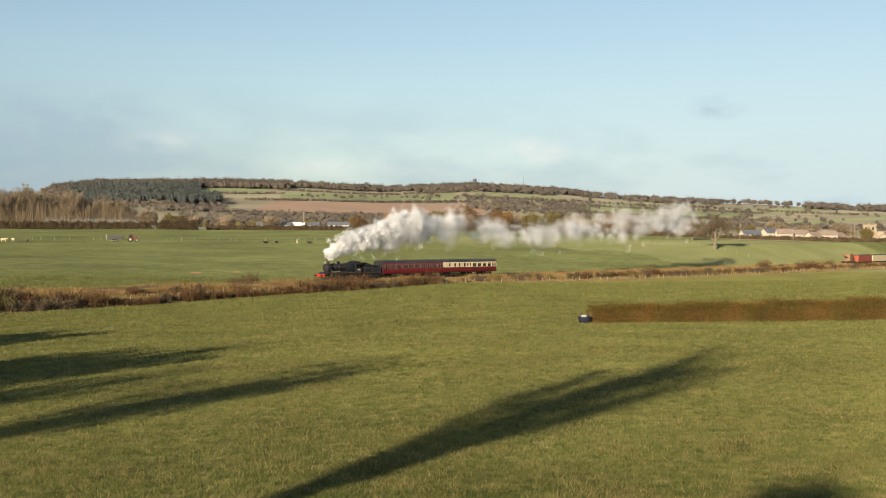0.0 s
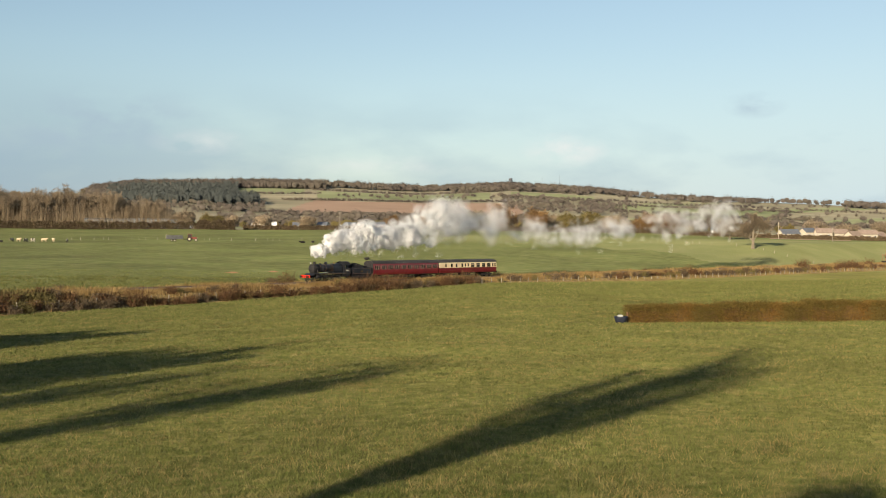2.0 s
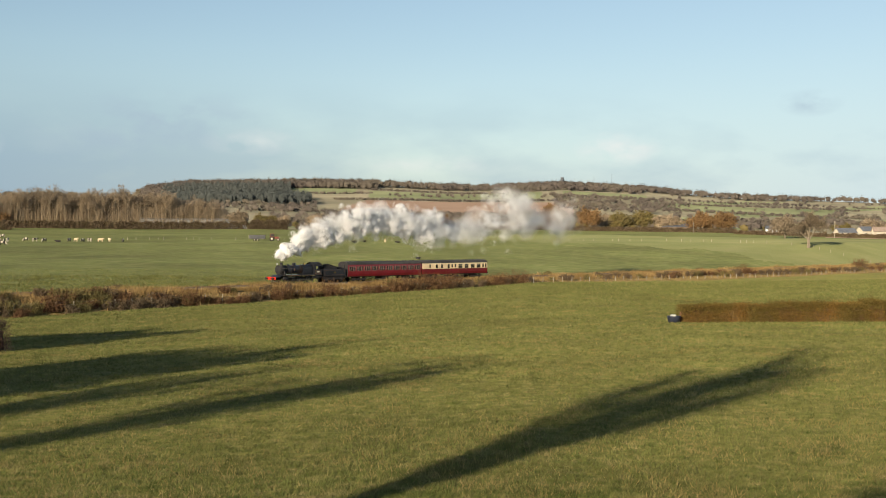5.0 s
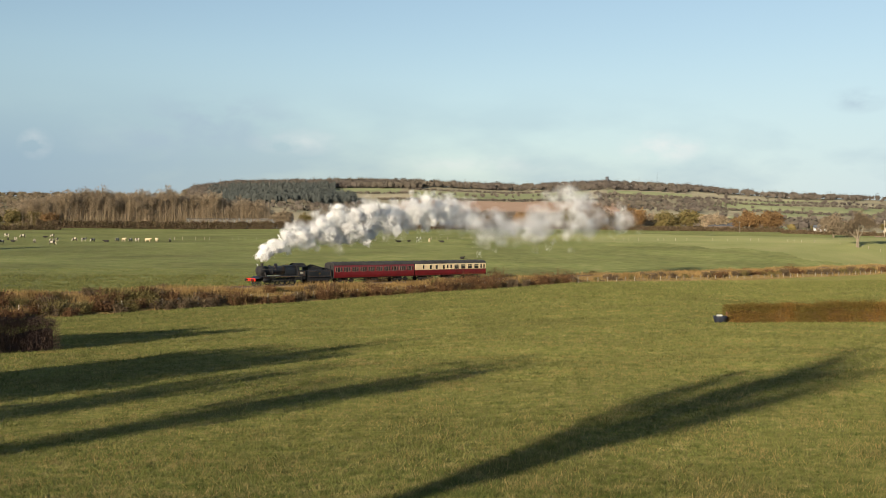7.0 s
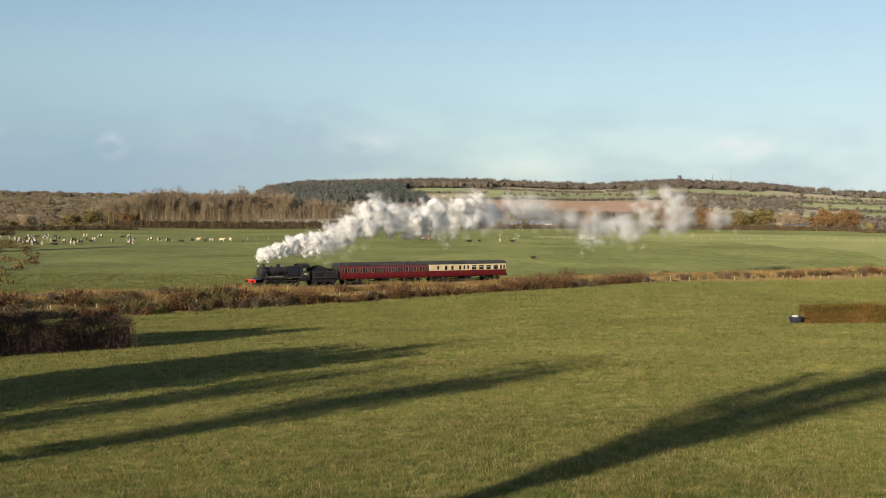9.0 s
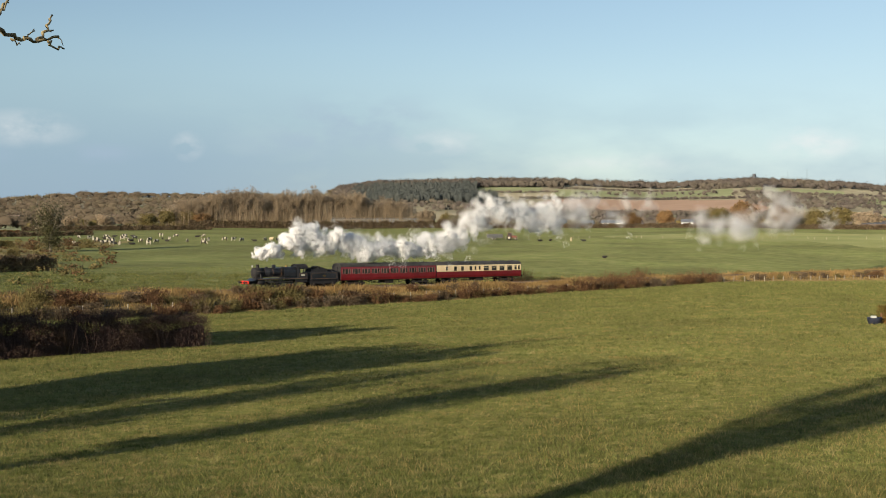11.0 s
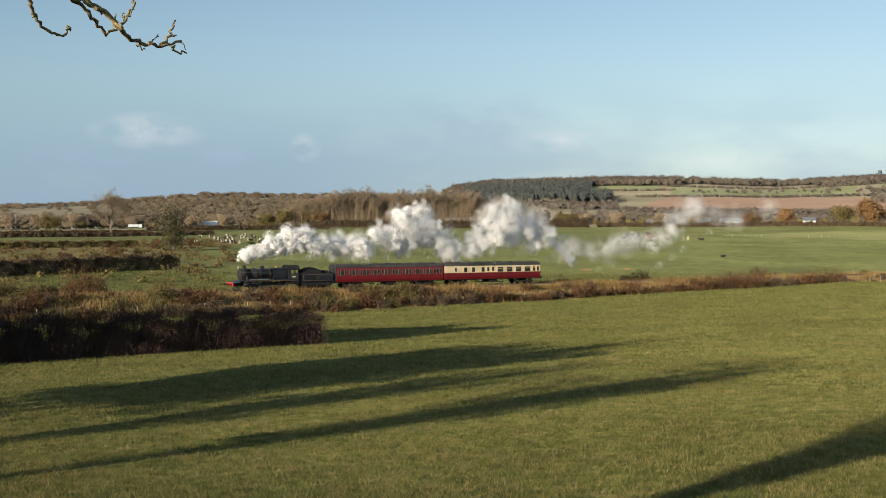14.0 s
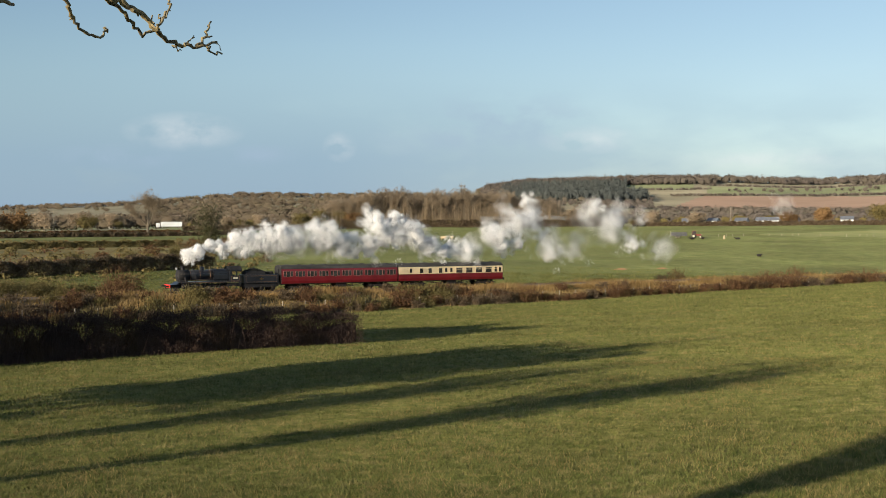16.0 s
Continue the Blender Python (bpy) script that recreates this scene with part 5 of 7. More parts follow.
def far_trees():
    rng = random.Random(4)
    trunkm = []
    # tall bare trees of the wood
    kinds = []
    for k in range(5):
        ob = thing("tree", "tall bare winter tree in the wood", "tree", group="trees of the wood")
        sh, (v, f), pts = tree_meshes(100 + k, 18, 0.52, 0.28, 4, 1.5, 0.06, 2, 0.26, 3, 0.3)
        part("trunk", sh, M_BARK, ob)
        part("crown", soup("crown", v, f, M_TWIG), M_TWIG, ob)
        kinds.append(ob)
    used = set()

    def put(k, az, d, sc):
        x, y = at(az, d)
        m = pose(x, y, gz(x, y) - 0.1, 0, 0, rng.uniform(0, 360))
        ob = kinds[k] if k not in used else copy_thing(kinds[k], m)
        used.add(k)
        ob.matrix_basis = m @ Matrix.Diagonal((sc, sc, sc * rng.uniform(0.9, 1.1), 1))

    for i in range(125):
        az = 15.0 + 11.2 * i / 124 + rng.uniform(-0.2, 0.2)
        hh = np.interp(az, [14.5, 16, 17, 18.5, 24, 25.5, 26.5], [0.55, 0.8, 0.85, 0.98, 1.0, 0.8, 0.6])
        put(rng.randrange(5), az, 698 + rng.uniform(-8, 18), hh * rng.uniform(0.92, 1.22))
    # russet and olive crowns along the plain's far edge
    sorts = []
    for k, (mat, lab) in enumerate([(M_RUSSET, "russet-leaved oak at the edge of the plain"), (M_OLIVE, "olive-brown broad tree at the edge of the plain"), (M_TWIG, "bare rounded winter tree at the edge of the plain")]):
        for j in range(2):
            ob = thing("tree", lab, "tree", group="trees along the plain")
            sh, (v, f), pts = tree_meshes(130 + 7 * k + j, 13, 0.75, 0.4, 5, 1.6, 0.07, 2, 0.2, 3, 0.12)
            part("trunk", sh, M_BARK, ob)
            r2 = np.random.default_rng(k * 9 + j)
            pp = pts
            lv, lf = scales(r2, pp + r2.normal(size=pp.shape) * 0.9, pp - np.array([0, 0, 6.5]), 0.46, 0.6)
            part("crown", soup("crown", lv, lf, mat), mat, ob)
            sorts.append(ob)
    first = set()

    def stand(k, az, d, sc, wide=1.0):
        x, y = at(az, d)
        m = pose(x, y, gz(x, y) - 0.1, 0, 0, rng.uniform(0, 360))
        ob = sorts[k] if k not in first else copy_thing(sorts[k], m)
        first.add(k)
        ob.matrix_basis = m @ Matrix.Diagonal((sc * wide, sc * wide, sc, 1))

    for k, az, d, sc, w in [(0, -0.9, 690, 1.25, 1.0), (2, 0.2, 700, 0.9, 1.1), (1, -2.7, 690, 1.1, 1.05), (3, -4.2, 695, 0.9, 1.2), (2, -5.3, 700, 0.95, 1.2), (4, -6.4, 700, 0.9, 1.2), (0, -8.0, 690, 1.0, 1.25), (1, -9.0, 690, 1.0, 1.2), (1, 2.7, 710, 0.85, 1.1), (0, 4.3, 720, 0.75, 1.1),
                            (4, -11.8, 560, 0.9, 1.0), (4, -3.4, 720, 0.9, 1.2), (5, 8.5, 740, 0.7, 1.3), (4, 10.5, 740, 0.8, 1.2), (3, 13.0, 690, 0.75, 1.2), (4, 14.2, 690, 0.95, 1.1), (5, 12.0, 700, 0.7, 1.2),
                            (2, 25.6, 690, 0.75, 1.3), (2, 26.6, 690, 0.8, 1.2), (2, 27.4, 690, 0.65, 1.3), (1, 25.0, 685, 0.7, 1.2), (5, 29.5, 720, 0.7, 1.3), (4, 31, 760, 0.7, 1.2), (3, 37.4, 690, 0.7, 1.2), (2, 36.0, 700, 0.4, 1.2), (1, 40.6, 560, 0.95, 1.2), (0, 41.8, 555, 0.95, 1.3),
                            (5, 39.3, 760, 1.0, 1.2), (4, 37.6, 780, 1.05, 1.0), (5, 36.3, 800, 0.9, 1.1), (3, -14.3, 700, 0.6, 1.2), (5, -15.5, 760, 0.9, 1.2), (4, -17, 760, 0.8, 1.2), (5, -18.5, 780, 0.9, 1.2), (3, -19.6, 690, 0.6, 1.1)]:
        stand(k, az, d, sc, w)


far_trees()


def lone_trees():
    # a bare oak in the plain, a big bare ash, an ivy-grown leaning tree
    for az, d, h, sp, seed, lab in [(-12.85, 440, 11.5, 0.7, 151, "solitary leafless oak in the plain"), (34.7, 560, 18.5, 0.62, 152, "large spreading leafless ash tree")]:
        ob = thing("tree", lab, "tree", pose(*at(az, d), gz(*at(az, d))))
        sh, (v, f), pts = tree_meshes(seed, h, sp, 0.55, 3, 1.1, 0.035, 3, 0.25, 3, 0.1)
        part("trunk", sh, M_BARK, ob)
        part("crown", rounded(soup("crown", v, f, M_TWIG), 0.5 * (v - np.array([0, 0, 0.5 * h])) / h + 0.65 * SUN_WAY), M_TWIG, ob)
    x, y = at(31.85, 360)
    ob = thing("tree", "ivy-clad half-bare tree beyond the railway", "tree", pose(x, y, gz(x, y), 0, 0, 40))
    sh, (v, f), pts = tree_meshes(160, 15, 0.75, 0.4, 2, 1.1, 0.035, 2, 0.35, 3, 0.15)
    part("trunk", sh, M_BARK, ob)
    part("crown", soup("crown", v, f, M_TWIG), M_TWIG, ob)
    r = np.random.default_rng(2)
    n = 5200
    t = r.random(n)
    c = np.column_stack([0.4 * np.sin(t * 7), 0.5 * np.cos(t * 5), 1 + 11.5 * t])
    c += r.normal(size=(n, 3)) * (0.9 + 1.6 * np.sin(t * 11 + 1) ** 2)[:, None] * np.array([1, 1, 0.6])
    lv, lf = flakes(r, c, 0.42)
    part("ivy", soup("ivy", lv, lf, M_IVY), M_IVY, ob, "thick dark ivy")


lone_trees()


def mid_hedges():
    def long_hedge(label, az0, d0, az1, d1, width, height, mat, seed, per=125, size=0.74, step=14.0):
        p, q = at(az0, d0), at(az1, d1)
        ob = thing("hedge", label, "hedge", pose(p[0], p[1], gz(*p)), "hedges of the plain")
        pts = along_points(p, q, step)
        turn = math.degrees(math.atan2(q[1] - p[1], q[0] - p[0]))
        for k in range(len(pts) - 1):
            a, b = pts[k], pts[k + 1]
            me, core = hedge_mesh("foliage", seed + k, math.dist(a, b) + 1, width, height, mat, per, size)
            part("foliage", me, mat, ob, m=pose(a[0] - p[0], a[1] - p[1], min(gz(*a), gz(*b)) - gz(*p) - 0.1, 0, 0, turn))
    long_hedge("long brown hedge in front of the wood", 11.9, 676, 25.5, 672, 4, 4.2, M_HEDGE_D, 200)
    long_hedge("tall hawthorn clump at the hedge end", 11.9, 670, 13.6, 672, 5, 5.6, M_HEDGE_D, 220)
    long_hedge("low brown hedge at the far edge of the plain", 11.5, 690, -9.5, 688, 3, 2.6, M_HEDGE_D, 240)
    long_hedge("low brown hedge before the village", -9.5, 640, -23, 640, 3, 2.2, M_HEDGE_D, 270)
    long_hedge("dark shaded hedge beyond the railway", 31.8, 262, 46, 225, 4, 3.2, M_HEDGE_D, 300, 420, 0.34, 8)
    long_hedge("olive field hedge on the low rise", 33.5, 400, 46, 380, 3, 2.2, M_OLIVE, 320, 260, 0.4)
    long_hedge("brown field hedge below the farm", 30, 545, 46, 520, 3, 2.0, M_HEDGE_D, 340)
    long_hedge("brown hedge along the cow pasture", 24.5, 640, 33, 640, 3, 2.5, M_HEDGE_D, 360)
    long_hedge("ragged dark hedge on the rise", 33.2, 610, 46, 600, 3, 1.6, M_BRAMBLE, 380)
    for k, (az, d, s) in enumerate([(33.4, 335, 1.0), (34.6, 330, 1.4), (35.4, 300, 1.2), (36.8, 305, 0.9), (38.2, 300, 1.0), (32.6, 380, 1.5), (30.2, 395, 1.3), (31.0, 410, 1.2)]):
        x, y = at(az, d)
        ob = thing("bush", "scrubby brown bush on the rough slope", "bush", pose(x, y, gz(x, y) - 0.1, 0, 0, 50 * k), "bushes on the slope")
        part("foliage", shrub_mesh("foliage", 400 + k, 2.6 * s, 2.2 * s, (M_OLIVE, M_BRAMBLE)[k % 2], 500, 0.4), M_OLIVE, ob)


mid_hedges()


def slope_thickets():
    """The big rounded thorn beside the line and the olive scrub behind it."""
    for k, (az, n, r, h, mat, lab) in enumerate([(35.0, -11, 3.6, 4.3, M_BRAMBLE, "large rounded brown thorn bush beside the railway"), (36.4, -12, 2.6, 2.3, M_OLIVE, "golden-olive scrub beside the railway"), (37.3, -11, 2.8, 2.5, M_OLIVE, "golden-olive scrub beside the railway"),
                                                 (38.4, -13, 2.8, 2.6, M_OLIVE, "golden-olive scrub beside the railway"), (39.5, -12, 2.9, 2.8, M_OLIVE, "golden-olive scrub beside the railway"), (40.7, -12, 3.0, 3.0, M_OLIVE, "golden-olive scrub beside the railway")]):
        x, y = on_line(s_at(az), n)
        ob = thing("bush", lab, "bush", pose(x, y, gz(x, y) - 0.2, 0, 0, 61 * k), "thickets beyond the railway")
        part("foliage", shrub_mesh("foliage", 430 + k, r, h, mat, 4200, 0.2, 18, 30), mat, ob)


slope_thickets()


def rough_scrub():
    rng = np.random.default_rng(41)
    far_clumps("rough_scrub", "low tangle of olive and brown scrub beyond the railway", np.concatenate([scatter(rng, 29, 46, 215, 330, 150), scatter(rng, 29, 46, 330, 455, 130)]), 1.6, 1.3, M_OLIVE, 34, 0.5, 42, "scrub", closed=False)
    far_clumps("dead_bracken", "brown dead bracken on the rough slope", np.concatenate([scatter(rng, 29, 46, 235, 450, 170)]), 1.8, 1.1, M_BRAMBLE, 30, 0.5, 43, "bracken", closed=False)
    far_clumps("wood_depths", "pale bare twigs deep in the wood", scatter(rng, 14.8, 26.6, 712, 790, 560), 4, 13, M_TWIG, 60, 0.7, 45, closed=False)
    far_clumps("wood_front", "fine pale twigs and saplings along the front of the wood", scatter(rng, 14.8, 26.4, 686, 700, 230), 3.0, 13, M_TWIG, 110, 0.4, 46, closed=False)
    far_clumps("wood_edge", "golden undergrowth along the wood", scatter(rng, 14.5, 28.5, 680, 700, 170), 2.6, 5.0, M_OLIVE, 50, 0.6, 44, "undergrowth", closed=False)
    # slender upright stems of the wood's edge
    p = scatter(rng, 14.9, 26.2, 684, 704, 5200)
    v, f = blades(rng, np.column_stack([p, ground_z(p[:, 0], p[:, 1])]), rng.uniform(9, 16.5, len(p)), 0.10, 0.05)
    tagged(new("wood_stems", soup("wood_stems", v, f, M_TWIG)), "slender pale upright stems of the bare wood", "trees", kind="stuff")


rough_scrub()

M_WHITE = material("white_sheeting", [(0.62, 0.64, 0.66), (0.75, 0.77, 0.78)], 0.3, 3, 0.4, big=(0.1, 0.15))
M_PANE = material("glasshouse_roof", [(0.30, 0.34, 0.38), (0.42, 0.46, 0.50)], 0.6, 3, 0.3, spec=0.5)
M_RENDER = material("pale_render", [(0.38, 0.34, 0.27), (0.48, 0.43, 0.35)], 0.5, 3, 0.9, thing=0.15)
M_STONE = material("church_stone", [(0.30, 0.24, 0.17), (0.40, 0.33, 0.24)], 0.6, 4, 0.95)
M_TILE = material("clay_tile_roof", [(0.15, 0.115, 0.095), (0.22, 0.17, 0.14)], 0.8, 4, 0.9, thing=0.2)
M_SLATE = material("slate_roof", [(0.10, 0.11, 0.13), (0.17, 0.18, 0.2)], 0.8, 4, 0.7, thing=0.2)
M_WIN = material("far_window_glass", [(0.03, 0.035, 0.04)], 1, 1, 0.1, spec=0.6)


def house(label, az, d, turn, w, dep, wall_h, roof_h, wall_mat, roof_mat, chimneys=1):
    x, y = at(az, d)
    ob = thing("house", label, "house", pose(x, y, gz(x, y) - 0.1, 0, 0, turn), "village houses")
    body = [(-dep / 2, 0), (dep / 2, 0), (dep / 2, wall_h), (0, wall_h + roof_h), (-dep / 2, wall_h)]
    part("wall", Shape().prism(body, -w / 2, w / 2), wall_mat, ob)
    e = 0.35
    k = roof_h / (dep / 2)
    rf = Shape()
    for s in (1, -1):
        o = [(0, wall_h + roof_h + 0.02), (s * (dep / 2 + e), wall_h - e * k + 0.02), (s * (dep / 2 + e), wall_h - e * k + 0.2), (0, wall_h + roof_h + 0.2)]
        rf.prism(o if s < 0 else o[::-1], -w / 2 - e, w / 2 + e)
    roof = part("roof", rf, roof_mat, ob)
    for c in range(chimneys):
        cx = -w / 2 + 0.7 if c == 0 else w / 2 - 0.7
        part("chimney", Shape().block(cx - 0.4, cx + 0.4, -0.35, 0.35, wall_h + roof_h - 0.5, wall_h + roof_h + 1.2, 0.05), M_TILE, roof)
    n = max(2, int(w / 3))
    for i in range(n):
        for z in (0.9, 3.3) if wall_h > 4 else (0.9,):
            wx = -w / 2 + (i + 0.5) * w / n
            for s in (1, -1):
                y0 = s * dep / 2
                win = part("window", Shape().box(wx - 0.6, wx + 0.6, y0 - 0.04, y0 + 0.04, z, z + 1.25), M_WHITE, ob)
                part("pane", Shape().box(wx - 0.5, wx + 0.5, y0 - 0.06, y0 + 0.06, z + 0.1, z + 1.15), M_WIN, win)
    return ob


def shed(label, az, d, turn, w, dep, h, mat_wall, mat_roof):
    x, y = at(az, d)
    ob = thing("farm_shed", label, "shed", pose(x, y, gz(x, y) - 0.1, 0, 0, turn), "farm sheds")
    part("wall", Shape().prism([(-dep / 2, 0), (dep / 2, 0), (dep / 2, h), (0, h + dep * 0.12), (-dep / 2, h)], -w / 2, w / 2), mat_wall, ob)
    rf = Shape()
    for s in (1, -1):
        o = [(0, h + dep * 0.12 + 0.03), (s * (dep / 2 + 0.4), h - 0.07), (s * (dep / 2 + 0.4), h + 0.06), (0, h + dep * 0.12 + 0.16)]
        rf.prism(o if s < 0 else o[::-1], -w / 2 - 0.3, w / 2 + 0.3)
    part("roof", rf, mat_roof, ob)
    return ob


def buildings():
    for az, d, w, h in [(-14.45, 690, 13, 3.2), (-15.3, 700, 9, 4.8), (-16.0, 695, 11, 4.8), (-16.7, 700, 10, 4.6), (-17.3, 690, 9, 3), (-17.9, 695, 12, 4.6), (-18.4, 705, 8, 3), (-20.6, 690, 10, 3), (-21.5, 700, 9, 4.6)]:
        house("cream rendered house with a pitched roof at the village edge", az, d, 8 + (az * 37) % 40 - 20, w * 0.8, 7.0, h * 0.68, 2.3, M_RENDER, M_TILE if int(-az * 10) % 3 else M_SLATE)
    for az, d, w, h in [(9.0, 745, 4, 2.6), (7.7, 748, 6, 2.8), (6.4, 745, 7, 2.8), (5.2, 750, 14, 3), (4.1, 748, 7, 2.6), (1.7, 752, 7, 3.2), (-11.2, 740, 7, 3)]:
        house("low white-walled bungalow beyond the far hedge", az, d, (az * 53) % 24 - 12, w, 7, h, 1.8, M_WHITE, M_SLATE, 0)
    for az, d, w in [(18.2, 692, 15), (16.95, 692, 15), (15.7, 692, 15), (14.45, 692, 15)]:
        shed("long low glasshouse with a pale shining roof", az, d, az, w, 6, 5.3, M_PANE, M_PANE)
    shed("grey-roofed barn among the trees", -6.8, 700, 4, 22, 12, 3.2, M_TILE, M_SLATE)
    for az, d, w in [(36.6, 1040, 14), (29.0, 1150, 14), (33.4, 1250, 12)]:
        house("distant pale farmhouse on the low hill", az, d, 10, w, 8, 4.8, 2.8, M_RENDER, M_TILE)
    # church tower of the village
    x, y = at(-19.75, 900)
    ob = thing("church_tower", "square stone church tower with corner pinnacles", "church", pose(x, y, gz(x, y), 0, 0, 25) @ Matrix.Diagonal((0.95, 0.95, 0.74, 1)))
    part("shaft", Shape().block(-3.4, 3.4, -3.4, 3.4, 0, 14, 0.3), M_STONE, ob)
    part("parapet", Shape().box(-3.6, 3.6, -3.6, -3.2, 13.9, 14.9).box(-3.6, 3.6, 3.2, 3.6, 13.9, 14.9).box(-3.6, -3.2, -3.2, 3.2, 13.9, 14.9).box(3.2, 3.6, -3.2, 3.2, 13.9, 14.9), M_STONE, ob)
    for sx in (-3.3, 3.3):
        for sy in (-3.3, 3.3):
            part("pinnacle", Shape().lathe((sx, sy, 14.4), (0, 0, 1), [(0, 0.4), (1.2, 0.35), (2.6, 0.02)], 6), M_STONE, ob)
            part("buttress", Shape().block(sx - 0.6, sx + 0.6, sy - 0.6, sy + 0.6, 0, 11, 0.2), M_STONE, ob)
    for s in (1, -1):
        part("belfry_window", Shape().box(-0.8, 0.8, s * 3.4 - 0.06, s * 3.4 + 0.06, 9.5, 12.3), M_WIN, ob)
        part("belfry_window", Shape().box(s * 3.4 - 0.06, s * 3.4 + 0.06, -0.8, 0.8, 9.5, 12.3), M_WIN, ob)
    part("nave", Shape().prism([(-3.2, 0), (3.2, 0), (3.2, 5), (0, 8.4), (-3.2, 5)], 3.4, 18), M_STONE, ob)
    # the old tower on the hilltop and a radio mast
    x, y = at(-1.38, 2370)
    ob = thing("hilltop_tower", "small round stone tower on the wooded hilltop", "tower", pose(x, y, gz(x, y)))
    part("shaft", Shape().lathe((0, 0, 0), (0, 0, 1), [(0, 4.4), (0.1, 4.2), (16, 3.0), (16.2, 3.5), (18, 3.5), (18, 2.8), (17, 0.01)], 18), M_SLATE, ob)
    for az, h in ((-3.75, 22), (-2.9, 16)):
        x, y = at(az, 2370)
        ob = thing("radio_mast", "thin lattice radio mast on the skyline", "mast", pose(x, y, gz(x, y)))
        part("mast", Shape().tube((0, 0, 0), (0, 0, h + 8), 0.45, 0.2, 5), M_SLATE, ob)
    # poles about the village, railway and farms
    for az, d, h in [(-14.0, 600, 8), (-18.95, 640, 9), (-19.1, 640, 9), (-16.4, 560, 6), (6.9, 735, 11), (38.9, 560, 9), (3.0, 720, 8), (-7.6, 640, 6), (12.2, 760, 12), (-20.6, 520, 7)]:
        x, y = at(az, d)
        ob = thing("telegraph_pole", "weathered wooden telegraph pole with a cross arm", "pole", pose(x, y, gz(x, y), 0, 0, 20), "telegraph poles")
        part("pole", Shape().tube((0, 0, -0.3), (0, 0, h), 0.16, 0.12, 7), M_POST, ob)
        part("cross_arm", Shape().box(-0.7, 0.7, -0.05, 0.05, h - 0.7, h - 0.58), M_POST, ob)


buildings()


# ---- stock on the far siding ----
def siding():
    M_RUST = material("faded_red_van", [(0.30, 0.07, 0.045), (0.40, 0.10, 0.06)], 0.7, 4, 0.7)
    M_CRANE = material("ochre_machine", [(0.20, 0.12, 0.06), (0.28, 0.17, 0.09)], 1, 3, 0.7)
    base = -268.0

    def spot(s, n):
        x, y = on_line(base - s, n)
        return pose(x, y, rail_z(base - s) - 0.2, 0, 0, 51.02)

    van = thing("goods_van", "faded red goods van standing on a siding", "wagon", spot(14, 5))
    part("body", Shape().block(-7, 7, -1.3, 1.3, 1.0, 3.3, 0.05), M_RUST, van)
    arc = [(1.36 * math.sin(a), 3.3 + 0.4 * (math.cos(a) - 0.3)) for a in np.linspace(-1.27, 1.27, 9)]
    part("roof", Shape().prism(arc[::-1], -7.1, 7.1), M_ROOF, van)
    for x in (-4, -0.2, 3.6):
        part("door", Shape().box(x - 0.9, x + 0.9, 1.3, 1.34, 1.1, 3.0), M_RUST, van)
    for x in (-5, -3, 3, 5):
        part("wheelset", Shape().tube((x, -0.8, 0.45), (x, 0.8, 0.45), 0.45, None, 14), M_UNDER, van)
    part("frame", Shape().box(-7.2, 7.2, -1.1, 1.1, 0.75, 1.0), M_UNDER, van)
    cr = thing("rail_crane", "ochre rail-mounted works machine on the siding", "crane", spot(0, 5))
    part("chassis", Shape().block(-4, 4, -1.2, 1.2, 0.7, 1.2, 0.05), M_UNDER, cr)
    part("cab", Shape().block(-1.0, 2.2, -1.1, 1.1, 1.2, 4.0, 0.1), M_CRANE, cr)
    part("jib", Shape().tube((-0.5, 0, 2.4), (-6.0, 0, 3.6), 0.22, 0.14, 6).tube((-6, 0, 3.6), (-6.2, 0, 1.4), 0.1, None, 5), M_CRANE, cr)
    for x in (-2.8, 2.8):
        part("wheelset", Shape().tube((x, -0.8, 0.42), (x, 0.8, 0.42), 0.42, None, 12), M_UNDER, cr)
    wg = thing("siding_coach", "old grey and white coach standing on the siding", "coach", spot(33, 4.5))
    part("body", Shape().block(-9, 9, -1.3, 1.3, 1.0, 3.2, 0.05), M_CREAM, wg)
    part("roof", Shape().prism([(y, z - 0.05) for y, z in arc[::-1]], -9.1, 9.1), M_ROOF, wg)
    for i in range(8):
        part("window", Shape().box(-8 + i * 2.2, -6.7 + i * 2.2, 1.3, 1.33, 2.0, 2.8), M_GLASS, wg)
    part("frame", Shape().box(-9, 9, -1.1, 1.1, 0.5, 1.0), M_UNDER, wg)
    bank = Shape()
    v = [(*on_line(base - s, n), rail_z(base - s) - z) for s in (-20, 60) for n, z in ((8.2, 1.0), (7, 0.22), (2.5, 0.22), (2.1, 0.9))]
    bank.add(v, [(i, i + 1, 5 + i, 4 + i) for i in range(3)])
    tagged(new("siding_bed", bank.mesh("siding_bed", M_BALLAST)), "stone ballast bed of the siding", "ballast", kind="structure")


siding()


# ---- cattle ----
M_COW_B = material("black_hide", [(0.012, 0.011, 0.010), (0.03, 0.026, 0.022)], 3, 3, 0.7)
M_COW_W = material("white_hide", [(0.48, 0.43, 0.35), (0.60, 0.55, 0.46)], 3, 3, 0.8)
M_COW_T = material("cream_hide", [(0.58, 0.46, 0.30), (0.66, 0.54, 0.38)], 3, 3, 0.8)


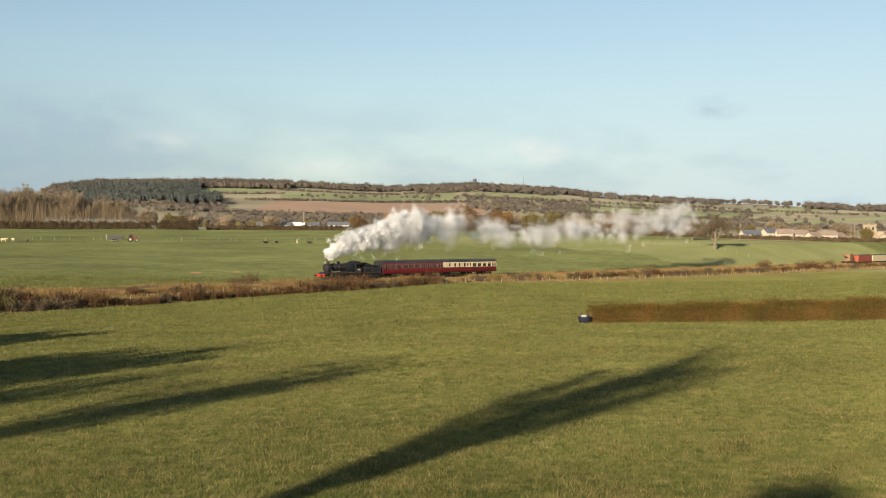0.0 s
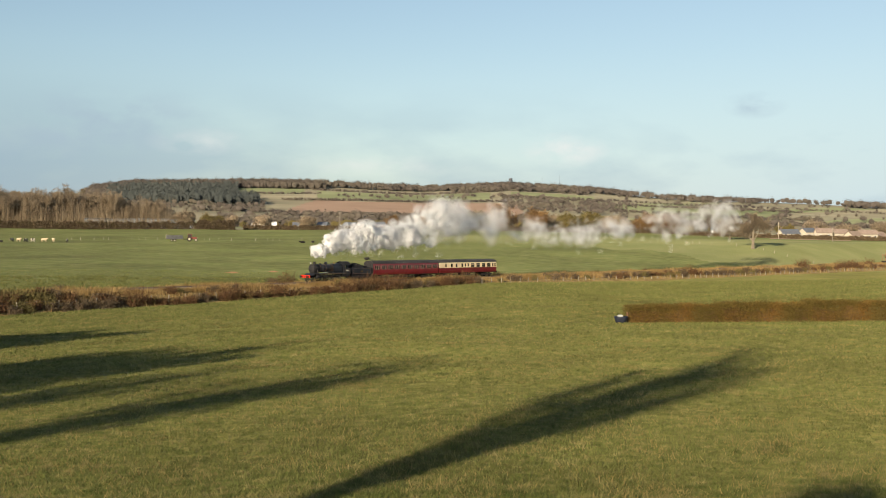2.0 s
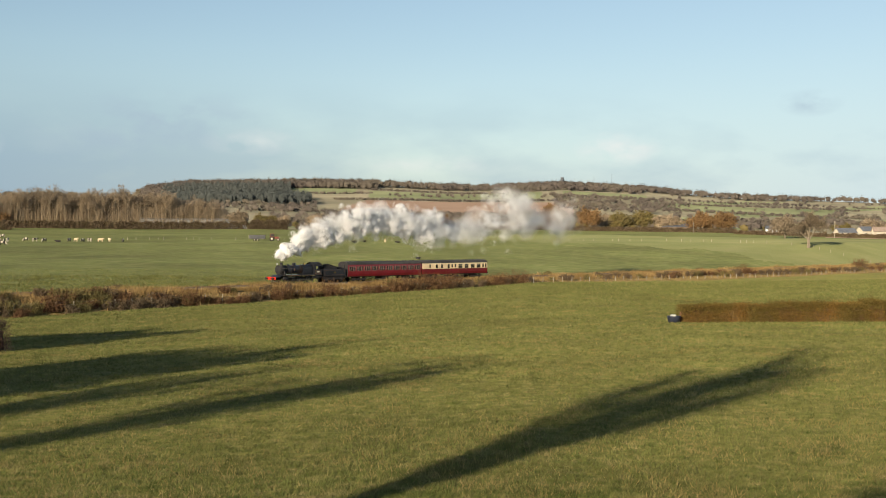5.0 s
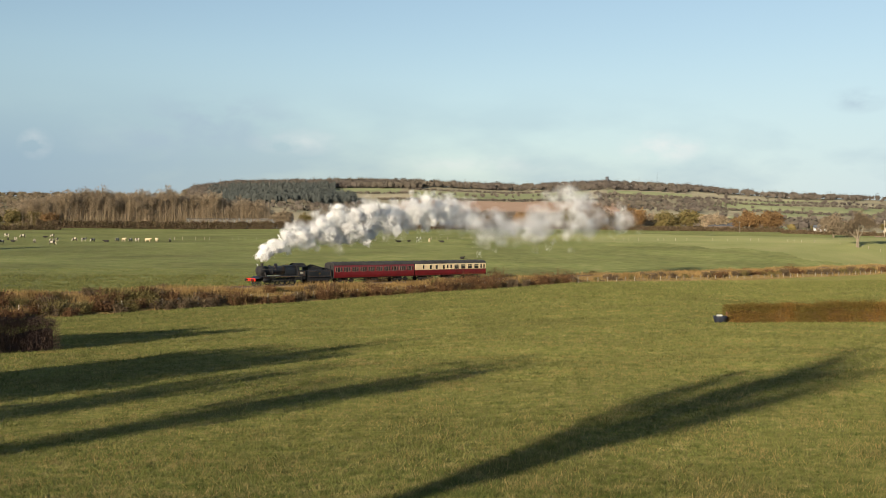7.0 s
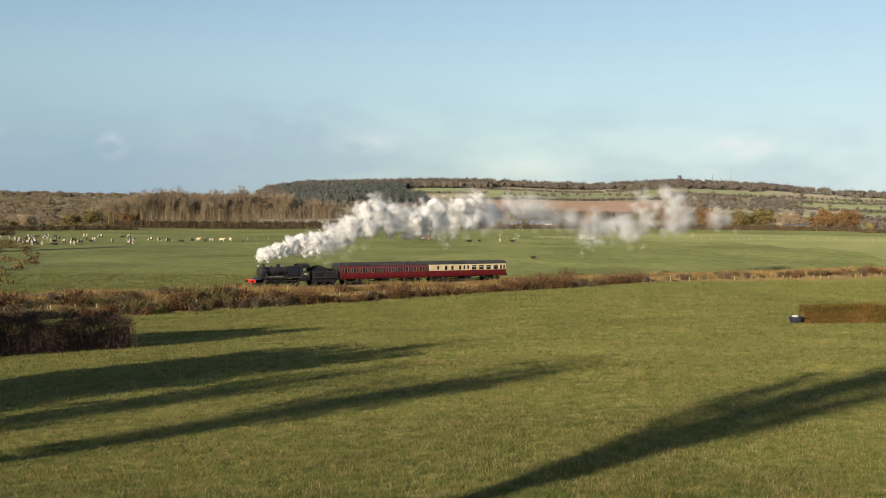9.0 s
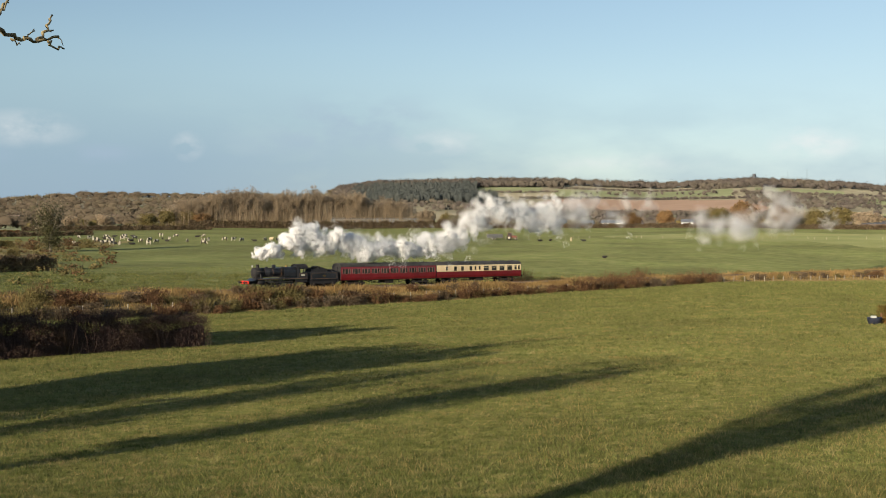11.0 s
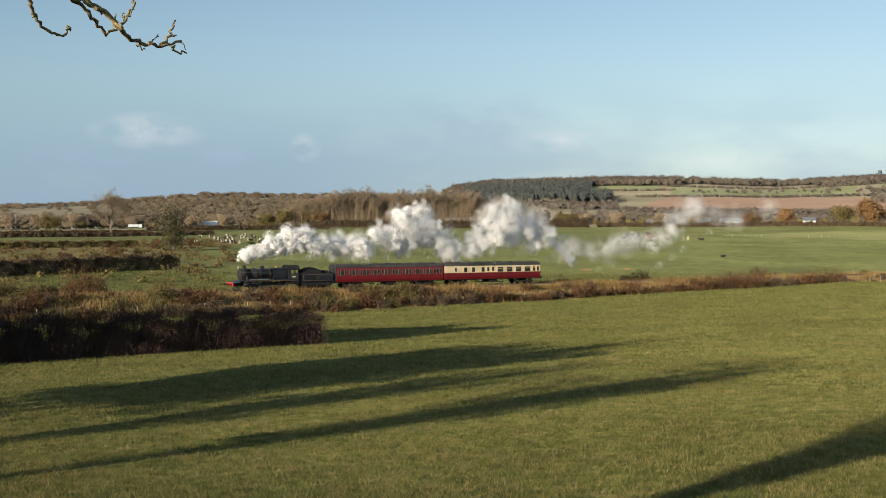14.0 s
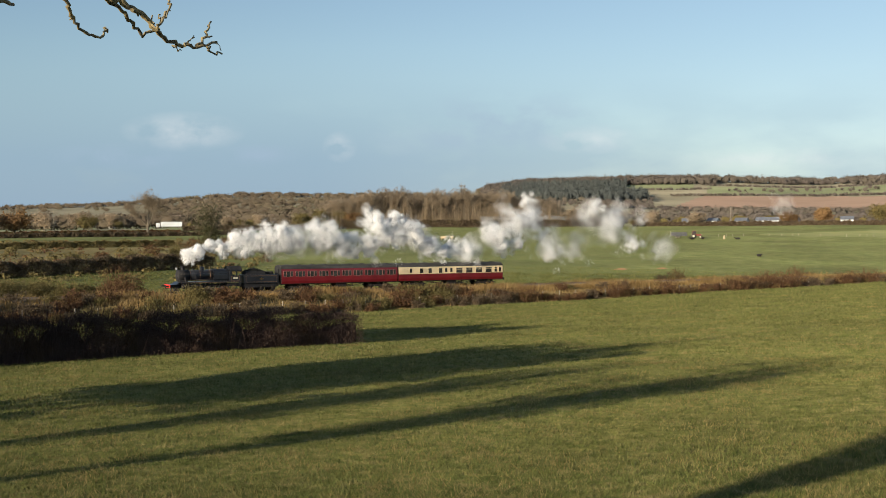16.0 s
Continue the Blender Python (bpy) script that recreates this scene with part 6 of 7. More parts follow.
def cow(label, coat, patch, lying=False, graze=False):
    ob = thing("cow", label, "cow", group="dairy herd")
    lift = -0.62 if lying else 0.0
    rings = [(-1.05, 0.12, 1.05), (-0.95, 0.30, 1.02), (-0.5, 0.38, 0.98), (0.1, 0.42, 0.95), (0.6, 0.36, 1.02), (0.85, 0.24, 1.12), (0.95, 0.08, 1.15)]
    n = 10
    v, f = [], []
    for x, r, z in rings:
        v += [(x, 0.75 * r * math.cos(2 * math.pi * i / n), z + lift + r * math.sin(2 * math.pi * i / n)) for i in range(n)]
    f = [(k * n + i, k * n + (i + 1) % n, (k + 1) * n + (i + 1) % n, (k + 1) * n + i) for k in range(len(rings) - 1) for i in range(n)]
    part("body", Shape().add(v, [q[::-1] for q in f], True), coat, ob)
    hz = 0.45 if graze else 1.3
    neck = Shape().tube((0.8, 0, 1.15 + lift), (1.15, 0, hz + lift + 0.05), 0.2, 0.13, 8)
    neck.lathe((1.1, 0, hz + lift + 0.08), (0.7, 0, -0.5), [(0, 0.02), (0.02, 0.14), (0.3, 0.11), (0.48, 0.08), (0.5, 0.01)], 8)
    part("head", neck, patch, ob)
    saddle = []
    for x, r, z in [(-0.62, 0.36, 0.985), (-0.2, 0.405, 0.965), (0.15, 0.425, 0.952)]:
        saddle += [(x, 0.77 * r * math.cos(a) * 1.03, z + lift + r * math.sin(a) * 1.03) for a in np.linspace(-0.5, math.pi + 0.5, 9)]
    part("patch", Shape().add(saddle, [(k * 9 + i, (k + 1) * 9 + i, (k + 1) * 9 + i + 1, k * 9 + i + 1) for k in range(2) for i in range(8)], True), patch, ob)
    if not lying:
        for x, y in ((0.62, 0.18), (0.62, -0.18), (-0.8, 0.18), (-0.8, -0.18)):
            part("leg", Shape().tube((x, y, 0.95), (x, y, 0), 0.11, 0.06, 6), coat, ob)
        part("tail", Shape().tube((-1.05, 0, 1.15), (-1.12, 0, 0.45), 0.035, 0.05, 5), patch, ob)
    return ob


def herd():
    rng = random.Random(12)
    kinds = [cow("black and white dairy cow standing on the grass", M_COW_W, M_COW_B), cow("black and white dairy cow grazing", M_COW_B, M_COW_W, graze=True),
             cow("black cow lying in the pasture", M_COW_B, M_COW_B, lying=True), cow("cream-coloured cow standing in the pasture", M_COW_T, M_COW_T)]
    used = set()

    def put(k, az, d):
        x, y = at(az, d)
        m = pose(x, y, gz(x, y) - 0.02, 0, 0, rng.uniform(0, 360))
        if k in used:
            copy_thing(kinds[k], m)
        else:
            used.add(k)
            kinds[k].matrix_basis = m

    for i in range(46):
        put(rng.choice((0, 1, 1, 2, 1, 1, 0, 2)), 24.5 + 6.6 * rng.random() ** 0.8, 440 + rng.uniform(-25, 75))
    for az, d, k in [(20.6, 455, 3), (20.2, 458, 3), (19.6, 450, 1), (21.4, 452, 1), (21.1, 455, 0), (22.0, 456, 1), (21.7, 458, 3), (22.5, 452, 2), (23.1, 450, 1), (23.5, 455, 0), (23.9, 458, 1), (8.7, 440, 2), (8.2, 445, 2), (7.2, 446, 3), (6.6, 444, 2), (5.6, 330, 2)]:
        put(k, az, d)


herd()


def plain_fence():
    x0, y0 = at(5, 470)
    ob = thing("pasture_fence", "row of small wooden posts across the plain", "fence", pose(x0, y0, gz(x0, y0)))
    me = Shape().block(-0.055, 0.055, -0.055, 0.055, -0.3, 1.0, 0.02).mesh("post", M_POST)
    for i in range(88):
        az = 21 - i * 0.42 + 0.12 * math.sin(i * 1.7)
        if math.sin(i * 0.9) + math.sin(i * 2.3) > 0.5:
            continue
        d = 470 + 6 * math.sin(i * 0.21) - max(0, -az - 2) * 2.0
        x, y = at(az, d)
        part("post", me, None, ob, m=pose(x - x0, y - y0, gz(x, y) - gz(x0, y0), 3 * math.sin(i), 2 * math.cos(i * 2), 10 * i))


plain_fence()


def earth_mounds():
    M_SOIL = material("red_brown_earth", [(0.20, 0.11, 0.06), (0.28, 0.16, 0.085)], 1.2, 5, 0.95, 0.8, 4)
    for k, (az, d, r) in enumerate([(12.1, 268, 0.9), (10.15, 275, 0.75)]):
        x, y = at(az, d)
        sh = Shape()
        rings = [(0, r), (0.12, r * 0.85), (0.24, r * 0.5), (0.3, 0.02)]
        sh.lathe((0, 0, 0), (0, 0, 1), rings, 14)
        sh.v = [(px * (1.8 + 0.3 * math.sin(3 * px)), py * (1 + 0.2 * math.sin(5 * px + k)), pz * (1 + 0.3 * math.sin(4 * px + 3 * py)) - 0.03) for px, py, pz in sh.v]
        ob = new("earth_mound", sh.mesh("earth_mound", M_SOIL))
        ob.matrix_basis = pose(x, y, gz(x, y), 0, 0, az + 20 * k)
        tagged(ob, "low heap of bare red-brown earth in the pasture", "mound", "earth mounds")


earth_mounds()


# ---- things that drive about ----
M_TRAC = material("red_tractor_paint", [(0.16, 0.045, 0.035), (0.22, 0.06, 0.04)], 1.5, 3, 0.5)
M_TYRE = material("black_tyre", [(0.015, 0.015, 0.015), (0.03, 0.028, 0.026)], 4, 3, 0.9)
M_TRAILER = material("dull_grey_steel", [(0.045, 0.048, 0.052), (0.10, 0.10, 0.10)], 1, 4, 0.7)


def wheel(parent, x, y, r, w):
    t = part("tyre", Shape().lathe((x, y - w / 2, r), (0, 1, 0), [(0, r * 0.55), (0, r * 0.95), (w * 0.2, r), (w * 0.8, r), (w, r * 0.95), (w, r * 0.55)], 20), M_TYRE, parent)
    part("rim", Shape().lathe((x, y - w * 0.35, r), (0, 1, 0), [(0, 0.01), (0, r * 0.56), (w * 0.7, r * 0.56), (w * 0.7, 0.01)], 14), M_PALE, t)


def tractor():
    ob = thing("tractor", "old red tractor pulling a grey trailer across the pasture", "tractor")
    part("bonnet", Shape().block(0.4, 2.3, -0.4, 0.4, 0.9, 1.65, 0.1), M_TRAC, ob)
    part("cab", Shape().block(-1.1, 0.4, -0.75, 0.75, 1.0, 1.7, 0.08).block(-1.2, 0.5, -0.8, 0.8, 2.65, 2.8, 0.05), M_TRAC, ob)
    for x in (-1.05, 0.35):
        for y in (-0.7, 0.7):
            part("cab_pillar", Shape().tube((x, y, 1.6), (x * 0.95, y * 0.95, 2.7), 0.05, None, 6), M_TRAC, ob)
    part("cab_glass", Shape().box(-1.0, 0.3, -0.68, 0.68, 1.7, 2.62), M_GLASS, ob)
    part("exhaust", Shape().tube((1.2, 0.3, 1.6), (1.2, 0.3, 2.6), 0.05, None, 6), M_SOOT, ob)
    part("headlamp", Shape().block(2.3, 2.42, -0.35, 0.35, 1.2, 1.45, 0.03), M_LAMP, ob)
    for y in (-0.85, 0.85):
        wheel(ob, -0.5, y, 0.85, 0.5)
        wheel(ob, 1.9, y, 0.55, 0.35)
        part("mudguard", Shape().block(-1.3, 0.2, y - 0.25, y + 0.25, 1.68, 1.78, 0.04), M_TRAC, ob)
    tr = thing("trailer", "grey steel livestock trailer behind the tractor", "trailer")
    part("tub", Shape().block(-9.0, -2.9, -1.15, 1.15, 0.9, 2.3, 0.06), M_TRAILER, tr)
    for i in range(7):
        x = -8.9 + i * 0.97
        for y in (-1.17, 1.17):
            part("rib", Shape().box(x, x + 0.1, min(y, y * 1.03), max(y, y * 1.03), 0.95, 2.25), M_TRAILER, tr)
    part("tail_board", Shape().box(-9.1, -9.0, -1.15, 1.15, 0.95, 2.6), M_PALE, tr)
    part("drawbar", Shape().tube((-2.9, 0, 0.85), (-1.3, 0, 0.7), 0.08, None, 6), M_SOOT, tr)
    part("axle", Shape().box(-7.4, -5.4, -0.9, 0.9, 0.45, 0.9), M_UNDER, tr)
    for x in (-7.0, -5.8):
        for y in (-0.95, 0.95):
            wheel(tr, x, y, 0.45, 0.3)
    return ob, tr


TRACTOR, TRAILER = tractor()


def tractor_pose(t):
    az = float(np.interp(t, [0, 3.5, 8, 12.5, 14.5, 16], [14.95, 13.25, 11.3, 9.55, 8.95, 8.55]))
    x, y = at(az, 452)
    x2, y2 = at(az + 0.6, 452)
    return pose(x, y, min(gz(x, y), gz(x2, y2)) - 0.03, 0, 0, az - 1)


def lorry():
    ob = thing("lorry", "articulated lorry with a long white trailer on the far road", "lorry")
    part("box_body", Shape().block(-13.2, 0, -1.25, 1.25, 1.1, 4.1, 0.08), M_WHITE, ob)
    part("cab", Shape().block(0.5, 2.9, -1.2, 1.2, 0.7, 3.3, 0.2), M_WHITE, ob)
    part("windscreen", Shape().box(2.88, 2.93, -1.0, 1.0, 1.9, 2.8), M_GLASS, ob)
    part("chassis", Shape().box(-13, 1, -0.5, 0.5, 0.6, 1.1), M_UNDER, ob)
    for x in (1.9, -1.2, -9.6, -10.9, -12.2):
        for y in (-1.05, 1.05):
            wheel(ob, x, y, 0.5, 0.32)
    return ob


LORRY = lorry()


def lorry_pose(t):
    az = float(np.interp(t, [0, 12.5, 16], [7.6, 28.3, 34.1]))
    x, y = at(az, 765)
    return pose(x, y, gz(x, y) + 0.6, 0, 0, 180 + az)


def flat_truck():
    ob = thing("truck", "small white flat-sided truck on the far road", "truck")
    part("box_body", Shape().block(-6.2, 0, -1.15, 1.15, 0.95, 2.5, 0.06), M_WHITE, ob)
    part("cab", Shape().block(0.2, 2.1, -1.1, 1.1, 0.6, 2.6, 0.2), M_WHITE, ob)
    part("windscreen", Shape().box(2.08, 2.13, -0.9, 0.9, 1.5, 2.3), M_GLASS, ob)
    part("chassis", Shape().box(-6.1, 0.6, -0.5, 0.5, 0.55, 0.95), M_UNDER, ob)
    for x in (1.2, -4.6):
        for y in (-0.95, 0.95):
            wheel(ob, x, y, 0.45, 0.28)
    return ob


TRUCK = flat_truck()


def truck_pose(t):
    az = 36.7 - 2.17 * (t - 12.5)
    x, y = at(az, 760)
    return pose(x, y, gz(x, y) + 0.5, 0, 0, az)


# ---- the viewer's own side: trees that shade the field, the overhanging branch, the drinking tub ----
def near_trees():
    """Bare trees and bushes of the field's near edge; their long shadows fall across the grass."""
    # the belt trees are added out of view, only to darken the left hedges
    edge, belt = "bare ivy-grown hedgerow tree at the field edge", "unseen thicket tree added to shade the hedges"
    for k, (x, y, h, sp, lab) in enumerate([(-32.4, 23.6, 12.2, 0.75, edge), (-34.6, 23.6, 12.3, 0.8, edge), (-36.4, 25.3, 12.7, 0.75, edge), (-24.5, 8.0, 12.0, 0.24, edge), (-29.0, 13.0, 9.8, 0.18, edge),
                                            (-12.6, 1.9, 13.4, 0.24, "tall ivy-grown ash beside the viewpoint"), (-4.4, -2.4, 3.6, 1.0, "low bare thorn on the bank"),
                                            (-54.5, 45.0, 14.0, 0.5, belt), (-57.0, 40.0, 14.0, 0.5, belt), (-60.0, 34.5, 14.0, 0.5, belt), (-63.0, 29.0, 14.0, 0.5, belt), (-66.5, 24.0, 14.0, 0.5, belt), (-70.0, 18.0, 14.0, 0.5, belt), (-74.0, 12.0, 14.0, 0.5, belt),
                                            (-58.5, 47.0, 13, 0.5, belt), (-62.0, 41.0, 13, 0.5, belt), (-65.5, 35.0, 13, 0.5, belt), (-69.0, 29.0, 13, 0.5, belt), (-73.0, 23.0, 13, 0.5, belt),
                                            (-210, 118, 17, 0.5, belt), (-216, 110, 17, 0.5, belt), (-222, 102, 17, 0.5, belt), (-230, 94, 17, 0.5, belt), (-204, 126, 15, 0.5, belt)]):
        ob = thing("tree", lab, "tree", pose(x, y, gz(x, y), 0, 0, 70 * k), "trees on the near bank")
        sh, (v, f), pts = tree_meshes(500 + k, h, sp, 0.26, 2 if k in (3, 4, 5) else 5, 0.9, 0.04, 2, 0.18, 3, 0.25)
        part("trunk", sh, M_BARK, ob)
        part("crown", soup("crown", v, f, M_TWIG), M_TWIG, ob)
        if k != 6:
            r = np.random.default_rng(600 + k)
            lv, lf = flakes(r, pts[r.random(len(pts)) < ((0.30, 0.9, 0.9, 0.06, 0.04, 0.03, 0)[k] if k < 7 else 0.75)] + r.normal(size=3) * 0.05, 0.7 if k < 7 else 1.25)
            if k == 5:
                # ivy thick about the stem from near the ground, thinning upwards
                q = r.random(1700) ** 0.8
                lump = 1.0 + 0.35 * np.sin(q * 19) + 0.25 * np.sin(q * 43 + 1)
                ring, spin = (0.85 - 0.55 * q ** 1.5) * lump * np.sqrt(r.random(1700)), r.uniform(0, 2 * np.pi, 1700)
                iv, jf = flakes(r, np.column_stack([ring * np.cos(spin), ring * np.sin(spin), 0.8 + 10.2 * q]), 0.30)
                lv, lf = np.concatenate([lv, iv]), np.concatenate([lf, jf + len(lv)])
            part("foliage", soup("foliage", lv, lf, M_IVY), M_IVY, ob, "dark ivy among the branches")


near_trees()


def overhanging_branch():
    ob = thing("ash_branch", "lichen-speckled leafless ash branch overhanging the view", "branch")

    def p(az, el, d):
        a, e = radians(az), radians(el)
        return Vector((-d * math.sin(a), d * math.cos(a), EYE + d * math.tan(e)))

    def shoot(name, pts, r0, r1, seed, d0=6.0, d1=6.4):
        rng = random.Random(seed)
        sh = Shape()
        n = len(pts)
        q = [p(a, e, d0 + (d1 - d0) * i / max(1, n - 1)) for i, (a, e) in enumerate(pts)]
        fine = []
        for i in range(n - 1):
            for j in range(4):
                t = j / 4
                c = q[i].lerp(q[i + 1], t)
                fine.append(c + Vector((rng.gauss(0, 1), rng.gauss(0, 1), rng.gauss(0, 1))) * 0.006)
        fine.append(q[-1])
        m = len(fine)
        sh.sweep(fine, [(r0 + (r1 - r0) * i / m) * (1.25 if i % 3 == 0 else 1.0) for i in range(m)], 7)
        return part(name, sh, M_BRANCH, ob)

    for name, pts, r0, r1, seed in BRANCHES:
        shoot(name, pts, r0, r1, seed)


M_BRANCH = material("lichened_ash_bark", [(0.06, 0.05, 0.035), (0.24, 0.19, 0.10), (0.34, 0.27, 0.13)], 16, 4, 0.9, 0.5, 40)
BRANCHES = (
    ("limb", [(36.91, 11.38), (36.1, 10.59), (35.36, 10.21), (34.81, 9.95), (34.25, 9.32), (33.88, 8.96), (33.41, 8.69), (32.94, 8.61), (32.32, 8.57), (31.41, 8.79)], 0.016, 0.006, 1),
    ("twig", [(37.19, 11.27), (36.37, 10.58), (35.73, 10.15), (35.28, 9.56), (34.81, 9.07), (34.2, 9.29)], 0.011, 0.006, 2),
    ("twig", [(35.36, 10.21), (35.04, 9.92)], 0.008, 0.006, 3),
    ("twig", [(38.91, 11.18), (38.3, 10.44), (38.07, 9.95), (37.76, 9.32), (37.3, 8.95), (36.76, 8.88), (36.48, 9.14), (36.55, 9.33)], 0.01, 0.004, 4),
    ("twig", [(41.64, 10.65), (41.12, 10.33), (40.55, 10.14)], 0.011, 0.008, 5),
    ("twig", [(38.07, 9.77), (38.01, 9.59)], 0.004, 0.003, 6),
    ("twig", [(34.2, 9.29), (33.87, 9.85), (33.63, 10.32), (33.6, 10.7), (33.53, 11.07)], 0.006, 0.005, 7),
    ("twig", [(34.2, 9.29), (34.39, 9.55), (34.41, 9.85)], 0.006, 0.003, 8),
    ("twig", [(34.16, 9.46), (33.97, 9.8), (34.03, 9.98)], 0.004, 0.003, 9),
    ("twig", [(33.82, 9.89), (33.59, 10.14), (33.6, 10.28)], 0.004, 0.003, 10),
    ("twig", [(32.32, 8.57), (31.98, 9.06), (31.79, 9.44), (31.69, 9.74)], 0.007, 0.004, 11),
    ("twig", [(31.94, 9.03), (31.65, 9.07)], 0.004, 0.004, 12),
    ("twig", [(32.94, 8.63), (32.65, 8.85), (32.48, 9.09)], 0.004, 0.002, 13),
    ("twig", [(33.43, 8.62), (33.32, 8.43), (33.08, 8.37)], 0.004, 0.002, 14),
    ("twig", [(31.89, 8.57), (31.61, 8.31), (31.18, 8.26)], 0.005, 0.004, 15),
    ("twig", [(31.41, 8.77), (31.22, 8.41)], 0.002, 0.002, 16),
)
overhanging_branch()


def drinking_tub():
    x, y = at(-6.72, 88.6)
    ob = thing("water_tub", "dark blue plastic drinking tub with a pale float box", "tub", pose(x, y, gz(x, y)))
    M_TUB = material("dark_blue_plastic", [(0.02, 0.024, 0.038), (0.035, 0.04, 0.06)], 3, 3, 0.45)
    part("tub", Shape().lathe((0, 0, 0), (0, 0, 1), [(0, 0.01), (0, 0.40), (0.42, 0.50), (0.5, 0.52), (0.5, 0.46), (0.2, 0.4), (0.2, 0.01)], 20), M_TUB, ob)
    part("float_box", Shape().block(-0.25, 0.15, -0.2, 0.2, 0.38, 0.6, 0.04), M_LAMP, ob, "pale grey float box")
    part("water", Shape().lathe((0, 0, 0.4), (0, 0, 1), [(0, 0.48), (0.004, 0.001)], 16), M_GLASS, ob, "dark still water")


drinking_tub()


# ---- steam ----
def steam_material(name):
    """White droplets that send light on to all sides."""
    m = bpy.data.materials.new(name)
    m.use_nodes = True
    nt = m.node_tree
    nt.nodes.remove(nt.nodes["Principled BSDF"])
    d, t, mx = nt.nodes.new("ShaderNodeBsdfDiffuse"), nt.nodes.new("ShaderNodeBsdfTranslucent"), nt.nodes.new("ShaderNodeMixShader")
    for b in (d, t):
        b.inputs["Color"].default_value = (0.97, 0.97, 0.975, 1)
    mx.inputs[0].default_value = 0.45
    nt.links.new(d.outputs[0], mx.inputs[1])
    nt.links.new(t.outputs[0], mx.inputs[2])
    nt.links.new(mx.outputs[0], nt.nodes["Material Output"].inputs["Surface"])
    return m


M_STEAM = steam_material("steam")


def puff_mesh(seed, radius, n, size, loose):
    """A billow of very fine scales about rounded lobes, dense within and fraying at the edge; loose: how far it has come apart."""
    rng = np.random.default_rng(seed)
    k = 16
    c = rng.normal(size=(k, 3)) * radius * 0.45
    rad = rng.uniform(0.22, 0.48, k) * radius
    i = rng.choice(k, n, p=rad ** 2 / (rad ** 2).sum())
    d = rng.normal(size=(n, 3))
    d /= np.linalg.norm(d, axis=1)[:, None]
    out = (0.90 + np.abs(rng.normal(size=n)) * (0.12 + 0.3 * loose) + (rng.random(n) < loose) * rng.exponential(0.20, n)) * rng.random(n) ** 0.2
    p = c[i] + d * (rad[i] * out)[:, None]
    v, f = scales(rng, p, d, size, 0.30, 3)
    # normals leaned sunwards to whiten the billow's shaded side
    way = 0.55 * d + 0.4 * p / radius + 0.6 * SUN_WAY + rng.normal(size=(n, 3)) * 0.08
    return rounded(soup("billow", v, f, M_STEAM), np.repeat(way, 3, 0))


PUFFS = []     # (object, time of leaving the chimney, time it is first seen, how long it lasts, its own share of the spread)
PLUME = thing("steam_plume", "white billowing steam trailing from the locomotive chimney", "steam")
BILLOWS = [puff_mesh(70 + k, r, n, 0.064, 0.20) for k, (r, n) in enumerate([(1.3, 4200), (1.5, 5000), (1.1, 3300)])]
SWELLS = [puff_mesh(80 + k, r, n, 0.068, 0.40) for k, (r, n) in enumerate([(1.65, 3200), (1.9, 3800), (1.4, 2600)])]
VEILS = [puff_mesh(90 + k, r, n, 0.066, 0.60) for k, (r, n) in enumerate([(2.1, 1400), (2.5, 1650), (1.8, 1150)])]
# seconds at which the steam was blown out, and how high over the rails its top and its foot come to stand
EARLY = ((-24, 20, 9), (-19, 18, 9), (-16, 17, 6), (-12.7, 14, 8), (-9.5, 12, 5.5), (-7.5, 13, 6.5), (-5.9, 18, 6), (-4.6, 14, 8), (-3.4, 21, 8), (-2.6, 20, 7.3), (-1.9, 17, 6.7), (-1.2, 13.5, 6.5), (-0.3, 13, 6.3), (0.3, 15, 6), (0.8, 14, 6.2),
         (1.4, 16, 9), (2.2, 17, 9.8), (3.2, 17.5, 10), (3.9, 14.8, 9.5), (4.5, 17, 7.5), (5, 17.6, 6.5), (5.4, 16.6, 8), (5.8, 15, 9), (6.5, 16.5, 9), (6.9, 18, 10), (7.2, 14, 9), (7.5, 11, 5.5))
LATE = ((7.9, 9.5, 4.2), (8.4, 8.4, 3.7), (8.9, 7.2, 2.9), (9.2, 6.3, 3), (9.6, 8.5, 3), (9.9, 12.2, 4.6), (10.3, 14.7, 5), (10.6, 15.8, 6), (10.85, 12, 4), (11.05, 7, 3), (11.25, 7, 2.4), (11.5, 11, 5), (11.7, 15.5, 6), (11.9, 14.8, 4.6),
        (12.2, 10, 4.7), (12.5, 7.3, 3.4), (12.85, 7, 3), (13.1, 9.8, 5), (13.4, 13.6, 6), (13.7, 13.4, 4.6), (13.85, 7.5, 3.5), (14.05, 8, 4), (14.2, 11.3, 5), (14.45, 11.6, 6), (14.65, 9.8, 5), (14.85, 10.4, 5), (16, 9, 4.6))
# the wind against the train freshens: metres per second, and how far it has blown since the start
BREEZE = ((-25, 0.6), (0, 0.8), (3, 1.2), (5, 3), (7, 3), (8, 4), (10, 6), (11, 7), (16, 7))
HOUR = np.arange(-25, 16.01, 0.05)
BLOWN = np.cumsum(np.interp(HOUR, *zip(*BREEZE))) * 0.05


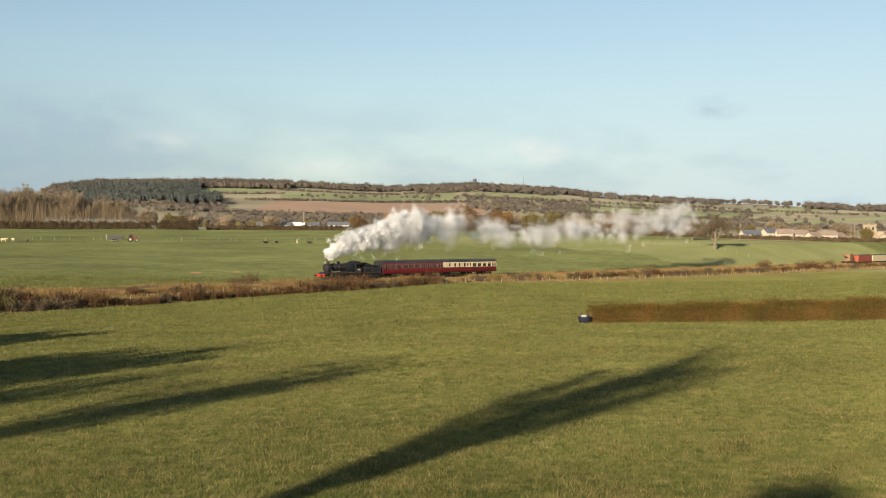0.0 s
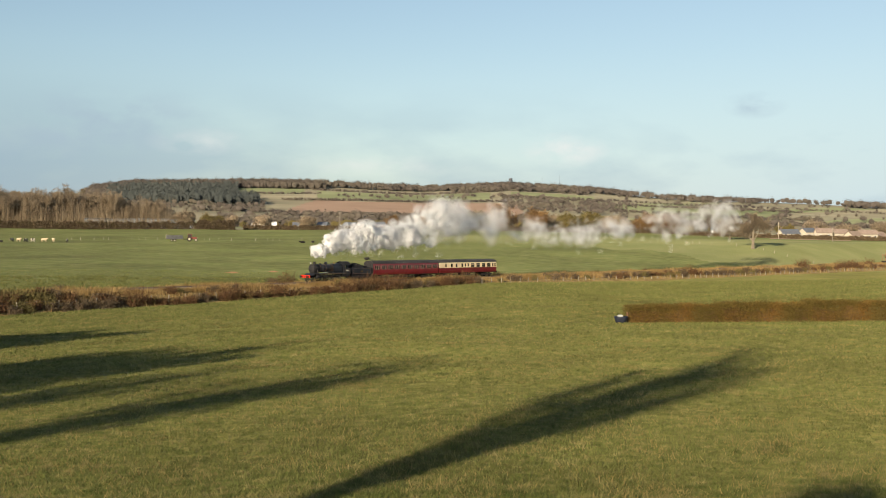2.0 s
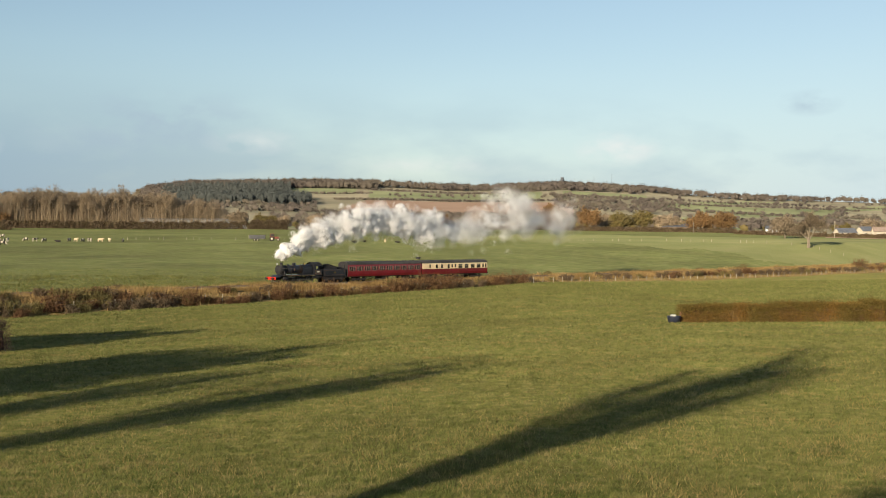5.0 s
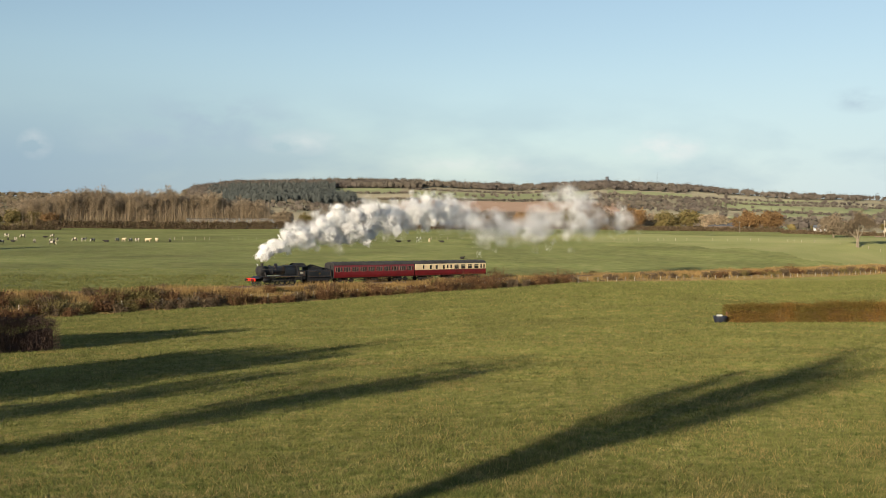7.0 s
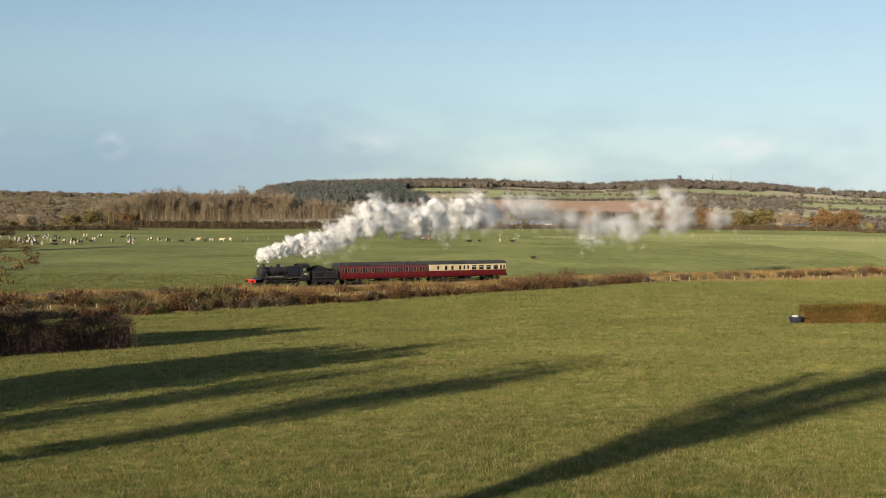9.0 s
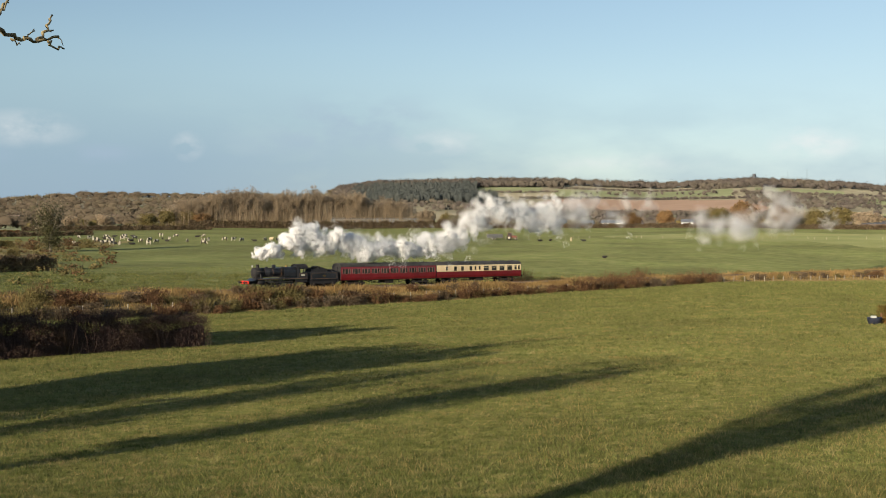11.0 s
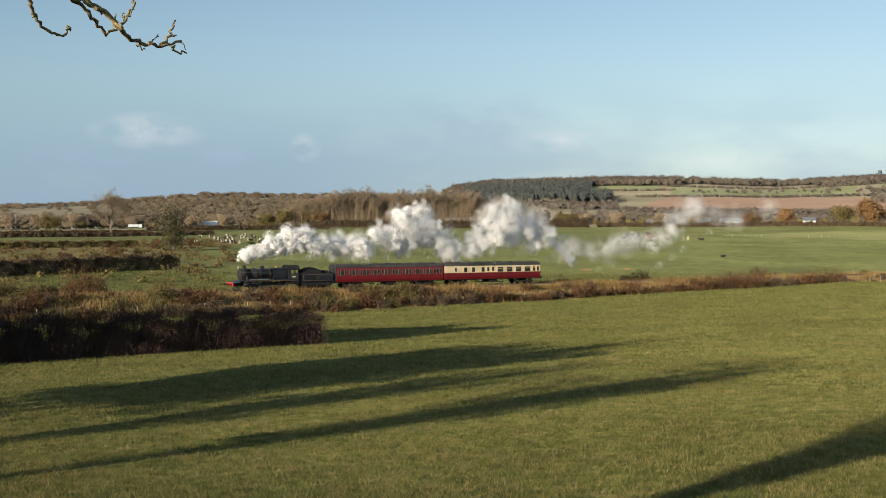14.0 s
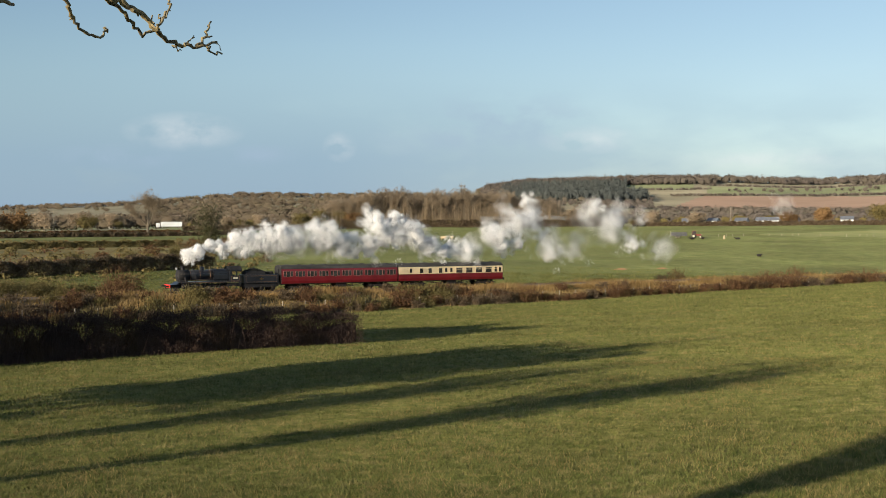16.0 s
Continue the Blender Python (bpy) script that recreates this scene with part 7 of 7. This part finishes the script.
def reach(te, age):
    """Top and foot over the rails of the steam blown out at te, when it is that old."""
    t, top, foot = zip(*(EARLY + LATE))
    m = 1 - math.exp(-(age / float(np.interp(te, (-1, 2, 5), (4.2, 2.8, 2.1)))) ** float(np.interp(te, (-1, 2), (1.6, 1.3))))
    y_top, y_foot = np.interp(age, (0, 0.2, 0.6, 1.2), (4.8, 7.0, 8.6, 9.6)), np.interp(age, (0, 0.3, 1.2), (4.0, 4.6, 5.2))
    return float(y_top * (1 - m) + np.interp(te, t, top) * m * 1.03), float(y_foot * (1 - m) + np.interp(te, t, foot) * m)


def make_plume():
    rng = random.Random(21)
    te = -23.0
    while te < 15.95:
        top, foot = reach(te, 4.0)
        weak = 0.85 if top < 9 else 1.0
        for name, set_of, sizes, delay, life, each in (("billow", BILLOWS, (1.3, 1.5, 1.1), 0.0, 3.5, 3.0), ("swell", SWELLS, (1.65, 1.9, 1.4), 0.5, 4.8, 3.6), ("veil", VEILS, (2.1, 2.5, 1.8), 0.9, 13.0 if te < 0 else 7.4 if te < 7 else 6.2, 3.4)):
            number = max(2 if name == "billow" else 1, round((top - foot) / each))
            for q in range(number):
                last = life * weak * rng.uniform(0.75, 1.25)
                if te < -6 and name == "veil":
                    last = rng.uniform(0.3, 5.0) - te if math.sin(te * 2.3) + 0.5 * math.sin(te * 5.1) > -0.2 else 0
                if te + last < 0.3 or te + delay > 15.96:
                    continue
                k = rng.randrange(3)
                ob = tagged(part(name, set_of[k], None, PLUME), kind="stuff")
                t0 = te + rng.uniform(-0.1, 0.1)
                PUFFS.append((ob, t0, t0 + delay * rng.uniform(0.7, 1.3), last, rng.gauss(0, 1), rng.gauss(0, 1), (q + rng.random()) / number, rng.uniform(-50, 50), sizes[k]))
        te += 0.2 if te < 7 else 0.16


make_plume()


def puff_place(te, t, u, v, w, r=1.2):
    """Where a billow is at t: thrown up from the chimney, blown back by the wind, then climbing or sinking as it spreads; w: its share of the height."""
    age = max(0.0, t - te)
    back = float(np.interp(t, HOUR, BLOWN) - np.interp(te, HOUR, BLOWN)) * age / (age + 0.5)
    s = run(te) - 2.2 - back
    x, y = on_line(s)
    top, foot = reach(te, age)
    sp = 0.06 + 0.5 * (1 - math.exp(-age / 1.2)) + 0.08 * age
    x += u * sp * 0.7 * ALONG[0] + v * sp * OVER[0]
    y += u * sp * 0.7 * ALONG[1] + v * sp * OVER[1]
    low, high = foot + 0.8 * r, top - 0.8 * r
    z = low + (high - low) * w if high > low else (top + foot) / 2
    return x, y, rail_z(s) + max(z, (4.9 if age < 1.5 else 2.5) + 0.2 * r)


def motions():
    for ob in (LOCO, TENDER, COACH_A, COACH_B):
        walk(ob, [(t, train_pose(t)) for t in range(17)])
    for ob, x, r, step in SPIN:
        n = 16 * FPS // step
        ts = [i * step / FPS for i in range(n + 1)]
        walk(ob, [(t, Matrix.Translation((x, 0, r)) @ Matrix.Rotation(run(t) / r, 4, "Y")) for t in ts])
    for ob, x, z, throw, y in RODS:
        ts = [i * 3 / FPS for i in range(161)]
        rows = []
        for t in ts:
            a = run(t) / 0.76 + (0 if y > 0 else math.pi / 2)
            rows.append((t, Matrix.Translation((x + throw * math.cos(a), y, 0.76 - throw * math.sin(a)))))
        walk(ob, rows)
    for t_ob, fn in ((TRACTOR, tractor_pose), (TRAILER, tractor_pose), (LORRY, lorry_pose), (TRUCK, truck_pose)):
        walk(t_ob, [(t, fn(t)) for t in range(0, 17, 2)])
    tick = 1 / FPS
    for ob, te, seen, life, u, v, w, turn, r in PUFFS:
        def below(t):
            s = run(t) - 2.05
            return pose(*on_line(s), rail_z(s) - 9.0, 0, 0, turn)

        t1, t2 = round(seen * FPS) * tick, round((te + life) * FPS) * tick
        if t2 < 0.1 or t1 > 15.98:
            walk(ob, [(0, below(0)), (16, below(16))])
            continue
        rows = []
        if t1 > 0.05:
            rows = [(0.0, below(0))] + ([(t1 - tick, below(t1 - tick))] if t1 > 1.5 * tick else [])
        stops = [max(t1, 0.0)]
        for a in (0.2, 0.45, 0.8, 1.4, 2.4, 3.8, 5.5, 7.5, 9.5, 12.0, 14.5):
            if max(t1, 0) + 0.1 < te + a < min(t2, 16) - 0.1:
                stops.append(te + a)
        stops.append(min(t2, 16.0))
        for t in stops:
            x, y, z = puff_place(te, t, u, v, w, r)
            g = (t - te) * 8
            rows.append((t, pose(x, y, z, max(-30, min(30, g * u)), max(-30, min(30, g * v)), turn)))
        if t2 < 15.9:
            rows.append((t2 + tick, below(t2)))
            rows.append((16.0, below(t2)))
        walk(ob, rows)


motions()
